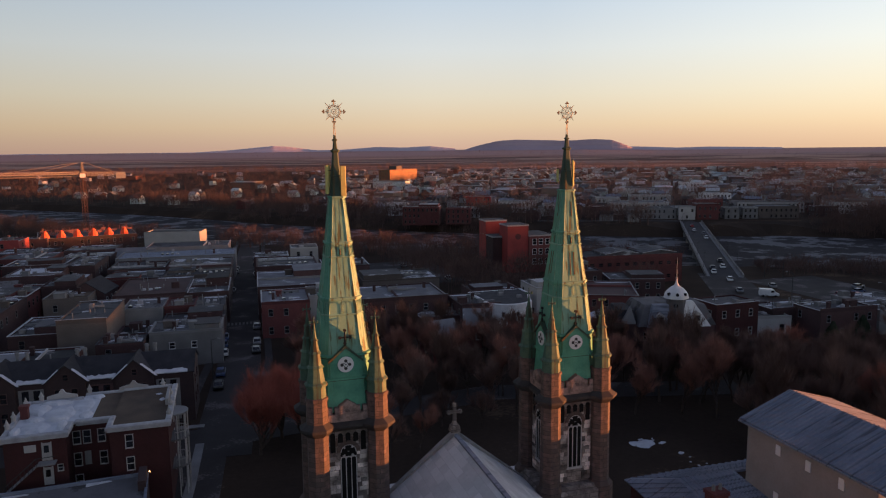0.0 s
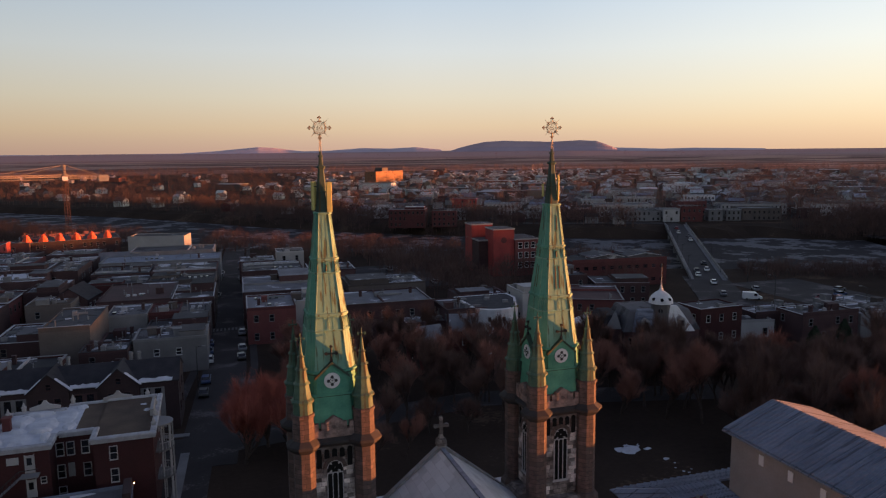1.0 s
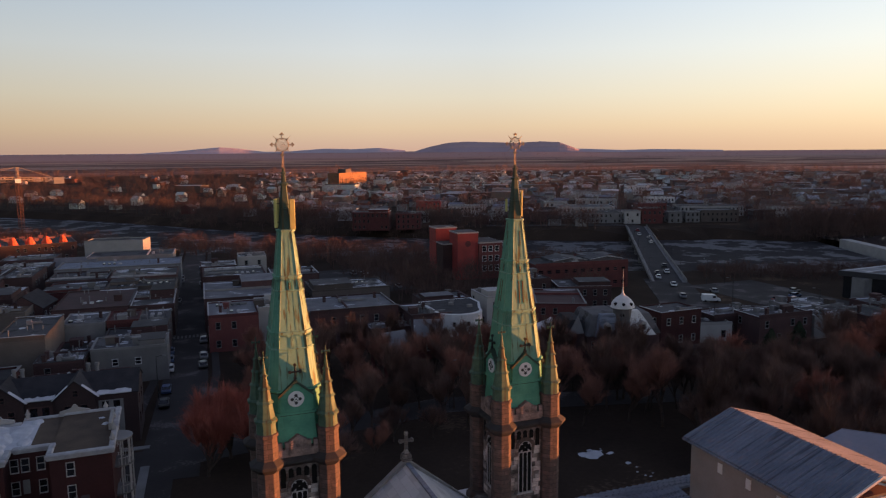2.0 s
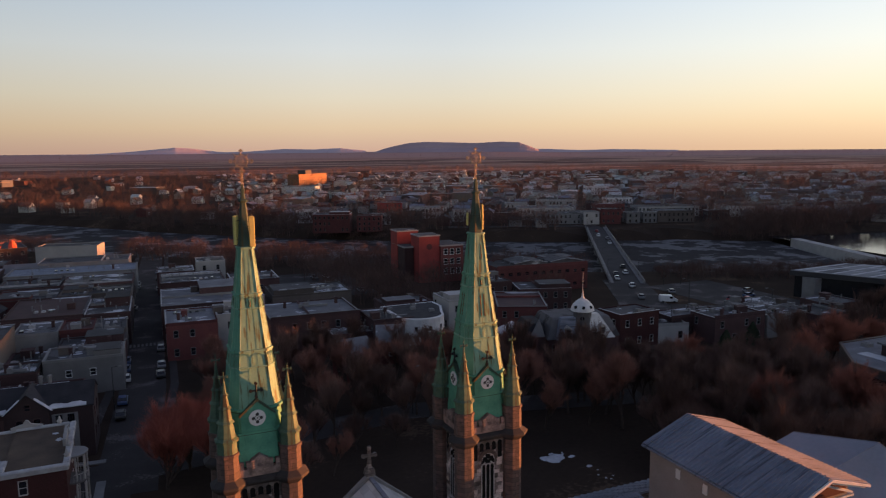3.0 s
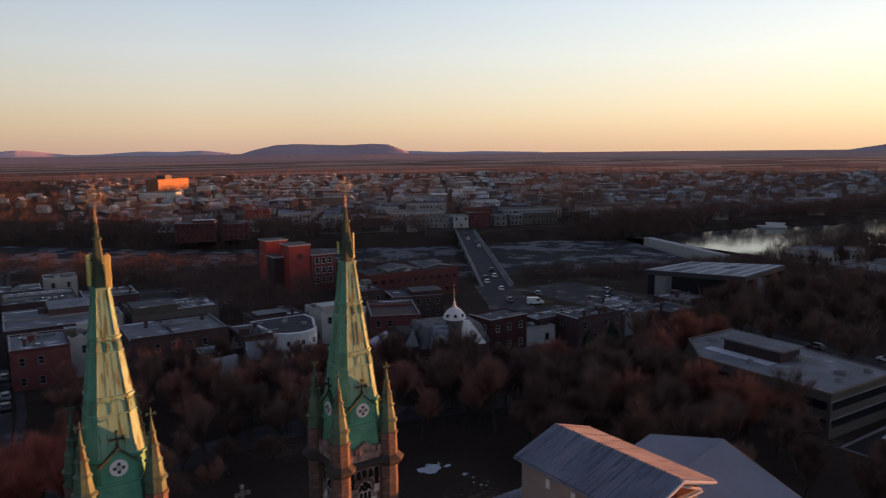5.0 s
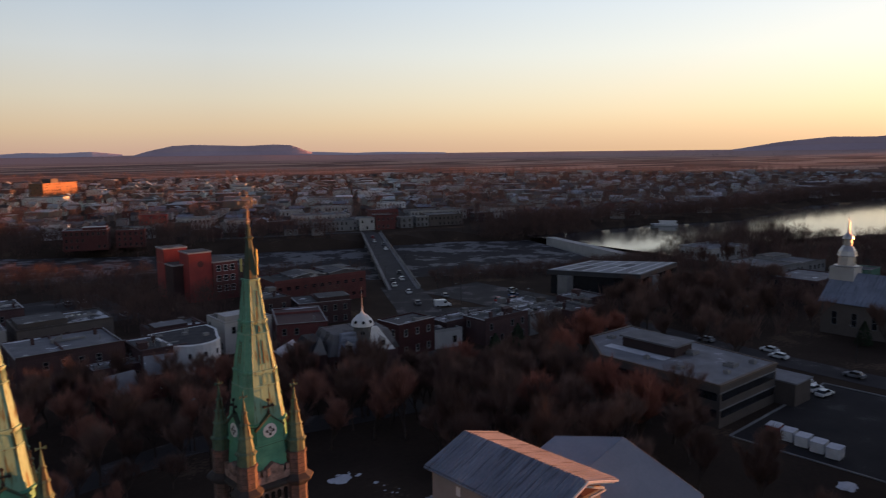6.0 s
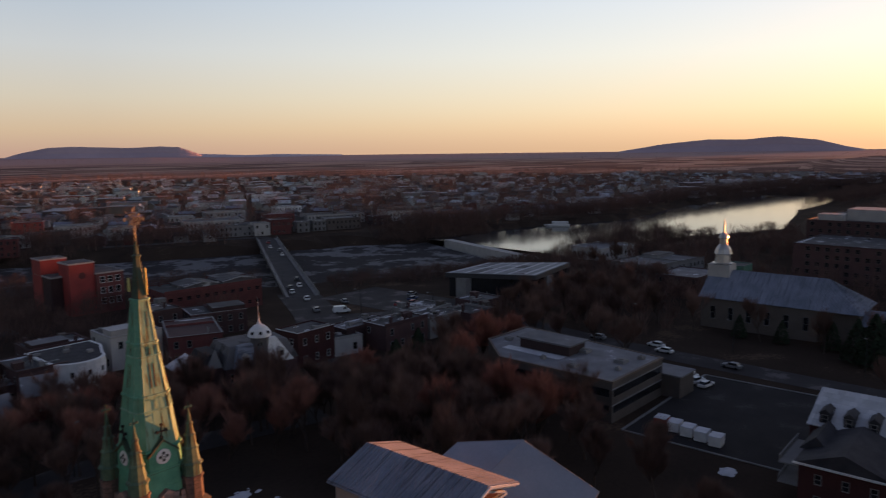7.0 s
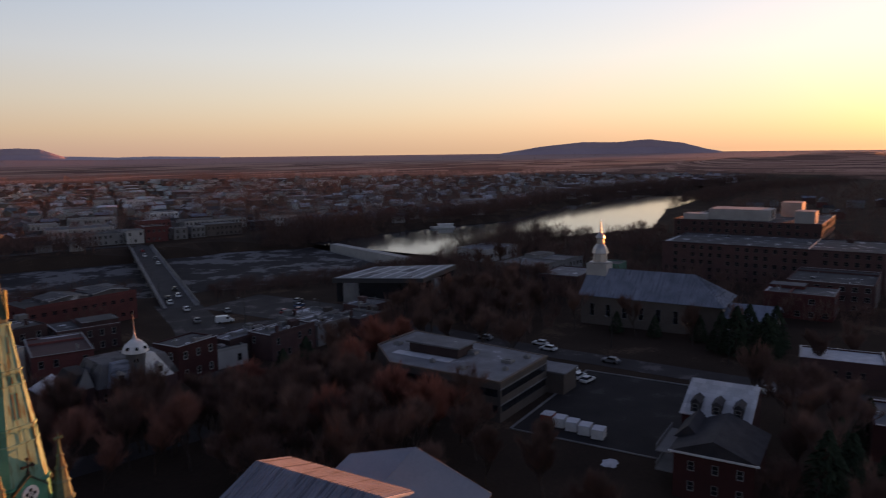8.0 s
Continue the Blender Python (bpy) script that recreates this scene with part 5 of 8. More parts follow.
    for z in (4.3, 8.0):
        g = Geo()
        P = lambda t, zz: (cx + r * math.cos(t), cy + r * math.sin(t), zz)
        for k in range(14):
            a, c = -1.5 + k * 0.22, -1.5 + (k + 1) * 0.22
            g.cyl(P(a, z + 0.95), P(c, z + 0.95), 0.05, 0.05, 5)
            g.cyl(P(a, z), P(a, z + 0.95), 0.03, 0.03, 4)
        part("railing", g, RENDER_PALE, b)
    return b


corner_house()
ann = flat_building(-37.2, 36.9, 20.5, 9.2, 6.0, 3, BRICK_SOOT, ROOF_GREY, "low dark brick annex with frosted grey roof", 3, faces="s", units=1, cornice=ROOF_METAL)
for k, (x0, x1, y0) in enumerate(((-9.8, -2.6, 3.3), (3.4, 6.2, 3.6))):
    g = Geo()
    g.loft([[(x0, y0, z), (x1, y0 + 0.5, z), (x1 - 0.4, y0 + 0.75, z), (x0, y0 + 0.9 - 0.1 * k, z)] for z in (5.69, 5.8)])
    part("snow_drift", g, SNOW, ann)
g = Geo()
g.box(9.3, 0.2, 5.7, 10.2, 4.5, 6.9)
part("fire_wall", g, BRICK_SOOT, ann)


# ---- gabled row across the side street ----
def gable_row():
    b = thing("terrace", "dark brick terrace with shingled gables edged with snow", "building", pose(-49, 81.3, 0, 0, 0, -2.3))
    w, d, h, rise = 52.6, 10.0, 8.6, 2.4
    g = Geo()
    g.loft([[(x, y, z) for y, z in ((-d / 2, -0.5), (d / 2, -0.5), (d / 2, h), (0, h + rise - 0.05), (-d / 2, h))] for x in (-w / 2, w / 2)])
    part("wall", g, BRICK_SOOT, b)
    for s in (-1, 1):
        g = Geo()
        g.loft([[(x, s * a, h + rise - a * rise / (d / 2) + t) for a, t in ((0, 0.18), (d / 2 + 0.3, 0.18), (d / 2 + 0.3, 0), (0, 0))] for x in (-w / 2 - 0.2, w / 2 + 0.2)])
        part("roof", g, SHINGLE, b, "dark shingle roof")
    gx = [17.2, 6.9, -3.4, -13.7]
    rs = random.Random(4)
    for x in gx:
        g = Geo()
        g.loft([[(x + a, y, z) for a, z in ((-2.9, -0.5), (2.9, -0.5), (2.9, h), (0, h + rise + 0.25), (-2.9, h))] for y in (-d / 2 - 0.55, 0.6)])
        part("gable", g, BRICK_SOOT, b)
        for s in (-1, 1):
            g = Geo()
            k = (rise + 0.25) / 2.9
            g.loft([[(x + s * a, y, h + rise + 0.3 - a * k + t) for a, t in ((-0.02 * s, 0), (3.2, 0), (3.2, 0.18), (-0.02 * s, 0.18))] for y in (-d / 2 - 0.8, 1.2)])
            part("gable_roof", g, SHINGLE, b)
            # snow held in the valley beside the gable
            g = Geo()
            z0 = lambda a: h + rise + 0.5 - a * k
            g.loft([[(x + s * a, -d / 2 - 0.72 + o, z0(a) + t) for a in (1.0, 1.9, 2.6, 3.25)] + [(x + s * (a + 0.28), -d / 2 - 0.6 + o, z0(a) - 0.14 + t) for a in (3.2, 2.6, 1.9, 1.0)] for o, t in ((0, 0), (0.5, 0.1))])
            part("snow_strip", g, SNOW, b, "snow in the roof valley")
        # ragged snow along the gutter up to the next gable
        x0, x1 = x + 3.0, (x + 7.3 if x < 17 else x + 8.2)
        g = Geo()
        n_ = 12
        front = [(x0 + (x1 - x0) * q / n_, -d / 2 - 0.34 - rs.uniform(0, 0.08)) for q in range(n_ + 1)]
        rear = [(px, -d / 2 + rs.uniform(0.15, 0.55)) for px, _ in front[::-1]]
        zz = lambda py: h + 0.19 + (py + d / 2) * rise / (d / 2)
        g.loft([[(px, py, zz(py)) for px, py in front + rear], [(px, py * 0.998, zz(py) + 0.16) for px, py in front + rear]])
        part("snow_strip", g, SNOW, b, "snow along the gutter")
        part("attic_window", window_mesh(0.7, 0.9, BRICK_DARK), None, b, "", pose(x, -d / 2 - 0.56, h + 0.7))
        for z in (6.6, 3.4):
            for o in (-1.2, 1.2):
                part("window", window_mesh(0.9, 1.5, BRICK_DARK), None, b, "", pose(x + o, -d / 2 - 0.56, z))
        g = Geo()
        g.box(x + 3.2, -d / 2 - 0.06, 0.5, x + 6.9, -d / 2 - 0.01, h - 1.0)
        part("wall_panel", g, RENDER_GREY if x in (17.2, -3.4) else BRICK_DARK, b, "grey clad bay")
        for o in (4.2, 5.9):
            g = Geo()
            g.box(x + o - 0.5, -d / 2 - 0.09, 5.4, x + o + 0.5, -d / 2 - 0.061, 7.4)
            part("glass_door", g, GLASS, b)
    for x in (19.6, 18.3, 8.4, 7.2, -0.5, -2.0, -11):
        g = Geo()
        g.cyl((x, 2.2, h + 1.0), (x, 2.2, h + rise + 0.7), 0.34, 0.28, 8)
        g.cyl((x, 2.2, h + rise + 0.7), (x, 2.2, h + rise + 1.05), 0.4, 0.34, 8)
        part("chimney_pot", g, CONCRETE, b)
    for z in (6.6, 3.4):
        for y in (-2.5, 1.5):
            part("window", window_mesh(0.9, 1.5, BRICK_DARK), None, b, "", pose(w / 2, y, z, 0, 0, 90))


gable_row()

# ---- blocks west of the main street ----
T = -2.5
BL = [
    (-25.4, 114.0, 14.6, 10.5, 7.6, RENDER_GREY, ROOF_GREY, "grey rendered block with two small windows"),
    (-24.6, 127, 13.6, 13, 6.2, BRICK_DARK, ROOF_TAR, "low dark brick shop with cluttered roof"),
    (-27.9, 141, 7, 12.6, 7.5, BRICK_RED, ROOF_RUST, "maroon two-storey house with dull flat roof"),
    (-20.9, 140, 6.9, 13.4, 7.4, BRICK_TAN, ROOF_TAR, "beige shop front block with flat roof"),
    (-21.2, 157.5, 10.4, 21, 8.5, BRICK_DARK, ROOF_TAR, "dark brick block with white parapet edge"),
    (-35.5, 161, 17.8, 26, 8.7, BRICK_DARK, ROOF_RUST, "long dull maroon block with dark roof"),
    (-24.8, 182.5, 19, 16, 8.3, BRICK_TAN, ROOF_TAR, "tan block with a row of upper windows"),
    (-24.6, 201.5, 20, 21, 8.5, BRICK_DARK, ROOF_TAR, "dark brick block with roof vents"),
    (-43, 188, 16, 17, 7.6, BRICK_RED, ROOF_TAR, "red brick block with yellow-lit stair hatch"),
    (-44, 207, 17, 18, 8.0, BRICK_DARK, ROOF_GREY, "brick block with cluttered tar roof"),
    (-33, 228.5, 40, 18, 8.4, RENDER_GREY, ROOF_METAL, "long grey market block with lavender metal roof"),
    (-45.6, 123.5, 9.6, 22, 10.4, BRICK_TAN, ROOF_GREY, "tall tan hall with sloping grey roof"),
    (-36.2, 139.6, 9.2, 12.5, 8.0, RENDER_GREY, ROOF_GREY, "grey hall with low sloping roof"),
    (-38.0, 109.4, 9, 8.0, 6.8, BRICK_DARK, ROOF_TAR, "low dark annex with parapet wall"),
    (-36.4, 122, 8.5, 15, 5.0, BRICK_DARK, ROOF_TAR, "low dark yard building with cluttered roof"),
    (-55.4, 153.3, 10.4, 11, 9.0, BRICK_TAN, ROOF_BROWN, "brown brick block with small white windows"),
    (-56, 127, 10, 18, 7.0, BRICK_DARK, ROOF_GREY, "low brick annex with frosted roof"),
    (-54, 95.5, 19, 15, 7.5, BRICK_DEEP, ROOF_TAR, "dark red block with parapet and chimneys"),
    (-34, 95.5, 17, 14, 5.2, BRICK_DARK, ROOF_TAR, "low dark service building behind the terrace"),
    (-71, 143, 10, 22, 9.0, BRICK_DARK, ROOF_TAR, "dark brick row with tall windows"),
    (-71.5, 166, 11, 19, 8.4, BRICK_RED, ROOF_GREY, "red brick block with flat roof"),
    (-72, 194.5, 15, 20, 9.0, BRICK_DARK, SNOW, "brown brick block with snow-white roof"),
    (-60.6, 178, 9, 20, 8.8, BRICK_DARK, ROOF_TAR, "dark brick house with flat roof"),
    (-61, 212, 9.5, 23, 9.5, BRICK_DARK, ROOF_TAR, "dark three-storey block with white cornice"),
    (-76, 217, 18, 16, 9.0, BRICK_DARK, ROOF_GREY, "dark block with frosted roof"),
    (-64, 238, 16, 16, 8.0, BRICK_DARK, ROOF_TAR, "dark brick block with flat roof"),
    (-85, 130, 14, 24, 8.0, BRICK_DARK, ROOF_TAR, "dark brick row building"),
    (-88, 157, 17, 20, 9.0, BRICK_RED, ROOF_GREY, "red brick block with frosted roof"),
    (-92, 181, 18, 18, 8.5, BRICK_TAN, ROOF_TAR, "tan brick town block with flat roof"),
    (-95, 204, 16, 18, 8.8, BRICK_DARK, ROOF_PALE, "dark brick town block with frosted roof"),
    (-84, 240, 18, 16, 8.5, BRICK_RED, ROOF_GREY, "red brick block with frosted roof"),
    (-66, 260, 18, 18, 8.0, BRICK_DARK, ROOF_TAR, "dark brick block with flat roof"),
    (-104, 228, 16, 18, 9.5, BRICK_RED, ROOF_TAR, "red brick block with flat roof"),
    (-113, 205, 15, 18, 8.0, BRICK_TAN, ROOF_PALE, "pale brick town block with flat roof"),
    (-90, 263, 20, 18, 7.5, BRICK_DARK, ROOF_GREY, "dark brick block with grey roof"),
    (-118, 252, 18, 18, 9.0, BRICK_TAN, ROOF_TAR, "tan brick block with flat roof"),
    (-104, 284, 16, 14, 10.0, PANEL_RED, ROOF_TAR, "red clad block catching sunset light"),
    (-128, 282, 18, 16, 9.0, RENDER_PALE, ROOF_PALE, "pale rendered block catching sunset light"),
    (-98, 305, 16, 14, 8.0, BRICK_DARK, ROOF_TAR, "dark brick block with tar roof"),
    # east of the main street
    (-3.0, 134, 11.5, 17, 8.8, BRICK_RED, ROOF_PALE, "red brick house with frosted roof and white windows"),
    (6.0, 136, 6, 14, 9.0, RENDER_PALE, ROOF_TAR, "narrow pale rendered house"),
    (2.0, 158.5, 21, 25, 9.0, BRICK_DARK, ROOF_PALE, "wide dark block with long frosted roof"),
    (2.5, 194, 19, 20, 8.5, BRICK_DARK, ROOF_TAR, "dark brick block with flat roof"),
    (-1, 216, 12, 12, 8.0, BRICK_DARK, ROOF_TAR, "dark brick block with flat roof"),
    (25.5, 130.5, 22, 19, 8.5, BRICK_DARK, ROOF_PALE, "long brick terrace with frosted roof"),
    (33, 117.5, 11, 6, 4.8, BRICK_DARK, ROOF_PALE, "low lean-to with frosted roof"),
    (35, 172, 24, 17, 5.6, BRICK_TAN, ROOF_TAR, "low tan commercial block"),
    (16, 170, 9, 12, 6.0, RENDER_PALE, ROOF_PALE, "small pale block with frosted roof"),
    (24, 208, 16, 18, 5.0, BRICK_DARK, ROOF_TAR, "low dark block beside the parking lot"),
    (12, 228, 10, 10, 9.0, RENDER_PALE, ROOF_TAR, "small tan rendered tower block"),
    (42.5, 119.5, 10, 14, 7.5, BRICK_DARK, ROOF_TAR, "dark brown block with tar roof"),
    (68, 128, 13, 12, 8.5, RENDER_PALE, ROOF_TAR, "pale block with dark tar roof"),
    (86, 146, 9, 13, 8.8, BRICK_DARK, ROOF_TAR, "dark brick block with flat roof"),
    (123, 86, 16, 9, 6.8, BRICK_DARK, ROOF_TAR, "dark commercial block with flat roof"),
    (152, 82, 14, 11, 5.4, BRICK_DARK, ROOF_TAR, "dark shop block with snow-edged roof"),
    (146, 97, 15, 11, 5.0, RENDER_GREY, ROOF_TAR, "grey shop block with cluttered roof"),
    (117, 93.5, 17, 8, 6.0, BRICK_DARK, ROOF_PALE, "dark shop block with frosted roof"),
    (166, 90, 12, 10, 5.2, BRICK_DARK, ROOF_PALE, "dark shop block with frosted roof"),
    (55, 140, 14, 12, 6.0, BRICK_DARK, ROOF_TAR, "low dark block with tar roof"),
    (138, 86, 13, 11, 6.0, RENDER_GREY, ROOF_TAR, "grey commercial block with cluttered roof"),
]
for i, (x, y, w, d, h, wall, rf, lab) in enumerate(BL):
    if rf in (ROOF_TAR, ROOF_GREY) and i % 3 == 1:
        rf = ROOF_SNOWY
    flat_building(x, y, w, d, h, T, wall, rf, lab, i + 10, faces="se" if x < -17 else "sw", units=13, win=i not in (0, 1, 2, 10, 11, 12, 14, 18), cornice=(None, None, wall, None)[i % 4], skip=0.36, gap=3.2)
for x, z in ((-2.4, 4.9), (1.9, 4.9)):
    g_ = thing("window", "white sash window in a maroon wall", "window", pose(-27.9 + x, 134.7 - x * math.tan(radians(2.5)), 0, 0, 0, T), "maroon wall windows")
    part("sash", window_mesh(0.9, 1.3, RENDER_GREY), None, g_, "", pose(0, 0, z))
gabled_house(-51.5, 163, 11, 9, 8.0, 3.0, 80, BRICK_DARK, SHINGLE, "brick house with dark gable edged in white", 71, faces="s")
gabled_house(-79, 176, 12, 9, 7.0, 2.6, 4, BRICK_DARK, ROOF_GREY, "dark brick house with low gable roof", 72, faces="s")
gabled_house(-49, 246, 14, 10, 6.5, 2.4, -3, BRICK_DARK, ROOF_PALE, "brick house with frosted gable roof", 73, faces="s")
gb = thing("paired_window", "pair of white sash windows in a grey wall", "window", pose(-25.63, 108.75, 0, 0, 0, T))
for x in (-2.8, 1.6):
    part("sash", window_mesh(1.0, 1.3, WHITE), None, gb, "", pose(x, 0, 4.6))
for i in range(34):
    rnd = random.Random(900 + i)
    x, y = -90 - (i % 6) * 24 + rnd.uniform(-4, 4), 130 + (i // 6) * 30 + rnd.uniform(-5, 5)
    if (x > -135 and y > 200) or river_at(x, y) < 25 or (x > -102 and y < 205):
        continue
    flat_building(x, y, rnd.uniform(12, 19), rnd.uniform(12, 18), rnd.uniform(6.5, 10), T, rnd.choice((BRICK_RED, BRICK_DARK, BRICK_TAN, RENDER_GREY)), rnd.choice((ROOF_TAR, ROOF_PALE)), "brick town block with flat roof", 200 + i, faces="se", units=3)

# tall theatre box, its end wall facing the sun
flat_building(-36, 268, 22, 12, 12.6, -12, RENDER_PALE, ROOF_TAR, "tall windowless pale theatre fly tower", 77, win=False, units=0, name="theatre")
flat_building(-30, 251, 30, 16, 8.9, -4, RENDER_GREY, ROOF_GREY, "low front block of the theatre", 78, win=False, units=3, name="concert_hall")


# white building with a curved court
def court():
    b = thing("white_building", "white rendered building with a curved wall and dark roof", "building", pose(51.3, 118.6, 0))
    g = Geo()
    pts = [(-7.5, 9), (-7.5, -3.5)] + [(-1.5 + 6 * math.cos(a), -4.5 + 5.0 * math.sin(a)) for a in [math.pi + k * math.pi / 10 for k in range(0, 11)]] + [(7.5, 3.0), (7.5, 9)]
    g.loft([[(x, y, -0.5) for x, y in pts], [(x, y, 7.2) for x, y in pts]])
    part("wall", g, WHITE, b, "white curved wall")
    g = Geo()
    g.loft([[(x, y, 7.0) for x, y in pts], [(x, y, 7.6) for x, y in pts]])
    part("parapet", g, WHITE, b)
    g = Geo()
    g.loft([[(x * 0.9, y * 0.9 + 0.1, 7.5) for x, y in pts], [(x * 0.9, y * 0.9 + 0.1, 7.64) for x, y in pts]])
    part("roof", g, SHINGLE, b, "dark tar roof")
    for x, y in ((-1, 2), (2.5, -2), (0.5, 5.5)):
        g = Geo()
        g.box(x - 0.6, y - 0.5, 7.5, x + 0.6, y + 0.5, 8.3)
        part("rooftop_unit", g, CONCRETE, b)
    wv = window_mesh(0.6, 0.9, RENDER_GREY)
    for a in (3.6, 4.2, 4.8, 5.4):
        part("window", wv, None, b, "", pose(-1.5 + 6 * math.cos(a), -4.5 + 5.0 * math.sin(a), 5.2, 0, 0, math.degrees(a) + 90))
        part("window", wv, None, b, "", pose(-1.5 + 6 * math.cos(a), -4.5 + 5.0 * math.sin(a), 2.2, 0, 0, math.degrees(a) + 90))


court()


# red stair-tower building by the river
def red_building():
    b = thing("red_block", "red clad apartment block with twin stair towers and pale bay", "building", pose(86.5, 200.5, 0, 0, 0, T))
    for nm, q, h, mt in (("wall", (-8.6, -3, 3, 12), 12.4, BRICK_DARK), ("stair_tower", (-8.8, 5, -0.5, 13), 17.6, PANEL_RED), ("stair_tower", (-5, -9, 3, 0), 17.0, PANEL_RED), ("bay", (3.01, -10, 12, 4), 13.2, BRICK_RED)):
        g = Geo()
        g.box(q[0], q[1], -0.5, q[2], q[3], h)
        t_ = part(nm, g, mt, b)
        g = Geo()
        g.box(q[0] - 0.2, q[1] - 0.2, h, q[2] + 0.2, q[3] + 0.2, h + 0.45)
        part("roof_edge", g, RENDER_PALE, b)
        g = Geo()
        g.box(q[0] + 0.2, q[1] + 0.2, h + 0.45, q[2] - 0.2, q[3] - 0.2, h + 0.52)
        part("roof", g, ROOF_TAR, b)
    g = Geo()
    g.cyl((-1, -9.0, 13.2), (-1, -9.08, 13.2), 1.1, 1.1, 16)
    part("round_emblem", g, BRICK_RED, b)
    wv = window_mesh(1.4, 2.0, WHITE)
    for z in (11.2, 7.6, 4.0):
        for x in (5, 7.5, 10):
            part("window", wv, None, b, "", pose(x, -10, z))
        for y in (-7, -3.5):
            part("window", wv, None, b, "", pose(3.0, y, z, 0, 0, -90))


red_building()
# civic brick building with raised roof lights
civ = flat_building(114.5, 168, 34, 18, 9.0, -6, BRICK_RED, ROOF_TAR, "long dark red brick civic building with pale roof edge", 31, faces="sw", units=5, gap=3.0, wsize=(1.4, 1.1), frame_mat=BRICK_RED, storeys=2, skip=0.0)
for x, c in ((-3, ROOF_TAR), (10.5, ROOF_GREY)):
    g = Geo()
    g.loft([[(x - 6.0, y, 8.7), (x + 6.0, y, 8.7), (x + 6.0, y, 9.5), (x, y, 10.4), (x - 6.0, y, 9.5)] for y in (-5.5, 6)])
    part("roof_light", g, c, civ)
    g = Geo()
    g.loft([[(x - 6.2, y, 9.45), (x, y, 10.36), (x + 6.2, y, 9.45), (x + 6.2, y, 9.6), (x, y, 10.52), (x - 6.2, y, 9.6)] for y in (-5.9, -5.52)])
    part("verge", g, COPING, civ, "pale metal verge")
flat_building(100, 139, 16, 13, 6.8, -18, BRICK_DARK, ROOF_TAR, "low dark brick hall with hooded roof", 32, faces="sw")


# domed school house
def dome_house():
    b = thing("domed_house", "red brick house with white domed turret and mansard roofs", "building", pose(71.2, 75, 0, 0, 0, -12))
    g = Geo()
    g.box(-8, 0, -0.5, 8, 12, 8.6)
    g.box(-6.5, -1.25, -0.5, 6.7, -0.01, 8.58)
    part("wall", g, BRICK_DARK, b)
    for q, mt, lab in (((-8.2, -0.2, 0.0, 12.2), ROOF_GREY, "grey metal mansard roof"), ((0.01, -0.2, 8.2, 12.2), ROOF_GREY, "grey metal mansard roof")):
        x0, y0, x1, y1 = q
        g = Geo()
        a, c = (1.7, 0) if x0 < -1 else (0, 1.7)
        g.loft([[(x0, y0, 8.6), (x1, y0, 8.6), (x1, y1, 8.6), (x0, y1, 8.6)], [(x0 + a, y0 + 1.6, 12.4), (x1 - c, y0 + 1.6, 12.4), (x1 - c, y1 - 1.6, 12.4), (x0 + a, y1 - 1.6, 12.4)], [(x0 + a + 0.2, y0 + 2, 12.7), (x1 - c - 0.2, y0 + 2, 12.7), (x1 - c - 0.2, y1 - 2, 12.7), (x0 + a + 0.2, y1 - 2, 12.7)]])
        part("mansard_roof", g, mt, b, lab)
    # steep snow-white slope beside the turret, with its dormer
    g = Geo()
    g.loft([[(x, y, z) for x, y, z in ((1.2, -1.3, 8.6), (6.6, -1.3, 8.6), (3.4, 0.3, 13.6), (1.2, 0.3, 13.6))], [(x, y + 1.2, z) for x, y, z in ((1.2, -1.3, 8.6), (6.6, -1.3, 8.6), (3.4, 0.3, 13.6), (1.2, 0.3, 13.6))]])
    part("white_slope", g, WHITE, b, "steep white sheet-metal slope")
    g = Geo()
    g.box(2.9, -1.6, 9.8, 4.3, 0.2, 11.2)
    g.loft([[(x, y, z) for x, z in ((2.8, 11.2), (4.4, 11.2), (3.6, 11.8))] for y in (-1.7, 0.4)])
    dm = part("dormer", g, RENDER_PALE, b)
    part("window", window_mesh(0.75, 0.9, RENDER_GREY), None, dm, "", pose(3.6, -1.6, 10.5))
    g = Geo()
    g.loft([[(x, y, z) for x, y, z in ((-6.4, -1.2, 8.6), (-1.6, -1.2, 8.6), (-1.8, 0.4, 13.0), (-5.0, 0.4, 13.0))], [(x, y + 1.2, z) for x, y, z in ((-6.4, -1.2, 8.6), (-1.6, -1.2, 8.6), (-1.8, 0.4, 13.0), (-5.0, 0.4, 13.0))]])
    part("grey_slope", g, ROOF_METAL, b, "steep grey sheet-metal slope")
    g = Geo()
    g.box(-4.6, -1.5, 9.7, -3.3, 0.2, 11.0)
    g.loft([[(x, y, z) for x, z in ((-4.7, 11.0), (-3.2, 11.0), (-3.95, 11.6))] for y in (-1.6, 0.4)])
    dm = part("dormer", g, RENDER_PALE, b)
    part("window", window_mesh(0.7, 0.8, RENDER_GREY), None, dm, "", pose(-3.95, -1.5, 10.35))
    g = Geo()
    g.loft([[(x, y, z) for x, y, z in ((-11.6, 1.0, 9.0), (-8.3, 1.0, 9.0), (-9.2, 2.0, 12.6))], [(x, y + 0.4, z) for x, y, z in ((-11.6, 1.0, 9.0), (-8.3, 1.0, 9.0), (-9.2, 2.0, 12.6))]])
    part("white_slope", g, RENDER_GREY, b, "small pale gable slope")
    g = Geo()
    g.box(-12, 1.2, -0.5, -8.01, 11, 9.0)
    part("wing_wall", g, BRICK_DARK, b)
    g = Geo()
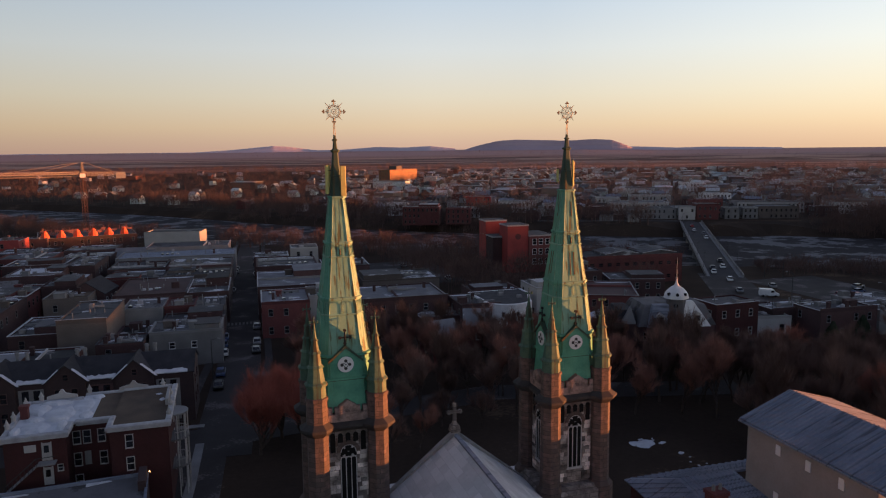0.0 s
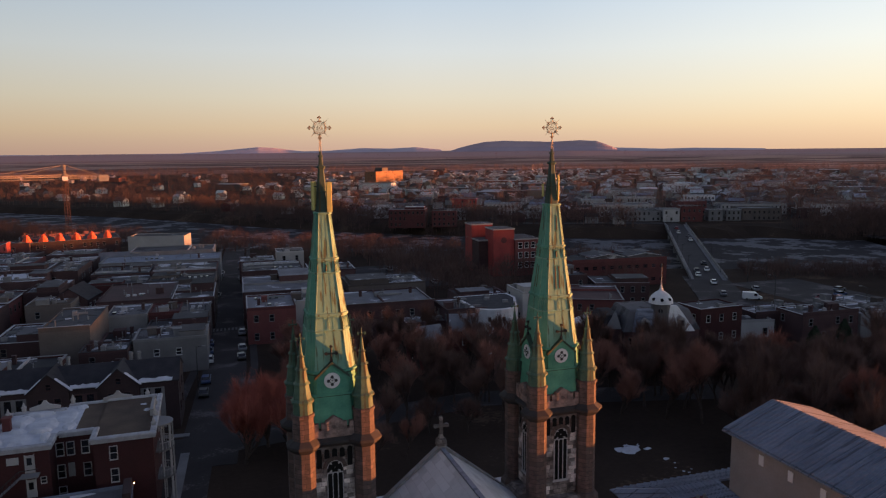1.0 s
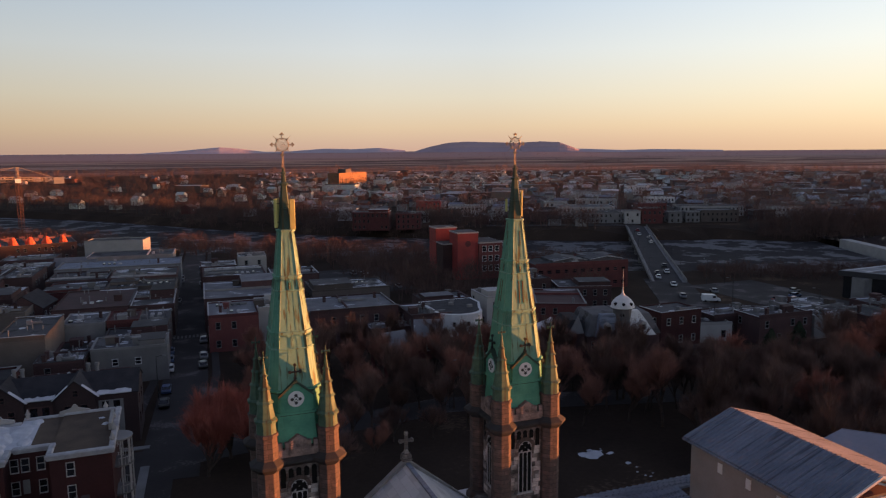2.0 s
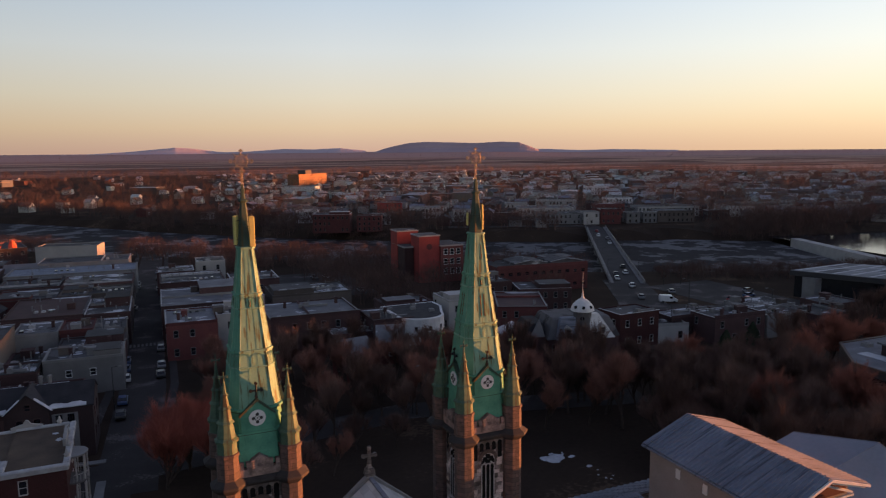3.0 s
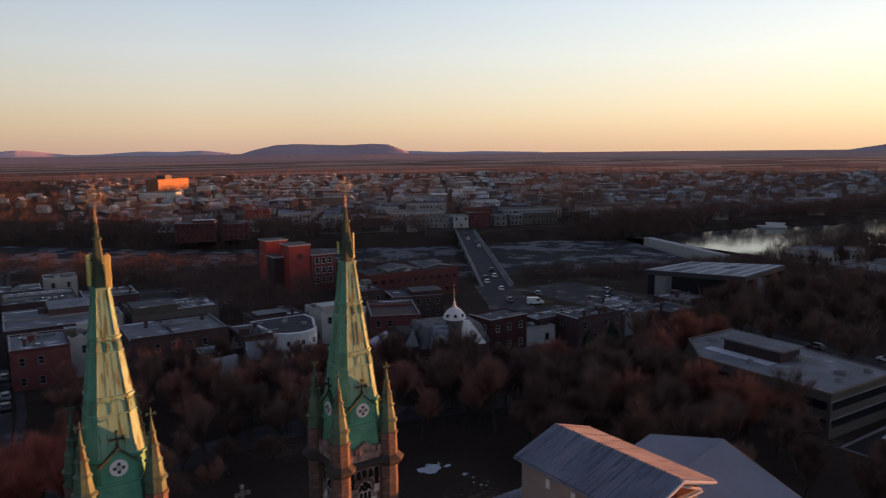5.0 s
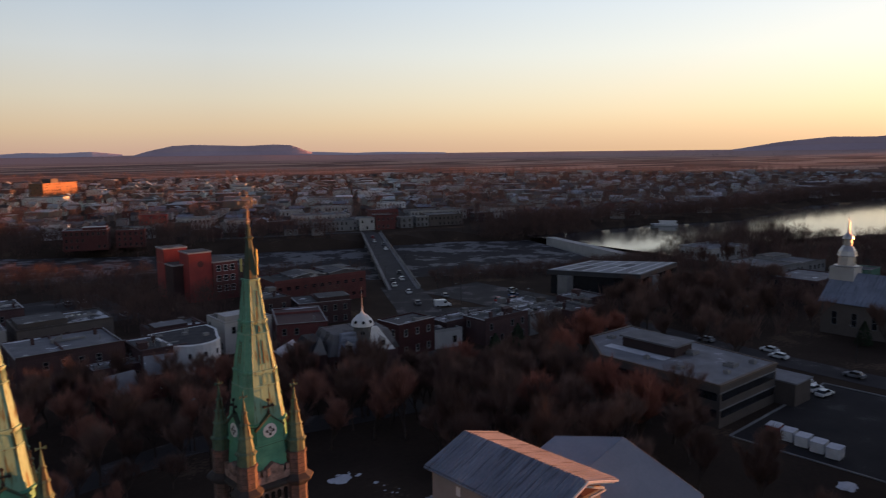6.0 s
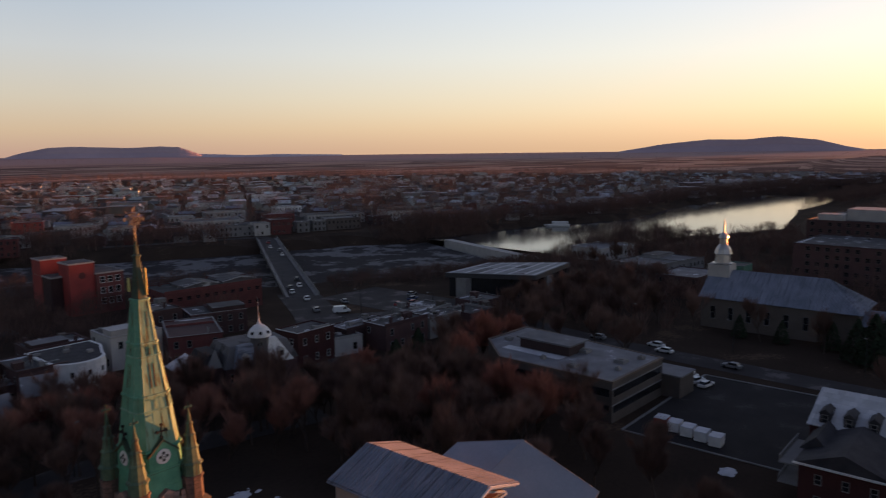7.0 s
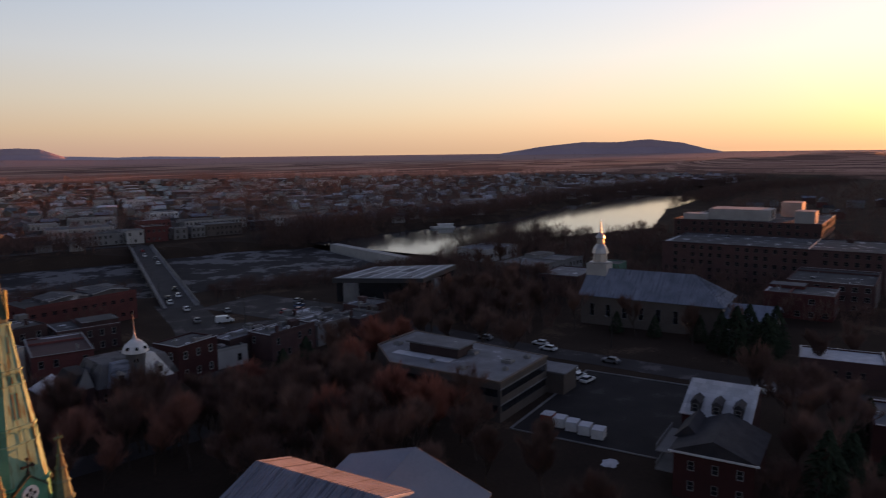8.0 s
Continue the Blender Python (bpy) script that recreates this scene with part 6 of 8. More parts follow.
    g.loft([[(-12.2, 1.3, 9.0), (-8.02, 1.3, 9.0), (-8.02, 11.2, 9.0), (-12.2, 11.2, 9.0)], [(-10.8, 2.6, 11.6), (-8.02, 2.6, 11.6), (-8.02, 10, 11.6), (-10.8, 10, 11.6)]])
    part("wing_roof", g, SHINGLE, b)
    g = Geo()
    g.loft([ngon(0, 1.0, z, r) for z, r in ((-0.5, 1.9), (10.0, 1.9), (10.1, 2.02), (10.4, 2.02), (10.5, 1.9), (14.2, 1.9))])
    part("turret", g, mat("slate_grey_cladding", (0.115, 0.11, 0.115), (0.075, 0.072, 0.075), 0.8, 0.6, 6, 0.2), b, "grey octagonal turret")
    g = Geo()
    g.loft([ngon(0, 1.0, z, r, 16) for z, r in ((14.2, 2.2), (14.35, 2.5), (14.5, 2.45), (15.1, 2.33), (15.7, 1.98), (16.2, 1.5), (16.6, 0.95), (16.85, 0.5), (17.4, 0.24), (18.2, 0.12))])
    part("dome", g, WHITE, b, "white sheet-metal dome")
    g = Geo()
    g.cyl((0, 1.0, 18.1), (0, 1.0, 22.6), 0.09, 0.03, 8)
    g.cyl((0, 1.0, 18.3), (0, 1.0, 18.5), 0.2, 0.2, 8)
    part("spike", g, COPING, b)
    for a in (-152, -107, -62):
        c, s = math.cos(radians(a)), math.sin(radians(a))
        g = Geo()
        g.cyl((1.6 * c, 1.0 + 1.6 * s, 15.3), (2.4 * c, 1.0 + 2.4 * s, 15.25), 0.33, 0.33, 12)
        part("round_window", g, GLASS, b)
    c, s = math.cos(radians(-112.5)), math.sin(radians(-112.5))
    g = Geo()
    g.cyl((1.5 * c, 1.0 + 1.5 * s, 12.9), (1.85 * c, 1.0 + 1.85 * s, 12.9), 0.45, 0.45, 12)
    part("round_window", g, GLASS, b)
    wv = window_mesh(0.9, 1.6, RENDER_GREY)
    for x in (-6.5, -4.2, 4.2, 6.5):
        for z in (6.6, 3.2):
            part("window", wv, None, b, "", pose(x, -1.25 if abs(x) < 6 else 0, z))


dome_house()
flat_building(96.6, 92.4, 12, 8.6, 8.8, 2, BRICK_DEEP, ROOF_GREY, "dark red brick block with pale windows by the junction", 61, faces="sw", units=4, frame_mat=RENDER_PALE, skip=0.1, gap=3.0)
flat_building(107.4, 90.4, 8.5, 6, 4.9, -14, RENDER_PALE, ROOF_TAR, "small pale rendered house behind the trees", 66, faces="s", units=1)
flat_building(82, 121, 13, 20, 7.4, -25, BRICK_RED, ROOF_RUST, "red brick block with dull brown roof", 64, faces="sw", units=4)
for k, (x, y, w, d, a) in enumerate(((61, 92, 9, 9, 35), (26.5, 96, 6.5, 6, 10), (38, 104, 6, 5.5, -15))):
    gabled_house(x, y, w, d, 5.5, 3.0, a, BRICK_RED, SNOW if k < 1 else ROOF_PALE, "brick house with frosted steep roof", 60 + k)


# ---- library by the river ----
def library():
    b = thing("library", "dark modern library with wide pale panelled roof", "building", pose(203.5, 103, 0))
    g = Geo()
    pts = [(-23.4, 13), (-9.2, -16.5), (23.5, -11), (4.5, 14.6)]
    g.loft([[(x * 0.94, y * 0.94, -0.5) for x, y in pts], [(x * 0.94, y * 0.94, 7.0) for x, y in pts]])
    part("wall", g, mat("black_glass_wall", (0.02, 0.021, 0.025), (0.012, 0.012, 0.015), 0.25, 0.4, 3, 0.0, spec=0.5), b, "dark glazed wall")
    g = Geo()
    g.loft([[(x, y, 7.0) for x, y in pts], [(x, y, 8.6) for x, y in pts]])
    part("fascia", g, mat("charcoal_fascia", (0.05, 0.05, 0.055), (0.035, 0.035, 0.04), 0.6, 0.4, 3, 0.1), b)
    g = Geo()
    g.loft([[(x * 0.985, y * 0.985, 8.6) for x, y in pts], [(x * 0.985, y * 0.985, 8.72) for x, y in pts]])
    part("roof", g, mat("library_roof_sheet", (0.26, 0.27, 0.285), (0.17, 0.178, 0.19), 0.8, 0.3, 4, 0.1), b, "grey roof with frosted panels")
    A, B, C, D = (Vector((x, y, 0)) for x, y in pts)
    at = lambda u, v: A.lerp(B, v).lerp(D.lerp(C, v), u)
    rp = random.Random(14)
    strips = [(0.03, v, 0.97, v + 0.022) for v in (0.03, 0.2, 0.36, 0.52, 0.68, 0.84, 0.95)] + [(u, 0.05 + 0.16 * k, u + 0.014, 0.2 + 0.16 * k) for k in range(5) for u in [rp.uniform(0.05, 0.95) for _ in range(3)]]
    strips += [(0.06, 0.235, 0.42, 0.35), (0.55, 0.07, 0.93, 0.19), (0.5, 0.55, 0.72, 0.67), (0.1, 0.71, 0.3, 0.83)]
    for k, (u0, v0, u1, v1) in enumerate(strips):
        q = [at(u0, v0), at(u1, v0), at(u1, v1), at(u0, v1)]
        g = Geo()
        z = 8.72 + 0.006 * (k % 5)
        g.loft([[(p.x, p.y, 8.7) for p in q], [(p.x, p.y, z + 0.05) for p in q]])
        part("roof_panel", g, SNOW if k < len(strips) - 4 else ROOF_PALE, b, "frosted roof panel")
    for x, y in ((-19.5, 8.5), (2.0, -12.0)):
        g = Geo()
        g.box(x - 2.2, y - 3.5, -0.5, x + 2.2, y + 1.0, 6.9)
        part("pale_pier", g, CONCRETE, b)


library()


# ---- office building with parking lot ----
def office():
    b = thing("office_building", "tan brick office block with dark ribbon windows, frosted roof", "building", pose(116.7, 30.6, 0, 0, 0, -2))
    w, d, h = 21.4, 38.0, 8.4
    pts = [(-w / 2, -d / 2), (w / 2, -d / 2), (w / 2 + 4, d / 2), (-w / 2 + 10, d / 2), (-w / 2, d / 2 - 11)]
    sc = lambda k: [(1.2 + (x - 1.2) * k, y * k) for x, y in pts]
    g = Geo()
    g.loft([[(x, y, -0.5) for x, y in pts], [(x, y, h - 0.4) for x, y in pts]])
    part("wall", g, BRICK_TAN, b)
    g = Geo()
    g.loft([[(x, y, h - 0.4) for x, y in sc(1.01)], [(x, y, h) for x, y in sc(1.01)], [(x, y, h) for x, y in sc(0.975)], [(x, y, h - 0.2) for x, y in sc(0.975)]])
    part("parapet", g, mat("brown_coping", (0.14, 0.10, 0.08), (0.1, 0.075, 0.06), 0.7, 1, 6), b)
    g = Geo()
    g.loft([[(x, y, h - 0.3) for x, y in sc(0.97)], [(x, y, h - 0.15) for x, y in sc(0.97)]])
    part("roof", g, ROOF_PALE, b, "frosted gravel roof")
    for z in (5.9, 2.7):
        g = Geo()
        g.box(-w / 2 + 0.6, -d / 2 - 0.05, z - 0.75, w / 2 - 0.6, -d / 2 + 0.05, z + 0.75)
        for k in range(9):
            x = -w / 2 + 0.6 + (k + 0.5) * (w - 1.2) / 9
            g.box(x - 0.03, -d / 2 - 0.09, z - 0.75, x + 0.03, -d / 2 - 0.03, z + 0.75)
        part("ribbon_window", g, GLASS, b)
        g = Geo()
        g.box(-w / 2 - 0.05, -d / 2 + 0.6, z - 0.75, -w / 2 + 0.05, d / 2 - 11.6, z + 0.75)
        part("ribbon_window", g, GLASS, b)
        g = Geo()
        g.box(-w / 2 - 0.16, -d / 2 - 0.16, z + 0.78, w / 2, -d / 2 - 0.003, z + 0.95)
        part("band", g, CONCRETE, b)
    g = Geo()
    g.box(-1.2, -3.4, h - 0.22, 5.2, 9.5, h + 2.0)
    part("penthouse", g, BRICK_SOOT, b, "dark rooftop plant room")
    g = Geo()
    g.box(-1.8, -4.0, h + 2.0, 5.8, 10.1, h + 2.35)
    part("penthouse_roof", g, ROOF_PALE, b)
    for x, y, s in ((-7, -8, 0.9), (2, -14, 1.1), (4, -4, 1.2), (-6, 0, 0.5), (7, -16, 0.6), (-3, -16, 0.5), (8.5, 2, 1.0), (2, 15, 0.8)):
        g = Geo()
        g.box(x - s, y - s, h - 0.22, x + s, y + s, h + 0.55)
        g.cyl((x, y, h + 0.55), (x, y, h + 0.75), s * 0.6, s * 0.6, 10)
        part("rooftop_unit", g, CONCRETE, b)
    g = Geo()
    g.box(-4.6, -3.0, h - 0.22, -1.9, 12.0, h - 0.06)
    part("snow_drift", g, SNOW, b)
    # entrance wing
    g = Geo()
    g.box(w / 2 + 0.01, -d / 2 - 4.0, -0.5, w / 2 + 7.0, -d / 2 + 3.5, 4.6)
    part("porch", g, BRICK_TAN, b)
    g = Geo()
    g.box(w / 2 - 0.2 + 0.22, -d / 2 - 4.3, 4.6, w / 2 + 7.3, -d / 2 + 3.8, 4.9)
    part("porch_roof", g, ROOF_PALE, b)


office()


# ---- parish church down the street ----
def parish():
    b = thing("parish_church", "stone parish church with pale metal roof and slim white steeple", "church")
    g = Geo()
    g.loft([[(x, y, z) for x, z in ((192.3, -0.5), (211.7, -0.5), (211.7, 8.5), (202, 15.4), (192.3, 8.5))] for y in (-4.0, 27.5)])
    part("wall", g, BRICK_TAN, b)
    g = Geo()
    g.box(193.5, -13.5, -0.5, 210.5, -4.01, 8.4)
    part("chancel_wall", g, BRICK_TAN, b)
    for q in (191.6, 212.4):
        g = Geo()
        ribbed(g, (202, 28.2, 16.0), (202, -4.0, 16.0), (q, 28.2, 8.8), (q, -14.4, 8.8), 40)
        part("roof", g, ROOF_METAL, b, "pale blue-grey metal roof")
    g = Geo()
    ribbed(g, (202, -4.0, 16.0), (202.02, -4.0, 16.0), (191.6, -14.4, 8.8), (212.4, -14.4, 8.8), 20)
    part("roof", g, ROOF_METAL, b, "pale blue-grey metal roof")
    g = Geo()
    g.box(194.5, -27, -0.5, 209.0, -13.6, 5.6)
    part("sacristy_wall", g, BRICK_TAN, b)
    g = Geo()
    ribbed(g, (201.8, -13.6, 8.6), (201.8, -27.6, 8.6), (193.8, -13.6, 5.6), (193.8, -27.6, 5.6), 14)
    part("sacristy_roof", g, ROOF_METAL, b)
    g = Geo()
    ribbed(g, (201.8, -13.6, 8.6), (201.8, -27.6, 8.6), (209.8, -13.6, 5.6), (209.8, -27.6, 5.6), 14)
    part("sacristy_roof", g, ROOF_METAL, b)
    cx, cy = 202.0, 25.0
    g = Geo()
    g.box(cx - 3.0, cy - 3.0, -0.5, cx + 3.0, cy + 3.4, 17.6)
    part("tower", g, RENDER_PALE, b, "square pale tower")
    g = Geo()
    g.loft([ngon(cx, cy, 17.6 + (z - 17.6) * 0.72, r) for z, r in ((17.6, 3.3), (18.0, 3.4), (18.2, 2.3), (21.6, 2.1), (21.9, 2.6), (22.2, 2.5), (23.8, 2.2), (25.4, 1.5), (25.8, 1.15), (28.2, 1.1), (28.5, 1.5), (29.4, 1.3), (30.6, 0.6), (31.2, 0.4), (36.5, 0.06))])
    part("steeple", g, mat("tin_steeple", (0.48, 0.46, 0.45), (0.36, 0.35, 0.35), 0.4, 0.6, 5, 0.1, metal=0.7), b, "tiered tin steeple")
    wv = window_mesh(1.3, 3.6, RENDER_GREY)
    for i in range(6):
        part("window", wv, None, b, "", pose(192.3, 24 - i * 5, 4.6, 0, 0, -90))
    g = Geo()
    g.cyl((191.9, -4, 3.2), (192.28, -4, 3.3), 0.12, 0.1, 6)
    part("wall_lamp", g, WARM, b, "small warm wall lamp")


WARM = bpy.data.materials.new("warm_lamp_glass")
WARM.use_nodes = True
WARM.node_tree.nodes["Principled BSDF"].inputs["Emission Color"].default_value = (1, 0.45, 0.15, 1)
WARM.node_tree.nodes["Principled BSDF"].inputs["Emission Strength"].default_value = 3.0
parish()


# ---- hospital and far right blocks ----
def slab(x, y, w, d, h, ang, wall, label, seed, storeys, name="hospital_block"):
    b = flat_building(x, y, w, d, h, ang, wall, ROOF_TAR, label, seed, storeys, faces="sw", wsize=(1.5, 1.5), gap=3.4, name=name, units=5, group="hospital blocks")
    return b


slab(304, -14, 38, 80, 14.8, -3, BRICK_DARK, "long dark brick hospital wing with window rows", 301, 5)
slab(262, -38, 30, 26, 9.0, -3, BRICK_DARK, "low dark brick hospital wing", 302, 3)
hb = slab(352, 0, 50, 62, 20.5, -3, BRICK_DARK, "tall dark brick hospital block", 303, 7)
for x, y, w_, d_, h_ in ((-10, 4, 16, 26, 4.6), (14, -14, 12, 9, 6.5), (-18, -24, 10, 8, 5.0), (-20, 22, 8, 10, 2.5)):
    g = Geo()
    g.box(x - w_ / 2, y - d_ / 2, 20.1, x + w_ / 2, y + d_ / 2, 20.5 + h_)
    part("lift_house", g, RENDER_PALE, hb, "pale rooftop lift house")
GLAZED = mat("mirror_glazing", (0.75, 0.72, 0.68), (0.65, 0.62, 0.6), 0.2, 1, 5, 0.0, metal=1.0)
g = Geo()
g.box(-14, -9.14, 21.2, -6.5, -9.02, 24.8)
for k in range(4):
    g.box(-14.06 + 2.5 * k, -9.22, 21.2, -13.94 + 2.5 * k, -9.141, 24.8)
part("glazed_front", g, GLAZED, hb, "glazing flashing in the low sun")
slab(236, -30, 16, 20, 8.0, -3, BRICK_RED, "low red brick annex", 304, 2)
flat_building(268, 74, 34, 22, 6.5, -10, RENDER_GREY, ROOF_PALE, "low grey hall with pale roof", 305, faces="sw", units=2)
flat_building(300, 116, 26, 18, 6.0, -10, RENDER_PALE, ROOF_PALE, "low pale boat house with frosted roof", 306, faces="sw", units=1)
flat_building(245, 52, 22, 16, 6.5, 0, BRICK_DARK, ROOF_PALE, "low dark brick hall", 307, faces="sw", units=1)
flat_building(262, 40, 10, 8, 8.5, 0, mat("green_copper_cladding", (0.10, 0.20, 0.15), (0.07, 0.15, 0.11), 0.7, 0.5, 5), ROOF_TAR, "small green clad hut", 308, win=False, units=0)


# ---- brick house with mansard behind the parking lot ----
def mansard_house():
    b = thing("mansard_house", "dark red brick house with pale dormered roof and galleries", "house")
    g = Geo()
    g.box(105.0, -33.2, -0.5, 119.0, -22.6, 8.7)
    part("wall", g, BRICK_DEEP, b)
    for q in (104.6, 122.0):
        g = Geo()
        ribbed(g, (114.0, -22.2, 12.2), (114.0, -33.6, 12.2), (q, -22.2, 8.7), (q, -33.6, 8.7), 16)
        part("roof", g, ROOF_NAVE, b, "pale blue-grey metal roof")
    g = Geo()
    g.loft([[(x, y, z) for x, z in ((105, 8.6), (121, 8.6), (114, 12.0))] for y in (-33.2, -22.6)])
    part("gable_wall", g, BRICK_DEEP, b)
    for y in (-24.6, -28.0, -31.4):
        g = Geo()
        g.box(105.4, y - 0.75, 8.8, 108.2, y + 0.75, 10.6)
        g.loft([[(x, yy, z) for yy, z in ((y - 0.9, 10.6), (y + 0.9, 10.6), (y, 11.3))] for x in (105.3, 109.0)])
        part("dormer", g, SHINGLE, b)
        part("window", window_mesh(0.8, 1.2, RENDER_GREY), None, b, "", pose(105.4, y, 9.7, 0, 0, -90))
    g = Geo()
    g.box(91.6, -36, -0.5, 104.9, -24.4, 7.6)
    part("front_wall", g, BRICK_DEEP, b)
    g = Geo()
    g.loft([[(x, y, z) for y, z in ((-36.6, 7.5), (-23.8, 7.5), (-30.2, 10.0))] for x in (91.0, 104.9)])
    part("front_roof", g, SHINGLE, b)
    g = Geo()
    g.loft([[(x, y, z) for y, z in ((-27.6, 7.6), (-23.2, 7.6), (-25.4, 9.8))] for x in (96.5, 104.9)])
    part("side_gable", g, SHINGLE, b)
    g = Geo()
    g.box(90.8, -36.7, 7.35, 91.05, -23.7, 7.62)
    part("gutter", g, WHITE, b)
    for z in (3.2, 6.2):
        g = Geo()
        g.box(92.5, -24.39, z, 103, -21.4, z + 0.2)
        part("gallery", g, RENDER_GREY, b, "grey wooden gallery")
        g = Geo()
        for i in range(20):
            g.box(92.5 + i * 0.54, -21.55, z + 0.2, 92.58 + i * 0.54, -21.47, z + 1.1)
        g.box(92.5, -21.6, z + 1.1, 103, -21.42, z + 1.2)
        part("railing", g, RENDER_GREY, b)
    for z in (5.4, 2.2):
        for y in (-34, -30.5, -27):
            part("window", window_mesh(0.8, 1.3, RENDER_GREY), None, b, "", pose(91.6, y, z, 0, 0, -90))


mansard_house()
flat_building(168, -44, 11, 17, 5.6, 4, BRICK_DARK, SNOW, "dark brick house with snow-white flat roof", 311, faces="sw", units=1)
flat_building(128, -56, 14, 12, 6.5, 4, BRICK_DEEP, ROOF_PALE, "dark brick house with frosted roof", 312, faces="sw", units=2)

# ---- orange sunlit slab block and other marks across the river ----
ob_ = flat_building(207, 885, 60, 18, 19, 40, mat("sunlit_tan_brick", (0.28, 0.145, 0.075), (0.21, 0.11, 0.06), 0.9, 0.3, 5, 0.2), ROOF_TAR, "large tan apartment block lit by the sunset", 401, 6, faces="sw", gap=4, units=3, name="apartment_block", group="far blocks")
g = Geo()
g.box(-12, -6, 18.7, 0, 6, 23.5)
part("lift_house", g, BRICK_TAN, ob_)
flat_building(100, 377, 22, 14, 10.5, -23, BRICK_RED, ROOF_TAR, "red brick apartment block with balconies", 402, 3, faces="sw", units=2, name="apartment_block", group="far blocks")
flat_building(122, 372, 15, 12, 9, -23, BRICK_RED, ROOF_TAR, "red brick apartment block with balconies", 403, 3, faces="sw", units=2, name="apartment_block", group="far blocks")
flat_building(99, 436, 14, 11, 8.5, -23, WHITE, ROOF_PALE, "white rendered house block by the river", 404, 2, faces="sw", units=1, name="apartment_block", group="far blocks")
flat_building(165, 455, 18, 12, 10, -23, PANEL_RED, ROOF_TAR, "red clad apartment block by the river", 405, 3, faces="sw", units=1, name="apartment_block", group="far blocks")
FAR = [(260, 338, 10, 12, 8, RENDER_PALE), (272, 334, 13, 12, 9.5, BRICK_RED), (287, 330, 8.5, 10, 7, RENDER_GREY), (299, 328, 9, 10, 7, RENDER_GREY), (318, 328, 24, 22, 7.2, BRICK_TAN), (244, 352, 29, 18, 6.8, RENDER_GREY), (254, 384, 38, 26, 8, RENDER_PALE),
       (348, 318, 14, 10, 6.5, BRICK_DARK), (252, 420, 16, 12, 9, RENDER_PALE), (215, 372, 14, 12, 7, BRICK_DARK), (196, 392, 16, 12, 8, RENDER_PALE), (342, 362, 44, 20, 7, RENDER_PALE), (300, 372, 20, 14, 9, BRICK_RED), (160, 398, 14, 11, 8, BRICK_TAN), (182, 428, 22, 14, 8, RENDER_PALE), (140, 402, 12, 10, 7, RENDER_PALE),
       (380, 330, 20, 12, 7, RENDER_PALE), (420, 352, 26, 14, 7, RENDER_GREY), (440, 580, 24, 14, 9, WHITE), (300, 440, 30, 16, 8, RENDER_PALE), (360, 440, 22, 14, 8, WHITE)]
for i, (x, y, w, d, h, wall) in enumerate(FAR):
    flat_building(x, y, w, d, h, -23, wall, (ROOF_PALE, ROOF_TAR, ROOF_PALE, ROOF_GREY)[i % 4], "riverside building with frosted flat roof", 420 + i, faces="sw", units=1, group="riverside buildings")
# lit shop sign
g = Geo()
g.box(0, 0, 0, 4.5, 0.3, 0.8)
lit = bpy.data.materials.new("lit_sign")
lit.use_nodes = True
lit.node_tree.nodes["Principled BSDF"].inputs["Emission Color"].default_value = (1, 0.95, 0.85, 1)
lit.node_tree.nodes["Principled BSDF"].inputs["Emission Strength"].default_value = 0.5
tagged(part("shop_sign", g, lit, None, "", pose(236.5, 345.5, 5.0, 0, 0, -23)), "white lit shop sign on a low block", "sign")


# ---- roads, bridge, dam ----
ribbon("road", [(-19.0, 58), (-15.0, 108), (-9.0, 245), (-4, 330)], 9.0, 0.06, ASPHALT, "dark asphalt town street")
ribbon("road", [(-90, 71), (-20, 66), (30, 72), (75, 60)], 8.0, 0.05, ASPHALT, "dark asphalt side street")
ribbon("road", [(-21, 66), (-23, 40), (-26, 10), (-28, -40)], 7.0, 0.055, ASPHALT, "dark asphalt lane")
ribbon("road", [(151, 164), (132, 130), (116, 106), (100, 84)], 15.0, 0.065, ASPHALT, "wide road leading to the bridge")
ribbon("road", [(130, 124), (168, 96), (158, 40), (155, -10), (153, -60)], 9.0, 0.06, ASPHALT, "dark asphalt street past the church")
ribbon("road", [(249, 316), (254, 325), (228, 338), (170, 362)], 9.0, 0.06, ASPHALT, "road beyond the bridge")
g = Geo()
g.box(104, -24, -0.3, 146, 8.8, 0.05)
LOT = mat("dark_lot_asphalt", (0.04, 0.037, 0.037), (0.027, 0.025, 0.026), 0.95, 0.14, 2.5, 0.2, c3=(0.06, 0.055, 0.055), c3_at=0.78, spec=0.08)
tagged(part("parking_lot", g, LOT), "dark asphalt parking lot", "parking lot", kind="structure")
g = Geo()
g.box(150, 104, -0.3, 178, 150, 0.05)
tagged(part("parking_lot", g, ASPHALT), "asphalt parking lot by the river", "parking lot", kind="structure")
g = Geo()
g.box(14, 182, -0.3, 62, 232, 0.05)
tagged(part("parking_lot", g, ASPHALT), "dark asphalt parking lot among the blocks", "parking lot", kind="structure")
for pts in (((104, 8.9), (146, 9.1)), ((103.7, -24), (103.7, 8.9)), ((146.2, -24), (146.2, 9))):
    (ax, ay), (bx, by) = pts
    g = Geo()
    g.box(min(ax, bx) - 0.15, min(ay, by) - 0.15, -0.2, max(ax, bx) + 0.15, max(ay, by) + 0.15, 0.2)
    tagged(part("kerb", g, CONCRETE), "pale concrete kerb", "kerb", kind="structure")
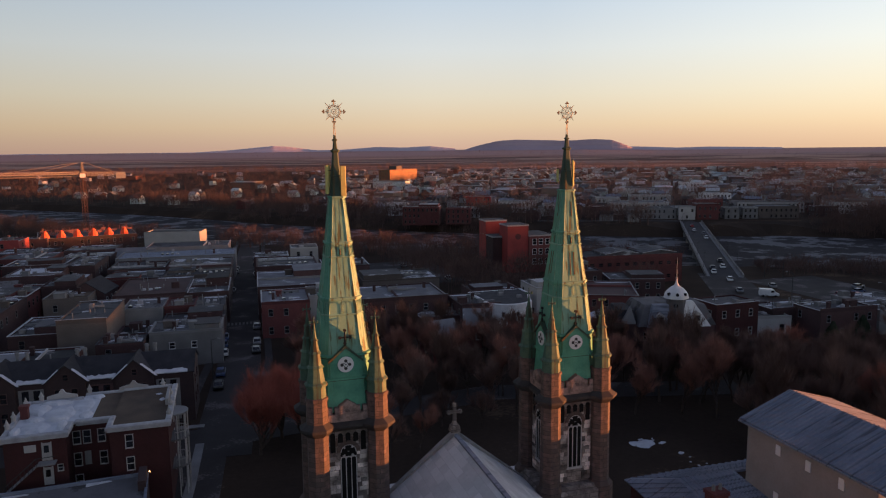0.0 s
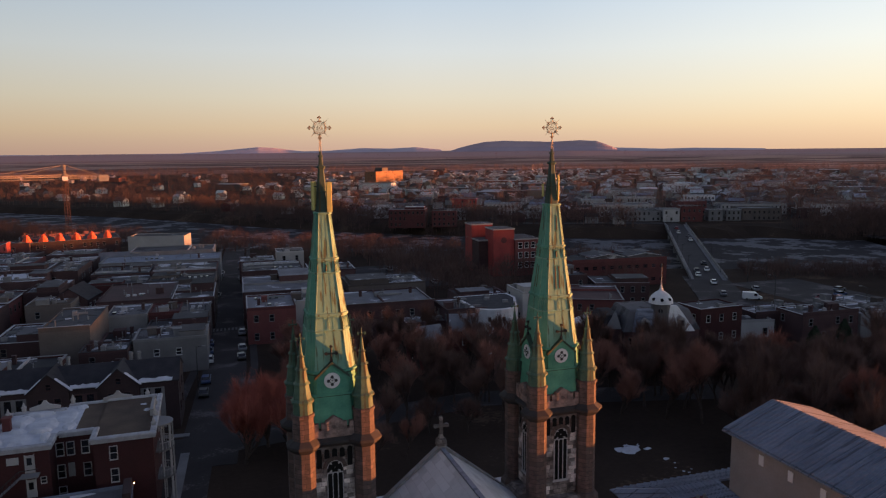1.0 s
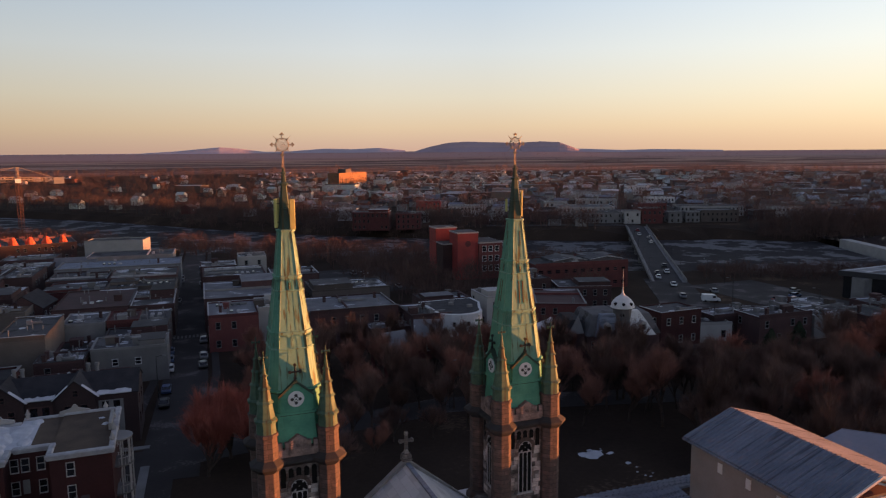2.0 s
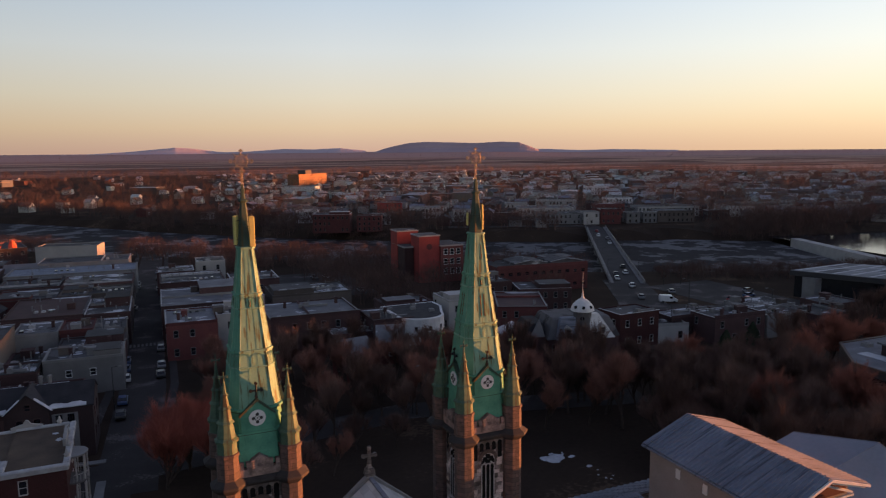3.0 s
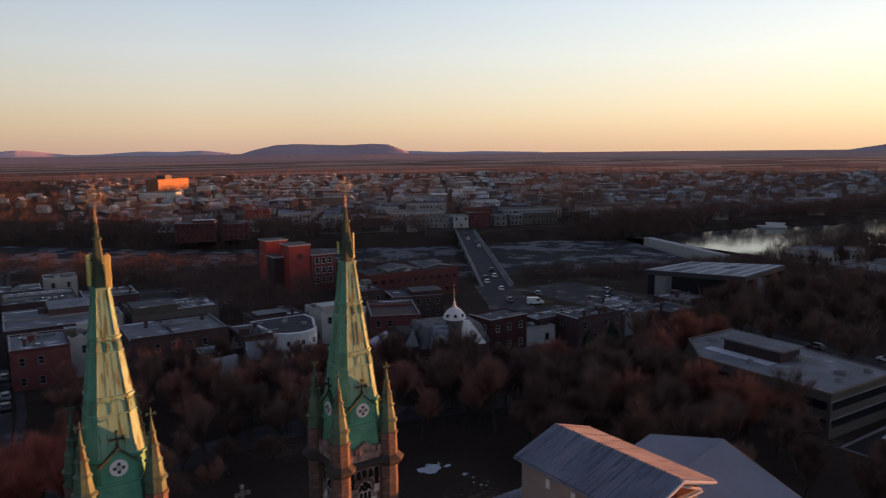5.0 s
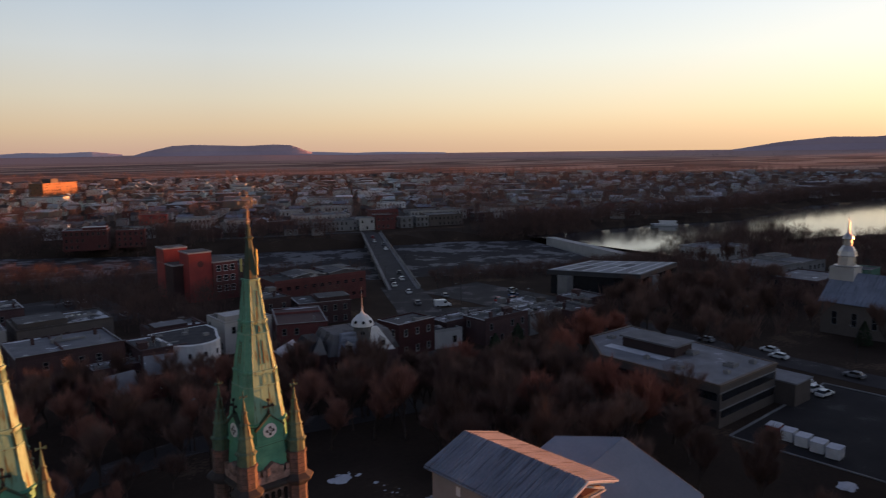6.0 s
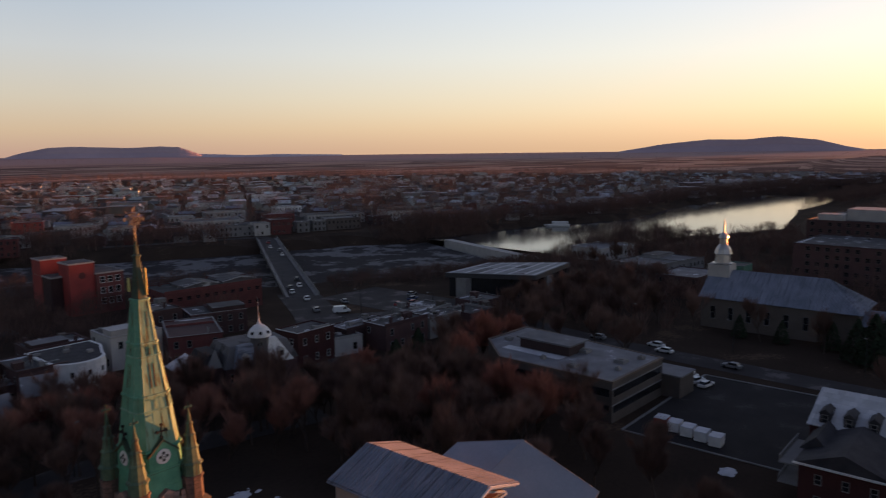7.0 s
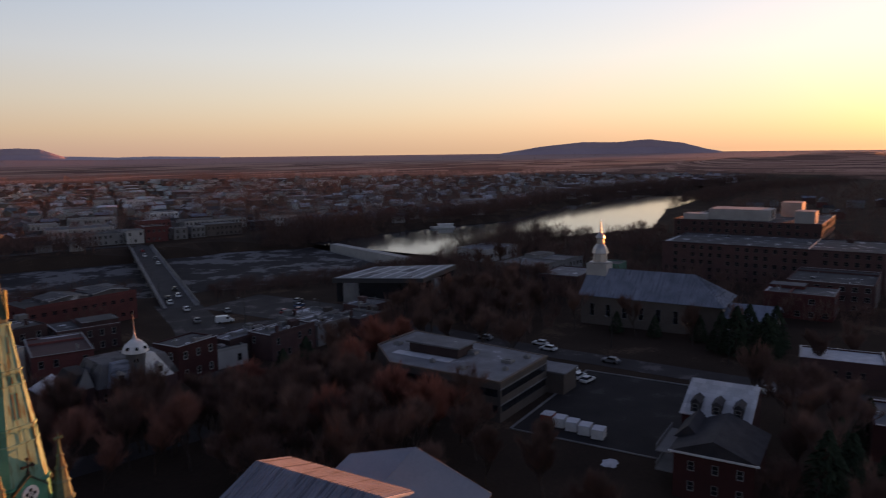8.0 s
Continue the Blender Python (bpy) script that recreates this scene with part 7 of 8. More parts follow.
# pavements along the main street
ribbon("pavement", [(-22.0, 64), (-22.8, 50), (-24.4, 30)], 1.3, 0.16, CONCRETE, "pale concrete pavement beside the lane", category="pavement")
ribbon("pavement", [(-21.5, 71.6), (-36, 73.0), (-70, 75.5)], 1.3, 0.16, CONCRETE, "pale concrete pavement before the terrace", category="pavement")
for off in (-6.2, 6.2):
    ribbon("pavement", [(-19.0 + off, 75), (-15.0 + off, 108), (-9.0 + off, 245), (-4 + off, 330)], 1.6, 0.15, ASPHALT, "dark worn pavement", category="pavement")


# worn white crossing lines on the main street
for k in range(9):
    g = Geo()
    g.box(-0.25, -1.4, 0.061, 0.25, 1.4, 0.075)
    tagged(part("crossing_stripe", g, mat("worn_road_paint", (0.16, 0.155, 0.155), (0.09, 0.085, 0.085), 0.8, 1.2, 8) if k == 0 else bpy.data.materials["worn_road_paint"], None, "", pose(-16.9 + k * 0.95, 143.8, 0.0, 0, 0, -2.5)), "worn white crossing stripe on the asphalt", "road marking", "crossing stripes")


def bridge():
    b = thing("bridge", "grey concrete road bridge over the river", "bridge")
    A, B = Vector((148.0, 157.5, 0)), Vector((250.0, 318.0, 0))
    d = (B - A).normalized()
    s = Vector((-d.y, d.x, 0))
    hw = 6.2
    up = Vector((0, 0, 1))
    g = Geo()
    q = [A + s * hw, A - s * hw, B - s * hw, B + s * hw]
    g.loft([[p - up * 1.2 for p in q], [p + up * 0.08 for p in q]][::-1])
    part("deck", g, mat("worn_asphalt", (0.07, 0.066, 0.067), (0.05, 0.047, 0.048), 0.92, 0.2, 4, spec=0.08), b, "worn asphalt deck")
    for sg in (-1, 1):
        g = Geo()
        c = [A + s * sg * (hw - 1.5), A + s * sg * hw, B + s * sg * hw, B + s * sg * (hw - 1.5)]
        g.loft([[p + up * 0.09 for p in c], [p + up * 0.28 for p in c]])
        part("footway", g, CONCRETE, b)
        g = Geo()
        c = [A + s * sg * (hw - 0.25), A + s * sg * (hw + 0.05), B + s * sg * (hw + 0.05), B + s * sg * (hw - 0.25)]
        g.loft([[p + up * 0.29 for p in c], [p + up * 1.25 for p in c]])
        part("parapet", g, CONCRETE, b, "grey concrete parapet")
        g = Geo()
        g.cyl(A + s * sg * (hw - 0.1) + up * 1.55, B + s * sg * (hw - 0.1) + up * 1.55, 0.06, 0.06, 6)
        for i in range(46):
            p = A.lerp(B, (i + 0.5) / 46) + s * sg * (hw - 0.1)
            g.cyl(p + up * 1.2, p + up * 1.55, 0.04, 0.04, 5)
        part("railing", g, IRON, b)
    for i in range(1, 7):
        c = A.lerp(B, i / 7)
        g = Geo()
        q = [c + s * 5.4 + d * 0.9, c + s * 5.4 - d * 0.9, c - s * 5.4 - d * 0.9, c - s * 5.4 + d * 0.9]
        g.loft([[p - up * 9 for p in q], [p - up * 1.2 for p in q]])
        part("pier", g, CONCRETE, b)
    for i in range(6):
        c = A.lerp(B, (i + 0.5) / 6)
        for sg in (-1, 1):
            p = c + s * sg * (hw - 0.5)
            g = Geo()
            g.cyl(p + up * 0.2, p + up * 6.5, 0.07, 0.05, 6)
            g.cyl(p + up * 6.4, p + up * 6.7 - s * sg * 1.5, 0.04, 0.04, 5)
            part("lamp_post", g, IRON, b)


bridge()
g = Geo()
P = [Vector((286, 146, 0)), Vector((291, 144, 0)), Vector((325, 232, 0)), Vector((320, 234, 0))]
g.loft([[(p.x, p.y, -9) for p in P], [(p.x, p.y, -1.9) for p in P]])
dam = tagged(part("dam", g, RENDER_PALE), "pale concrete weir across the river", "dam", kind="structure")

# ---- tower crane and building site ----
def crane():
    b = thing("tower_crane", "tall lattice tower crane lit orange by the sunset", "crane", pose(-95.5, 424, 0, 0, 0, 14))
    YEL = mat("crane_paint", (0.36, 0.29, 0.22), (0.26, 0.20, 0.15), 0.6, 1, 6, 0.0)
    RED = mat("crane_mast_paint", (0.12, 0.055, 0.04), (0.08, 0.04, 0.03), 0.6, 1, 6, 0.0)

    def lattice(p, q, w, n):
        g = Geo()
        p, q = Vector(p), Vector(q)
        d = (q - p).normalized()
        u = d.orthogonal().normalized()
        v = d.cross(u)
        cs = [(u * a + v * c) * w / 2 for a, c in ((1, 1), (1, -1), (-1, -1), (-1, 1))]
        for c in cs:
            g.cyl(p + c, q + c, 0.2, 0.2, 4)
        for i in range(n):
            a, e = p.lerp(q, i / n), p.lerp(q, (i + 1) / n)
            for k in range(4):
                g.cyl(a + cs[k], e + cs[(k + 1) % 4], 0.12, 0.12, 3)
        return g
    part("mast", lattice((0, 0, 0), (0, 0, 33), 2.0, 16), RED, b, "dark red lattice mast")
    part("jib", lattice((2, 0, 32.5), (-62, 0, 32.5), 1.9, 34), YEL, b)
    part("counter_jib", lattice((0, 0, 32.5), (22, 0, 32.0), 1.5, 10), YEL, b)
    part("tower_head", lattice((0, 0, 33), (0, 0, 39.5), 0.9, 4), YEL, b)
    for q in ((-45, 33.2), (-25, 33.2), (20, 32.6)):
        g = Geo()
        g.cyl((0, 0, 39.5), (q[0], 0, q[1]), 0.12, 0.12, 4)
        part("tie_cable", g, YEL, b)
    g = Geo()
    g.box(18, -1.2, 29.5, 23.5, 1.2, 33.2)
    part("counterweight", g, CONCRETE, b, "pale concrete counterweight")
    g = Geo()
    g.box(-1.5, -1.9, 30.5, 1.5, -1.0, 32.8)
    part("cab", g, WHITE, b)


crane()
site = flat_building(-78, 318, 40, 30, 8.0, 12, BRICK_SOOT, ROOF_TAR, "unfinished block draped with orange tarpaulins", 55, faces="s", units=0, name="building_site")
TARP = mat("orange_tarpaulin", (0.75, 0.13, 0.05), (0.55, 0.07, 0.03), 0.7, 0.6, 5, 0.3)
for i in range(6):
    g = Geo()
    x = -17 + i * 6.4
    rt = random.Random(600 + i)
    g.loft([[(px * rt.uniform(0.85, 1.15) + x * 0.0, py, pz) for px, py, pz in ngon(0, -12, z, r, 9)] for z, r in ((7.7, 2.0), (8.9, 1.8), (9.9, 1.1), (10.6, 0.9), (11.2, 0.2))])
    for k in range(len(g.v)):
        g.v[k] = (g.v[k][0] + x, g.v[k][1], g.v[k][2])
    part("tarpaulin", g, TARP, site, "orange tarpaulin tent")
rnd = random.Random(12)
g = Geo()
for i in range(60):
    x, y = rnd.uniform(-19, 19), rnd.uniform(-6, 14)
    g.cyl((x, y, 7.7), (x, y, 7.7 + rnd.uniform(1, 3)), 0.12, 0.12, 4)
    if i % 2:
        g.box(x - 1, y - 0.2, 8.6, x + 1, y + 0.2, 9.2)
parts("formwork", g, mat("formwork", (0.35, 0.12, 0.08), (0.2, 0.1, 0.1), 0.8, 1, 5), site)


# ---- trees ----
def tree_meshes(seed, h=14.0, twigs=1500, broad=1.0, trunk=0.24, stems=5, shoots=None, levels=4, fine=1.0):
    """Ascending limbs from a short trunk, forking into ever finer upright branches with brushes of twigs."""
    rnd = random.Random(seed)
    wood, tw = Geo(), Geo()
    ends = []

    def grow(p, d, L, r, depth):
        k = 3 if depth < 2 else 2
        q = p
        for i in range(k):
            d2 = (d + Vector((rnd.gauss(0, 0.09), rnd.gauss(0, 0.09), 0.07))).normalized()
            q2 = q + d2 * L / k
            wood.cyl(q, q2, r * (1 - 0.3 * i / k), r * (1 - 0.3 * (i + 1) / k), 7 if depth == 0 else (5 if depth == 1 else 3))
            if depth > 1:
                ends.append((q2, d2, depth))
            q, d = q2, d2
        if depth >= levels:
            return
        n = rnd.randint(stems - 1, stems + 1) if depth == 0 else rnd.randint(2, 3)
        for i in range(n):
            a = rnd.uniform(0, 2 * math.pi)
            tilt = rnd.uniform(0.16, 0.62) * broad
            side = d.orthogonal().normalized()
            side.rotate(Matrix.Rotation(a, 3, d))
            d3 = (d * math.cos(tilt) + side * math.sin(tilt) + Vector((0, 0, 0.16))).normalized()
            start = p.lerp(q, rnd.uniform(0.55, 1.0)) if depth == 0 else p.lerp(q, rnd.uniform(0.45, 1.0))
            grow(start, d3, (max(L, h * 0.30) if depth == 0 else L) * rnd.uniform(0.66, 0.92), r * 0.55, depth + 1)
    grow(Vector((0, 0, 0)), Vector((0, 0, 1)), h * trunk, h * 0.022, 0)
    per = max(2, twigs // max(1, len(ends)))
    for p, d, depth in ends:
        for _ in range(per):
            dd = (d * 0.9 + Vector((rnd.gauss(0, 0.34), rnd.gauss(0, 0.34), rnd.gauss(0.5, 0.25)))).normalized()
            ln = rnd.uniform(0.9, 2.7) * fine
            s = dd.orthogonal().normalized()
            s.rotate(Matrix.Rotation(rnd.uniform(0, 6.28), 3, dd))
            o = p + d * rnd.uniform(-0.9, 0.2)
            w = rnd.uniform(0.013, 0.027)
            tw.face([o - s * w, o + s * w, o + dd * ln])
            m = o + dd * ln * rnd.uniform(0.3, 0.6)
            d4 = (dd + s * rnd.choice((-0.55, 0.55))).normalized()
            tw.face([m - dd * w * 0.8, m + dd * w * 0.8, m + d4 * ln * 0.55])
    return wood.mesh("trunk", BARK), tw.mesh("crown", shoots or TWIG)


TREES = [tree_meshes(50 + i, (16, 14, 18, 15, 15, 14)[i], twigs=6500, broad=(0.9, 1.15, 0.75, 1.0, 1.25, 0.85)[i], trunk=(0.24, 0.3, 0.2, 0.28, 0.24, 0.32)[i], levels=5, fine=1.15) for i in range(6)]


TREES_RED = []
for wood_, crown_ in TREES:
    me = crown_.copy()
    me.materials[0] = TWIG_RED
    TREES_RED.append(me)


def tree(x, y, k, s=1.0, rot=0.0, label="bare reddish-brown deciduous tree", z=0.0):
    t = thing("tree", label, "tree", Matrix.Translation((x, y, z)) @ pose(0, 0, 0, 0, 0, rot) @ Matrix.Scale(s, 4), "bare town trees")
    part("trunk", TREES[k][0], None, t)
    part("crown", TREES_RED[k] if x < 62 and k % 2 else TREES[k][1], None, t)


rnd = random.Random(21)
SPOTS = []
# the park in front of the cathedral
tries = 0
while len(SPOTS) < 136 and tries < 9000:
    tries += 1
    x, y = rnd.uniform(-6, 132), rnd.uniform(14, 112)
    if y > 60 + 50 * (1 - max(0, x - 20) / 90) and x > 30:
        continue
    if 100 < x < 146 and y < 58 or x > 98 and y < 14:
        continue
    if x < 58 and y < 51:
        continue
    if abs(x - 71) < 10 and 71 < y < 88 or abs(x - 12) < 8 and abs(y - 78) < 6:
        continue
    if x < 50 and y > 108 or (36 < x < 50 and 34 < y < 46):
        continue
    if any((x - a) ** 2 + (y - b) ** 2 < 19 for a, b, *_ in SPOTS):
        continue
    low = abs(y - (62 - 0.344 * (x + 8))) < 9
    SPOTS.append((x, y, rnd.randrange(6), rnd.uniform(0.5, 0.6) if low else rnd.uniform(0.62, 0.92)))
for x, y in ((150, 58), (153, 72), (146, 66), (160, 62), (175, 60), (183, 68), (178, 48), (188, 52), (165, 78), (196, 64), (186, 38), (182, -8), (184, 8), (186, -18), (183, 26), (92, -40), (100, -45), (106, -41), (122, -40), (132, -36), (136, -30), (118, -46), (128, -44), (140, -40), (150, -66), (88, -50), (98, -56),
             (214, 62), (226, 70), (236, 60), (250, 92), (262, 100), (276, 96), (166, -40), (176, -46), (72, -20), (80, -8), (88, 8), (84, 20), (92, 30), (78, 32), (70, 6), (74, 18), (82, 28), (90, 20), (96, 40), (86, 44), (60, 36), (76, 40), (94, 12), (68, 34), (80, 2), (90, -4), (56, 58), (61, 62), (66, 66), (72, 64), (78, 66), (84, 70), (92, 76), (100, 82), (88, 84), (64, 56), (74, 57), (82, 60), (50, 66), (46, 72), (108, 78), (116, 76), (124, 74), (132, 72), (140, 70), (112, 68), (122, 64), (132, 60), (143, 56), (148, 48), (146, 38), (144, 28), (170, 70), (174, 78), (180, 58), (168, 52), (192, 74), (200, 72), (208, 78), (190, 44), (176, 40)):
    SPOTS.append((x, y, rnd.randrange(6), rnd.uniform(0.6, 0.85)))
SPOTS = [q for q in SPOTS if min((q[0] - a) ** 2 + (q[1] - c) ** 2 for a, c in ((88.5, 18), (93, 29), (107, 49), (121.5, 55.5), (88, 64), (80, 56), (137, 58), (40, 88))) > 22 and not (q[0] > 88 and q[1] > 64 and q[0] < 162)]
# low growth only between the domed house and the junction
SPOTS = [(x, y, k, s * 0.74 if 70 < x < 107 and 55 < y < 90 else s * 0.8 if x < 50 else s) for x, y, k, s in SPOTS if not (72 < x < 107 and 65 < y < 90)]
for x, y, k, s in SPOTS:
    tree(x, y, k, s, rnd.uniform(0, 360))


# broad upright willow at the street corner, low sunlight put into its shoot colour
WILLOW = tree_meshes(91, 13.0, twigs=12000, broad=1.2, trunk=0.10, stems=9, shoots=SHOOT, levels=5, fine=0.95)
WILLOW_DULL = tree_meshes(92, 13.0, twigs=11000, broad=1.2, trunk=0.16, stems=7, levels=5, fine=0.95, shoots=mat("dull_red_willow_shoots", (0.40, 0.16, 0.115), (0.25, 0.10, 0.078), 0.95, 0.2, 2, 0.0, spec=0.1))
for x, y, s, r in ((-13.2, 57.0, 0.98, 20), (-9.6, 62.5, 1.06, 140), (-6.4, 56.5, 0.95, 80), (-4.5, 65.0, 0.98, 260), (88.5, 18, 1.12, 50), (93, 29, 1.0, 170), (107, 49, 1.0, 300), (121.5, 55.5, 1.08, 80), (79, 33, 0.95, 200), (88, 62, 0.82, 210), (80, 56, 0.78, 10), (137, 58, 0.8, 120), (40, 88, 0.72, 70)):
    t = thing("willow", "broad bare willow with upright reddish shoots", "tree", Matrix.Translation((x, y, 0)) @ pose(0, 0, 0, 0, 0, r) @ Matrix.Scale(s, 4), "broad willows")
    wl_ = WILLOW if x < 0 else WILLOW_DULL
    part("trunk", wl_[0], None, t)
    part("crown", wl_[1], None, t)


def conifer_mesh(seed, h=11):
    rnd = random.Random(seed)
    g, w = Geo(), Geo()
    w.cyl((0, 0, 0), (0, 0, h * 0.95), 0.22, 0.03, 6)
    for i in range(900):
        z = h * (0.08 + 0.9 * rnd.random() ** 1.3)
        r = (1 - (z / h) ** 1.7) * h * 0.30 * rnd.uniform(0.55, 1.1)
        a = rnd.uniform(0, 6.283)
        c = Vector((r * math.cos(a), r * math.sin(a), z))
        o = Vector((math.cos(a), math.sin(a), -0.5)).normalized() * rnd.uniform(0.4, 0.8)
        s = Vector((-math.sin(a), math.cos(a), 0)) * rnd.uniform(0.15, 0.35)
        g.face([c - s, c + s, c + o])
        g.face([c - o * 0.5, c + s + Vector((0, 0, 0.3)), c + o * 0.7])
    return w.mesh("trunk", BARK), g.mesh("crown", NEEDLE)


CON = conifer_mesh(3)
for x, y, s in ((185, 14, 0.6), (185, 3, 0.6), (186, -9, 0.7), (183, -22, 1.15), (187, -28, 1.1), (181, -28, 0.9), (112, -46, 0.9), (96, 60, 1.0), (110, 66, 0.9), (128, -50, 0.8), (64, 84, 1.0), (94, -45, 1.25), (99, -48, 1.1), (90, -52, 1.2), (176, -20, 1.2), (178, -16, 1.0), (176, -27, 1.1)):
    t = thing("conifer", "dark green conical evergreen tree", "tree", Matrix.Translation((x, y, 0)) @ Matrix.Scale(s, 4), "evergreens")
    part("trunk", CON[0], None, t)
    part("crown", CON[1], None, t)


# ---- far bank: houses and woods ----
def river_y(x):
    for (ax, ay, _), (bx, by, _) in zip(RIVER, RIVER[1:]):
        if bx <= x <= ax:
            return ay + (by - ay) * (ax - x) / (ax - bx)
    return 1e9


def far_side(x, y):
    return y > river_y(x) and river_at(x, y) > 16


HOUSE_WALLS = [RENDER_PALE, RENDER_GREY, BRICK_RED, BRICK_DARK, RENDER_GREY, BRICK_TAN]
rnd = random.Random(31)
KIT = []
for i in range(10):
    w, d, h, rise = rnd.uniform(7, 13), rnd.uniform(6.5, 9), rnd.uniform(3.8, 6.2), rnd.choice((0.3, 1.6, 2.4, 3.0))
    h_ = gabled_house(0, 0, w, d, h, rise, 0, HOUSE_WALLS[i % 6], (ROOF_PALE, SHINGLE, ROOF_GREY, ROOF_TAR, ROOF_METAL)[i % 5], "two-storey town house across the river", 500 + i, group="houses across the river", faces="s", gap=4.6)
    KIT.append(h_)
PLACED = []
tries = 0
cells = set()
while len(PLACED) < 1750 and tries < 80000:
    tries += 1
    r = 300 + 1080 * rnd.random() ** 1.02
    a = radians(rnd.uniform(6, 122))
    x, y = r * math.cos(a), r * math.sin(a)
    # streets of the far town run parallel to the bridge road
    u, v = x * 0.55 + y * 0.835, x * 0.835 - y * 0.55
    u, v = round(u / 15) * 15 + rnd.uniform(-3, 3), round(v / 20) * 20 + rnd.uniform(-5, 5)
    x, y = u * 0.55 + v * 0.835, u * 0.835 - v * 0.55
    c = (round(u / 15), round(v / 20))
    if c in cells or not far_side(x, y) or river_at(x, y) < 30 or (225 < x < 350 and y < 346) or (x < 0.1 * y and rnd.random() < 0.86) or (x < 0.34 * y and rnd.random() < 0.55) or (x > 1.0 * y and rnd.random() < 0.4):
        continue
    if min((x - fx) ** 2 + (y - fy) ** 2 for fx, fy, *_ in FAR + [(207, 885, 0), (190, 865, 0), (225, 900, 0), (100, 377, 0), (122, 372, 0), (99, 436, 0), (165, 455, 0)]) < 400:
        continue
    cells.add(c)
    PLACED.append((math.hypot(x + 17, y + 49), x, y))
PLACED.sort()
near_houses, far_houses = PLACED[:170], PLACED[170:]
for i, (_, x, y) in enumerate(near_houses):
    m = pose(x, y, 0, 0, 0, -33.4 + rnd.choice((0, 90)))
    src = KIT[rnd.randrange(10)]
    if i < 10:
        KIT[i].matrix_basis = m
    else:
        copy_thing(src, m)
walls, roofs = Geo(), Geo()
for _, x, y in far_houses:
    w, d, h, rise = rnd.uniform(6, 12), rnd.uniform(5.5, 8.5), rnd.uniform(3, 5.6), rnd.choice((0.25, 1.5, 2.4, 2.8))
    if rnd.random() < 0.06:
        w, d, h, rise = rnd.uniform(20, 40), rnd.uniform(14, 20), rnd.uniform(5, 9), 0.3
    a = radians(-33.4 + rnd.choice((0, 90)))
    ca, sa = math.cos(a), math.sin(a)
    zb = ground_z(x, y)
    W = lambda px, py, z: (x + px * ca - py * sa, y + px * sa + py * ca, zb + z)
    walls.loft([[W(xx, yy, z) for yy, z in ((-d / 2, -0.6), (d / 2, -0.6), (d / 2, h), (0, h + rise - 0.05), (-d / 2, h))] for xx in (-w / 2, w / 2)])
    k = rise / (d / 2)
    roofs.loft([[W(xx, yy, z) for yy, z in ((-d / 2 - 0.4, h - 0.4 * k), (0, h + rise), (d / 2 + 0.4, h - 0.4 * k), (d / 2 + 0.4, h - 0.4 * k + 0.25), (0, h + rise + 0.25), (-d / 2 - 0.4, h - 0.4 * k + 0.25))] for xx in (-w / 2 - 0.4, w / 2 + 0.4)])
hs = tagged(part("far_houses", walls, island_mat("far_house_walls", [(0.72, 0.71, 0.70), (0.36, 0.33, 0.31), (0.22, 0.09, 0.07), (0.46, 0.45, 0.44), (0.14, 0.10, 0.095), (0.78, 0.78, 0.78), (0.26, 0.2, 0.17), (0.60, 0.59, 0.58), (0.12, 0.095, 0.09)])), "hundreds of small town houses far off", "houses", kind="stuff")
part("far_roofs", roofs, island_mat("far_house_roofs", [(0.40, 0.41, 0.44), (0.10, 0.097, 0.105), (0.62, 0.63, 0.67), (0.24, 0.24, 0.255), (0.06, 0.056, 0.06), (0.15, 0.145, 0.155), (0.46, 0.47, 0.5)]), hs)


def woods(name, label, spots, seed, per, mats, hmin=7, hmax=14, wide=1.0, fine=1.0):
    """Many bare crowns as loose twigs and stems in one mesh."""
    rnd = random.Random(seed)
    g = Geo()
    for x, y in spots:
        zb = ground_z(x, y)
        h = rnd.uniform(hmin, hmax)
        r = h * rnd.uniform(0.26, 0.42) * wide
        g.face([(x - 0.16, y, zb - 0.5), (x + 0.16, y, zb - 0.5), (x, y, zb + h * 0.8)])
        for _ in range(per):
            a, e = rnd.uniform(0, 6.283), rnd.random()
            zz = h * (0.28 + 0.72 * rnd.random())
            rr = r * math.sqrt(max(0.03, 1 - ((zz / h - 0.58) / 0.46) ** 2)) * math.sqrt(rnd.random())
            c = Vector((x + rr * math.cos(a), y + rr * math.sin(a), zb + zz))
            d = Vector((math.cos(a) * 0.3 + rnd.gauss(0, 0.22), math.sin(a) * 0.3 + rnd.gauss(0, 0.22), rnd.uniform(0.7, 1.2))).normalized() * rnd.uniform(1.6, 3.6) * (0.4 + 0.6 * fine)
            s = d.orthogonal().normalized()
            s.rotate(Matrix.Rotation(rnd.uniform(0, 6.28), 3, d.normalized()))
            s *= rnd.uniform(0.06, 0.13) * fine
            g.face([c - s, c + s, c + d])
    return tagged(part(name, g, mats), label, "trees", kind="stuff")


rnd = random.Random(41)
spots = []
tries = 0
while len(spots) < 10500 and tries < 90000:
    tries += 1
    r = 300 + 1350 * rnd.random()
    a = radians(rnd.uniform(2, 125))
    x, y = r * math.cos(a), r * math.sin(a)
    if far_side(x, y) and not (80 < x < 140 and y < 450) and not (225 < x < 340 and y < 350):
        spots.append((x, y))
        if x > 0.9 * y and x < 1100:
            spots.append((x + rnd.uniform(-9, 9), y + rnd.uniform(6, 16)))
west = [q for q in spots if q[0] < 0.13 * q[1] or math.hypot(q[0] - 200, q[1] - 870) < 90]
woods("far_trees", "bare reddish trees lit by the low sun across the river", west, 15, 40, TWIG_FAR, 7, 14, 1.1, 0.8)
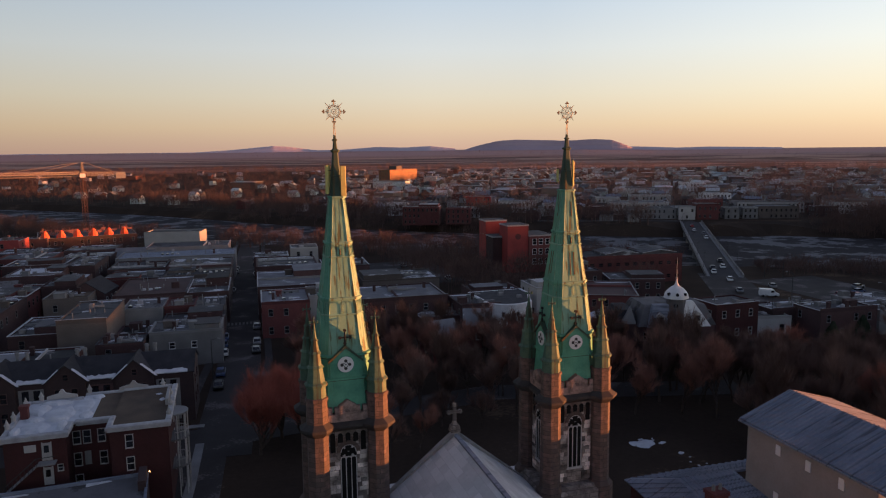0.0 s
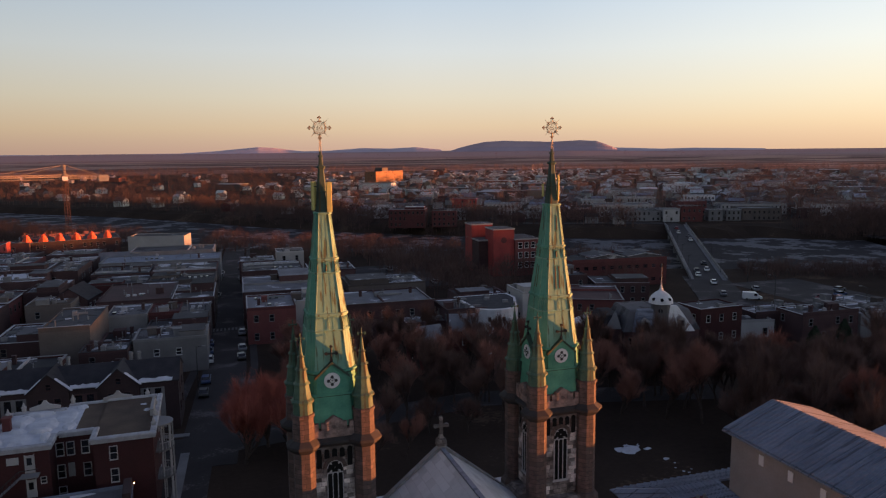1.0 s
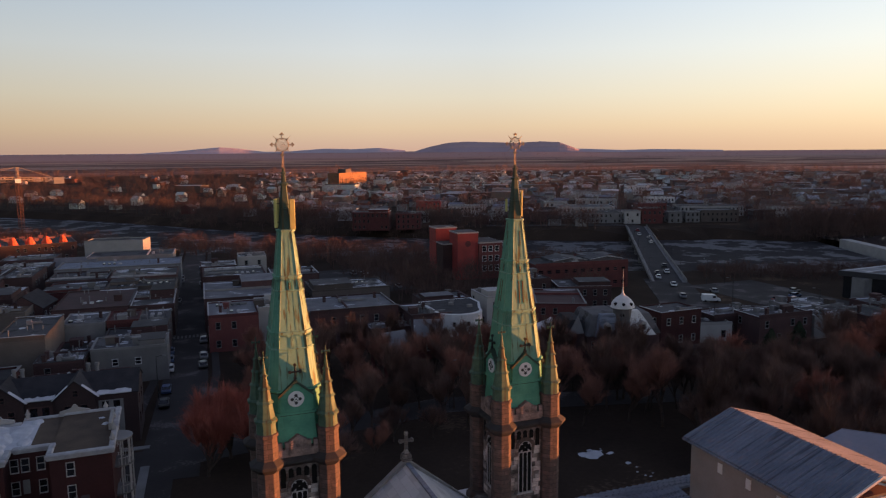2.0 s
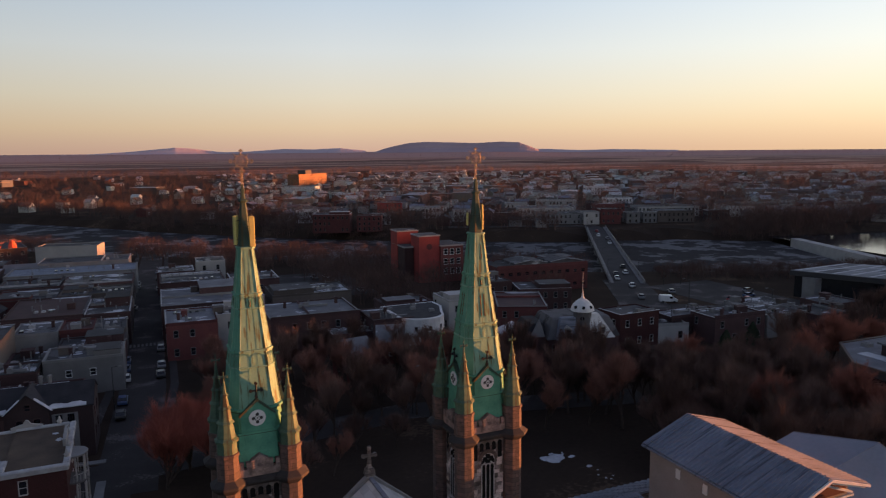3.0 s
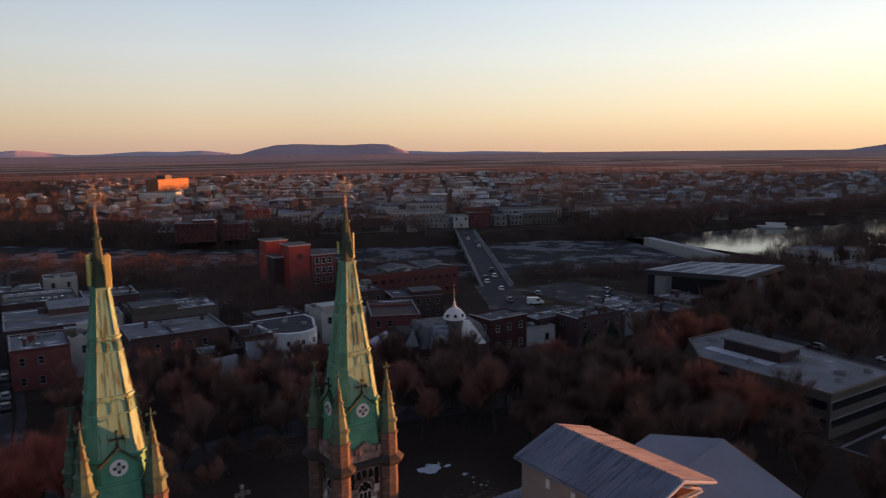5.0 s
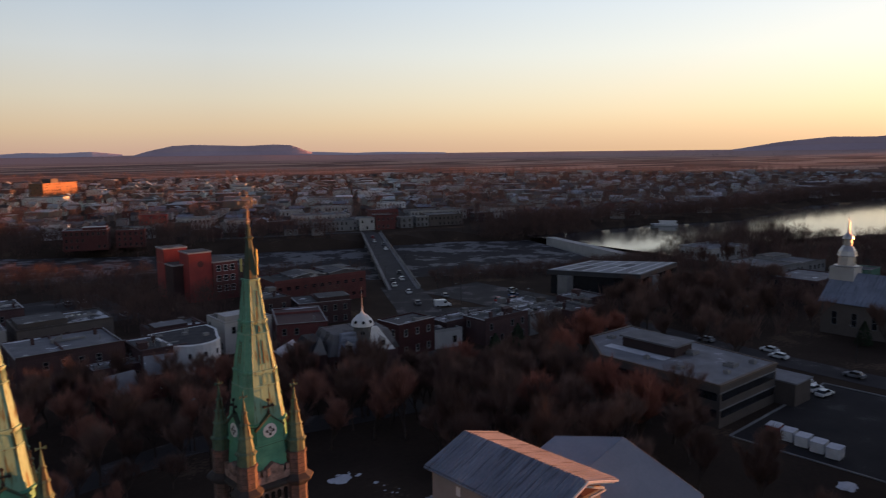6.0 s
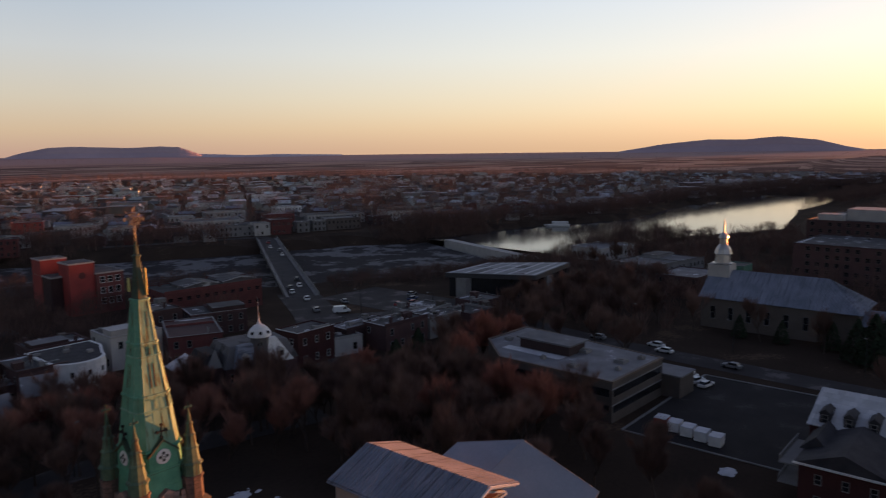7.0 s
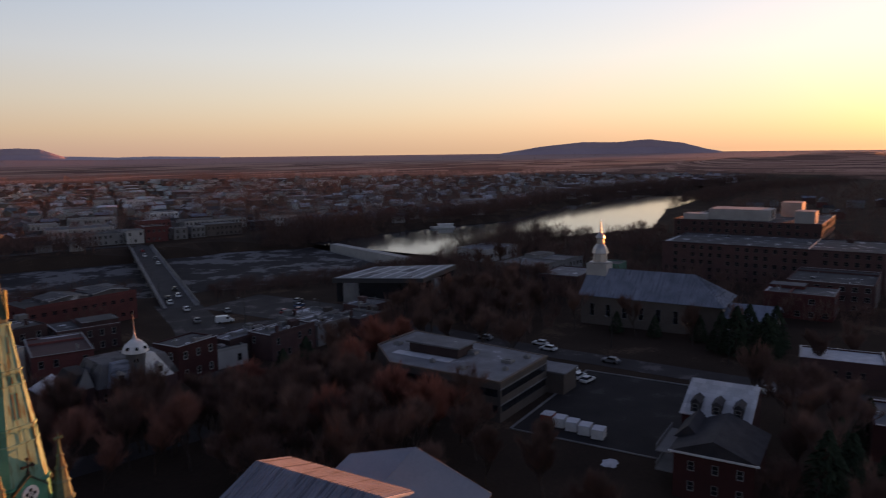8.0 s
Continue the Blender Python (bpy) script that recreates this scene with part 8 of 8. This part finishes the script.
woods("far_trees", "bare brown trees among the far houses", [q for q in spots if q[0] >= 0.13 * q[1] and math.hypot(q[0] - 200, q[1] - 870) >= 90], 5, 40, TWIG, 7, 14, 1.1, 0.8)
spots = []
tries = 0
while len(spots) < 4000 and tries < 200000:
    tries += 1
    k = rnd.randrange(1, len(RIVER) - 3)
    t = rnd.random()
    x = RIVER[k][0] + (RIVER[k + 1][0] - RIVER[k][0]) * t + rnd.uniform(-90, 90)
    y = RIVER[k][1] + (RIVER[k + 1][1] - RIVER[k][1]) * t + rnd.uniform(-90, 90)
    d = river_at(x, y)
    if not (0 < d < 42):
        continue
    if far_side(x, y) and (84 < x < 136 or 225 < x < 330) and y < 400:
        continue
    if not far_side(x, y) and not (300 < x < 370 or 690 < x < 1400):
        continue
    if abs((x - 146) * 0.836 - (y - 157) * 0.547) < 17:
        continue
    spots.append((x, y))
woods("riverside_trees", "dense dark bare trees along the river banks", spots, 6, 60, TWIG_FAR, 6, 12, 1.1, 0.8)
spots = []
while len(spots) < 1500:
    r = 1150 + 3300 * rnd.random()
    a = radians(rnd.uniform(-20, 130))
    if noise.noise((r / 260, a * 5, 1.0)) > 0.05:
        spots.append((r * math.cos(a), r * math.sin(a)))
woods("plain_trees", "thin dark woods on the far plain", spots, 7, 16, TWIG, 8, 16)
# most of these stand out of view, added to screen the low sun
spots = [(rnd.uniform(300, 1000), rnd.uniform(-420, 60)) for _ in range(1500)]
spots = [(x, y) for x, y in spots if river_at(x, y) > 16 and not (280 < x < 385 and -60 < y < 45)]
woods("town_trees", "bare eastern trees, most of them unseen and added for shade", spots, 8, 40, TWIG, 8, 14)
spots = [(rnd.uniform(-150, 150), rnd.uniform(145, 500)) for _ in range(5200)]
spots = [(x, y) for x, y in spots if 2 < river_at(x, y) < (95 if x > 8 else 40) and not far_side(x, y) and not (76 < x < 102 and 189 < y < 216) and not (84 < x < 140 and 150 < y < 182) and not (x < 44 and y < 236) and not (x < 66 and y < 150) and abs((x - 146) * 0.836 - (y - 157) * 0.547) > 13 and not (x < 8 and y < 292) and not (x < -20 and y < 345)]
woods("bank_trees", "bare reddish trees on the near river bank", spots, 9, 110, TWIG_FAR, 4, 9, 1.3, 0.5)
spots = [(rnd.uniform(120, 300), rnd.uniform(110, 230)) for _ in range(3400)]
spots = [(x, y) for x, y in spots if 0 < river_at(x, y) < 34 and not far_side(x, y) and abs((x - 146) * 0.836 - (y - 157) * 0.547) > 15 and not (176 < x < 230 and 84 < y < 120) and not (146 < x < 182 and 100 < y < 152) and not (x < 146 and y < 134)]
woods("bank_shrubs", "low bare brown shrubs along the river edge", spots, 10, 40, TWIG_FAR, 1.0, 4.2, 2.0, 0.45)
boxes_ = ((178, 84, 230, 122), (188, -30, 216, 31), (281, -58, 380, 36), (249, 58, 288, 88), (283, 103, 317, 130), (231, 41, 288, 63), (245, -54, 280, -22), (226, -42, 246, -18), (148, 100, 180, 152))
rp = random.Random(78)
spots = [(rp.uniform(216, 440), rp.uniform(-60, 150)) for _ in range(900)] + [(rp.uniform(160, 190), rp.uniform(30, 82)) for _ in range(40)] + [(rp.uniform(186, 250), rp.uniform(36, 84)) for _ in range(90)]
spots = [(x, y) for x, y in spots if river_at(x, y) > 30 and not any(a < x < c and b < y < d for a, b, c, d in boxes_)]
woods("park_trees", "dense bare trees between the church and the river", spots, 12, 64, TWIG, 4, 8, 1.2)
rnd2 = random.Random(77)
for i in range(70):
    x, y = rnd2.uniform(300, 760), rnd2.uniform(-330, 40)
    if river_at(x, y) < 30 or (270 < x < 400 and -70 < y < 55):
        continue
    copy_thing(KIT[rnd2.randrange(10)], pose(x, y, 0, 0, 0, rnd2.choice((8, 98))))


# ---- cars ----
def car_meshes(k):
    body, cab, wheel = Geo(), Geo(), Geo()
    prof = [(-2.2, 0.35), (2.2, 0.35), (2.25, 0.75), (1.9, 0.92), (-2.15, 0.98), (-2.25, 0.7)]
    body.loft([[(x, y, z) for x, z in prof] for y in (-0.88, 0.88)])
    cab.loft([[(x, y * 1.0, z) for x, y, z in ((-1.9, -0.82, 0.96), (1.05, -0.82, 0.93), (1.05, 0.82, 0.93), (-1.9, 0.82, 0.96))], [(-1.45, -0.68, 1.48), (0.35, -0.68, 1.48), (0.35, 0.68, 1.48), (-1.45, 0.68, 1.48)]])
    wheel.cyl((0, -0.1, 0.33), (0, 0.1, 0.33), 0.33, 0.33, 10)
    top = Geo()
    top.loft([[(-1.42, -0.66, 1.482), (0.32, -0.66, 1.482), (0.32, 0.66, 1.482), (-1.42, 0.66, 1.482)], [(-1.38, -0.62, 1.53), (0.28, -0.62, 1.53), (0.28, 0.62, 1.53), (-1.38, 0.62, 1.53)]])
    return body.mesh("body", CAR_MATS[k]), cab.mesh("cabin", GLASS), wheel.mesh("wheel", VOID), top.mesh("car_roof", CAR_MATS[k])


CARS = [car_meshes(k) for k in range(5)]
CAR_NAMES = ("white", "black", "grey", "red", "blue")


def car(x, y, rot, k, z=0.06):
    c = thing("car", CAR_NAMES[k] + " parked car on the asphalt", "car", pose(x, y, z, 0, 0, rot), "parked cars")
    part("body", CARS[k][0], None, c)
    part("cabin", CARS[k][1], None, c)
    part("roof_panel", CARS[k][3], None, c)
    for a in (-1.4, 1.4):
        for b in (-0.82, 0.82):
            part("wheel", CARS[k][2], None, c, "", Matrix.Translation((a, b, 0)))


rnd = random.Random(51)
for i in range(26):
    y = 92 + i * 7.5
    for s in (-1, 1):
        if rnd.random() < (0.42 if s < 0 else 0.25):
            car(-15.0 + (y - 108) * 0.0438 + s * 3.6 + rnd.uniform(-0.2, 0.2), y + rnd.uniform(-1, 1), 87.5 + rnd.uniform(-2, 2), rnd.choice((0, 1, 1, 2, 2, 4)), 0.08)
for t, o, k in ((0.05, -2, 0), (0.12, 2, 0), (0.2, 2.2, 1), (0.1, -1.8, 1), (0.62, 2, 0), (0.72, 2, 2), (0.8, -2, 0), (0.92, -2, 3), (-0.14, 3, 2), (-0.03, 2, 0)):
    car(146.5 + 98.5 * t + o * 0.835, 157 + 150.5 * t - o * 0.55, 56.8, k, 0.1)
for i in range(30):
    if rnd.random() < 0.6:
        car(16 + (i % 10) * 4.6 + rnd.uniform(-0.5, 0.5), 186 + (i // 10) * 16 + rnd.uniform(-0.8, 0.8), 90 + rnd.uniform(-3, 3), rnd.choice((0, 0, 1, 2, 3, 4)))
for x, y, r, k in ((158.5, 118.8, 20, 3), (163, 116.5, 15, 3), (168, 121, 10, 4), (150, 137, 60, 2), (174, 127, 12, 2)):
    car(x, y, r, k)
for i in range(3):
    car(141.0 - i * 1.6, 11.2 - i * 2.7, -8, 0)
for x, y in ((142, 11.5), (155, 6), (158, 24), (162, 28), (150, -30), (160, 44)):
    car(x, y, 85, rnd.randrange(3), 0.08)


def van(x, y, rot):
    v = thing("van", "white delivery van on the asphalt by the junction", "van", pose(x, y, 0.08, 0, 0, rot))
    g = Geo()
    g.loft([[(a, y_, z) for a, z in ((-2.7, 0.4), (2.7, 0.4), (2.75, 1.0), (2.0, 1.25), (1.3, 2.1), (1.0, 2.3), (-2.6, 2.35), (-2.75, 1.2))] for y_ in (-0.98, 0.98)])
    part("body", g, CAR_MATS[0], v)
    g = Geo()
    g.loft([[(a, y_, z) for a, z in ((2.02, 1.3), (1.36, 2.06), (1.30, 2.04), (1.96, 1.28))] for y_ in (-0.85, 0.85)])
    part("windscreen", g, GLASS, v)
    for s in (-1, 1):
        g = Geo()
        g.box(0.35, s * 0.985 - 0.01, 1.35, 1.3, s * 0.985 + 0.01, 1.95)
        part("side_window", g, GLASS, v)
    for a in (-1.7, 1.75):
        for b in (-0.9, 0.9):
            part("wheel", CARS[0][2], None, v, "", Matrix.Translation((a, b, 0)))


van(138.9, 125.9, -30)
# delivery bins in a row and a snow heap by the lot
def bin_box(x, y, red=False):
    b = thing("container", "red metal container on the lot" if red else "white box container on the lot", "container", pose(x, y, 0.05, 0, 0, 4), "row of containers")
    g = Geo()
    g.box(-1.3, -1.1, 0.15, 1.3, 1.1, 1.85)
    part("body", g, PANEL_RED if red else WHITE, b)
    g = Geo()
    g.loft([[(-1.36, -1.16, 1.85), (1.36, -1.16, 1.85), (1.36, 1.16, 1.85), (-1.36, 1.16, 1.85)], [(-1.3, -1.1, 1.98), (1.3, -1.1, 1.98), (1.3, 1.1, 1.98), (-1.3, 1.1, 1.98)]])
    part("lid", g, SNOW, b)
    for a in (-0.9, 0.9):
        g = Geo()
        g.box(a - 0.15, -1.0, 0, a + 0.15, 1.0, 0.15)
        part("foot", g, IRON, b)


for i in range(5):
    bin_box(110.2 - i * 0.65, 4.0 - i * 2.8, i == 0)


def heap(x, y, r, h, seed):
    rnd = random.Random(seed)
    g = Geo()
    rings = []
    for k in range(6):
        t = k / 5
        rings.append([(x + r * (1 - t) ** 0.8 * math.cos(a) * (1 + 0.25 * rnd.uniform(-1, 1)), y + r * 0.8 * (1 - t) ** 0.8 * math.sin(a) * (1 + 0.25 * rnd.uniform(-1, 1)), -0.1 + h * t * (1 + 0.1 * rnd.uniform(-1, 1))) for a in [j * 2 * math.pi / 16 for j in range(16)]])
    g.loft(rings)
    tagged(part("snow_heap", g, SNOW), "heap of old snow on the dark ground", "snow heap", "snow heaps")


heap(43.0, 42.5, 1.9, 0.5, 1)
heap(46.5, 38, 0.8, 0.25, 2)
heap(44.0, 43.0, 1.4, 0.4, 5)
heap(41.9, 43.2, 1.3, 0.35, 6)
heap(98, -12.5, 2.0, 0.8, 3)
rh = random.Random(17)
for i in range(12):
    heap(41.2 + rh.uniform(0, 5.2), 41.6 + rh.uniform(0, 2.6), rh.uniform(0.35, 0.9), rh.uniform(0.12, 0.3), 30 + i)
for i in range(5):
    heap(46.0 + rh.uniform(-0.6, 2.0), 34.5 + rh.uniform(-2, 2), rh.uniform(0.3, 0.6), 0.15, 50 + i)


lamp_ = thing("wall_lamp", "small lit lamp on a brick corner", "lamp", pose(-27.0, 41.75, 6.15))
g = Geo()
g.cyl((0, 0, 0), (0, 0, 0.16), 0.08, 0.06, 8)
part("globe", g, WARM, lamp_)
g = Geo()
g.box(-0.9, -0.04, -0.05, 0.05, 0.04, 0.0)
part("bracket", g, IRON, lamp_)


# utility poles and street lamps
def pole(x, y, h=8.5):
    b = thing("street_lamp", "dark street lamp with curved arm", "lamp post", pose(x, y, 0, 0, 0, (x * 37) % 360), "street lamps")
    g = Geo()
    g.cyl((0, 0, -0.2), (0, 0, h), 0.11, 0.07, 8)
    part("pole", g, IRON, b)
    g = Geo()
    g.cyl((0, 0, h - 0.1), (1.5, 0, h + 0.3), 0.05, 0.05, 6)
    part("arm", g, IRON, b)
    g = Geo()
    g.box(1.3, -0.14, h + 0.2, 2.0, 0.14, h + 0.36)
    part("head", g, CONCRETE, b)


for i in range(10):
    pole(-20.3 + i * 0.9, 96 + i * 20)
for x, y in ((164, 148), (158, 150), (140, 118), (150, 96), (172, 40), (168, 10), (166, -20), (110, 92), (60, 64), (30, 70)):
    pole(x, y)
bt = thing("boat", "white river boat moored at the far bank", "boat", pose(432, 221, -2.8, 0, 0, -59))
g = Geo()
g.loft([[(-9, 0, 0.1), (-7, -2.2, 0.1), (8, -2.2, 0.1), (8, 2.2, 0.1), (-7, 2.2, 0.1)], [(-10.5, 0, 1.4), (-7.5, -2.5, 1.3), (8.3, -2.5, 1.2), (8.3, 2.5, 1.2), (-7.5, 2.5, 1.3)]])
part("hull", g, WHITE, bt)
g = Geo()
g.box(-4, -1.9, 1.2, 7, 1.9, 3.2)
g.box(-4.6, -2.1, 3.2, 7.4, 2.1, 3.4)
part("cabin", g, WHITE, bt)
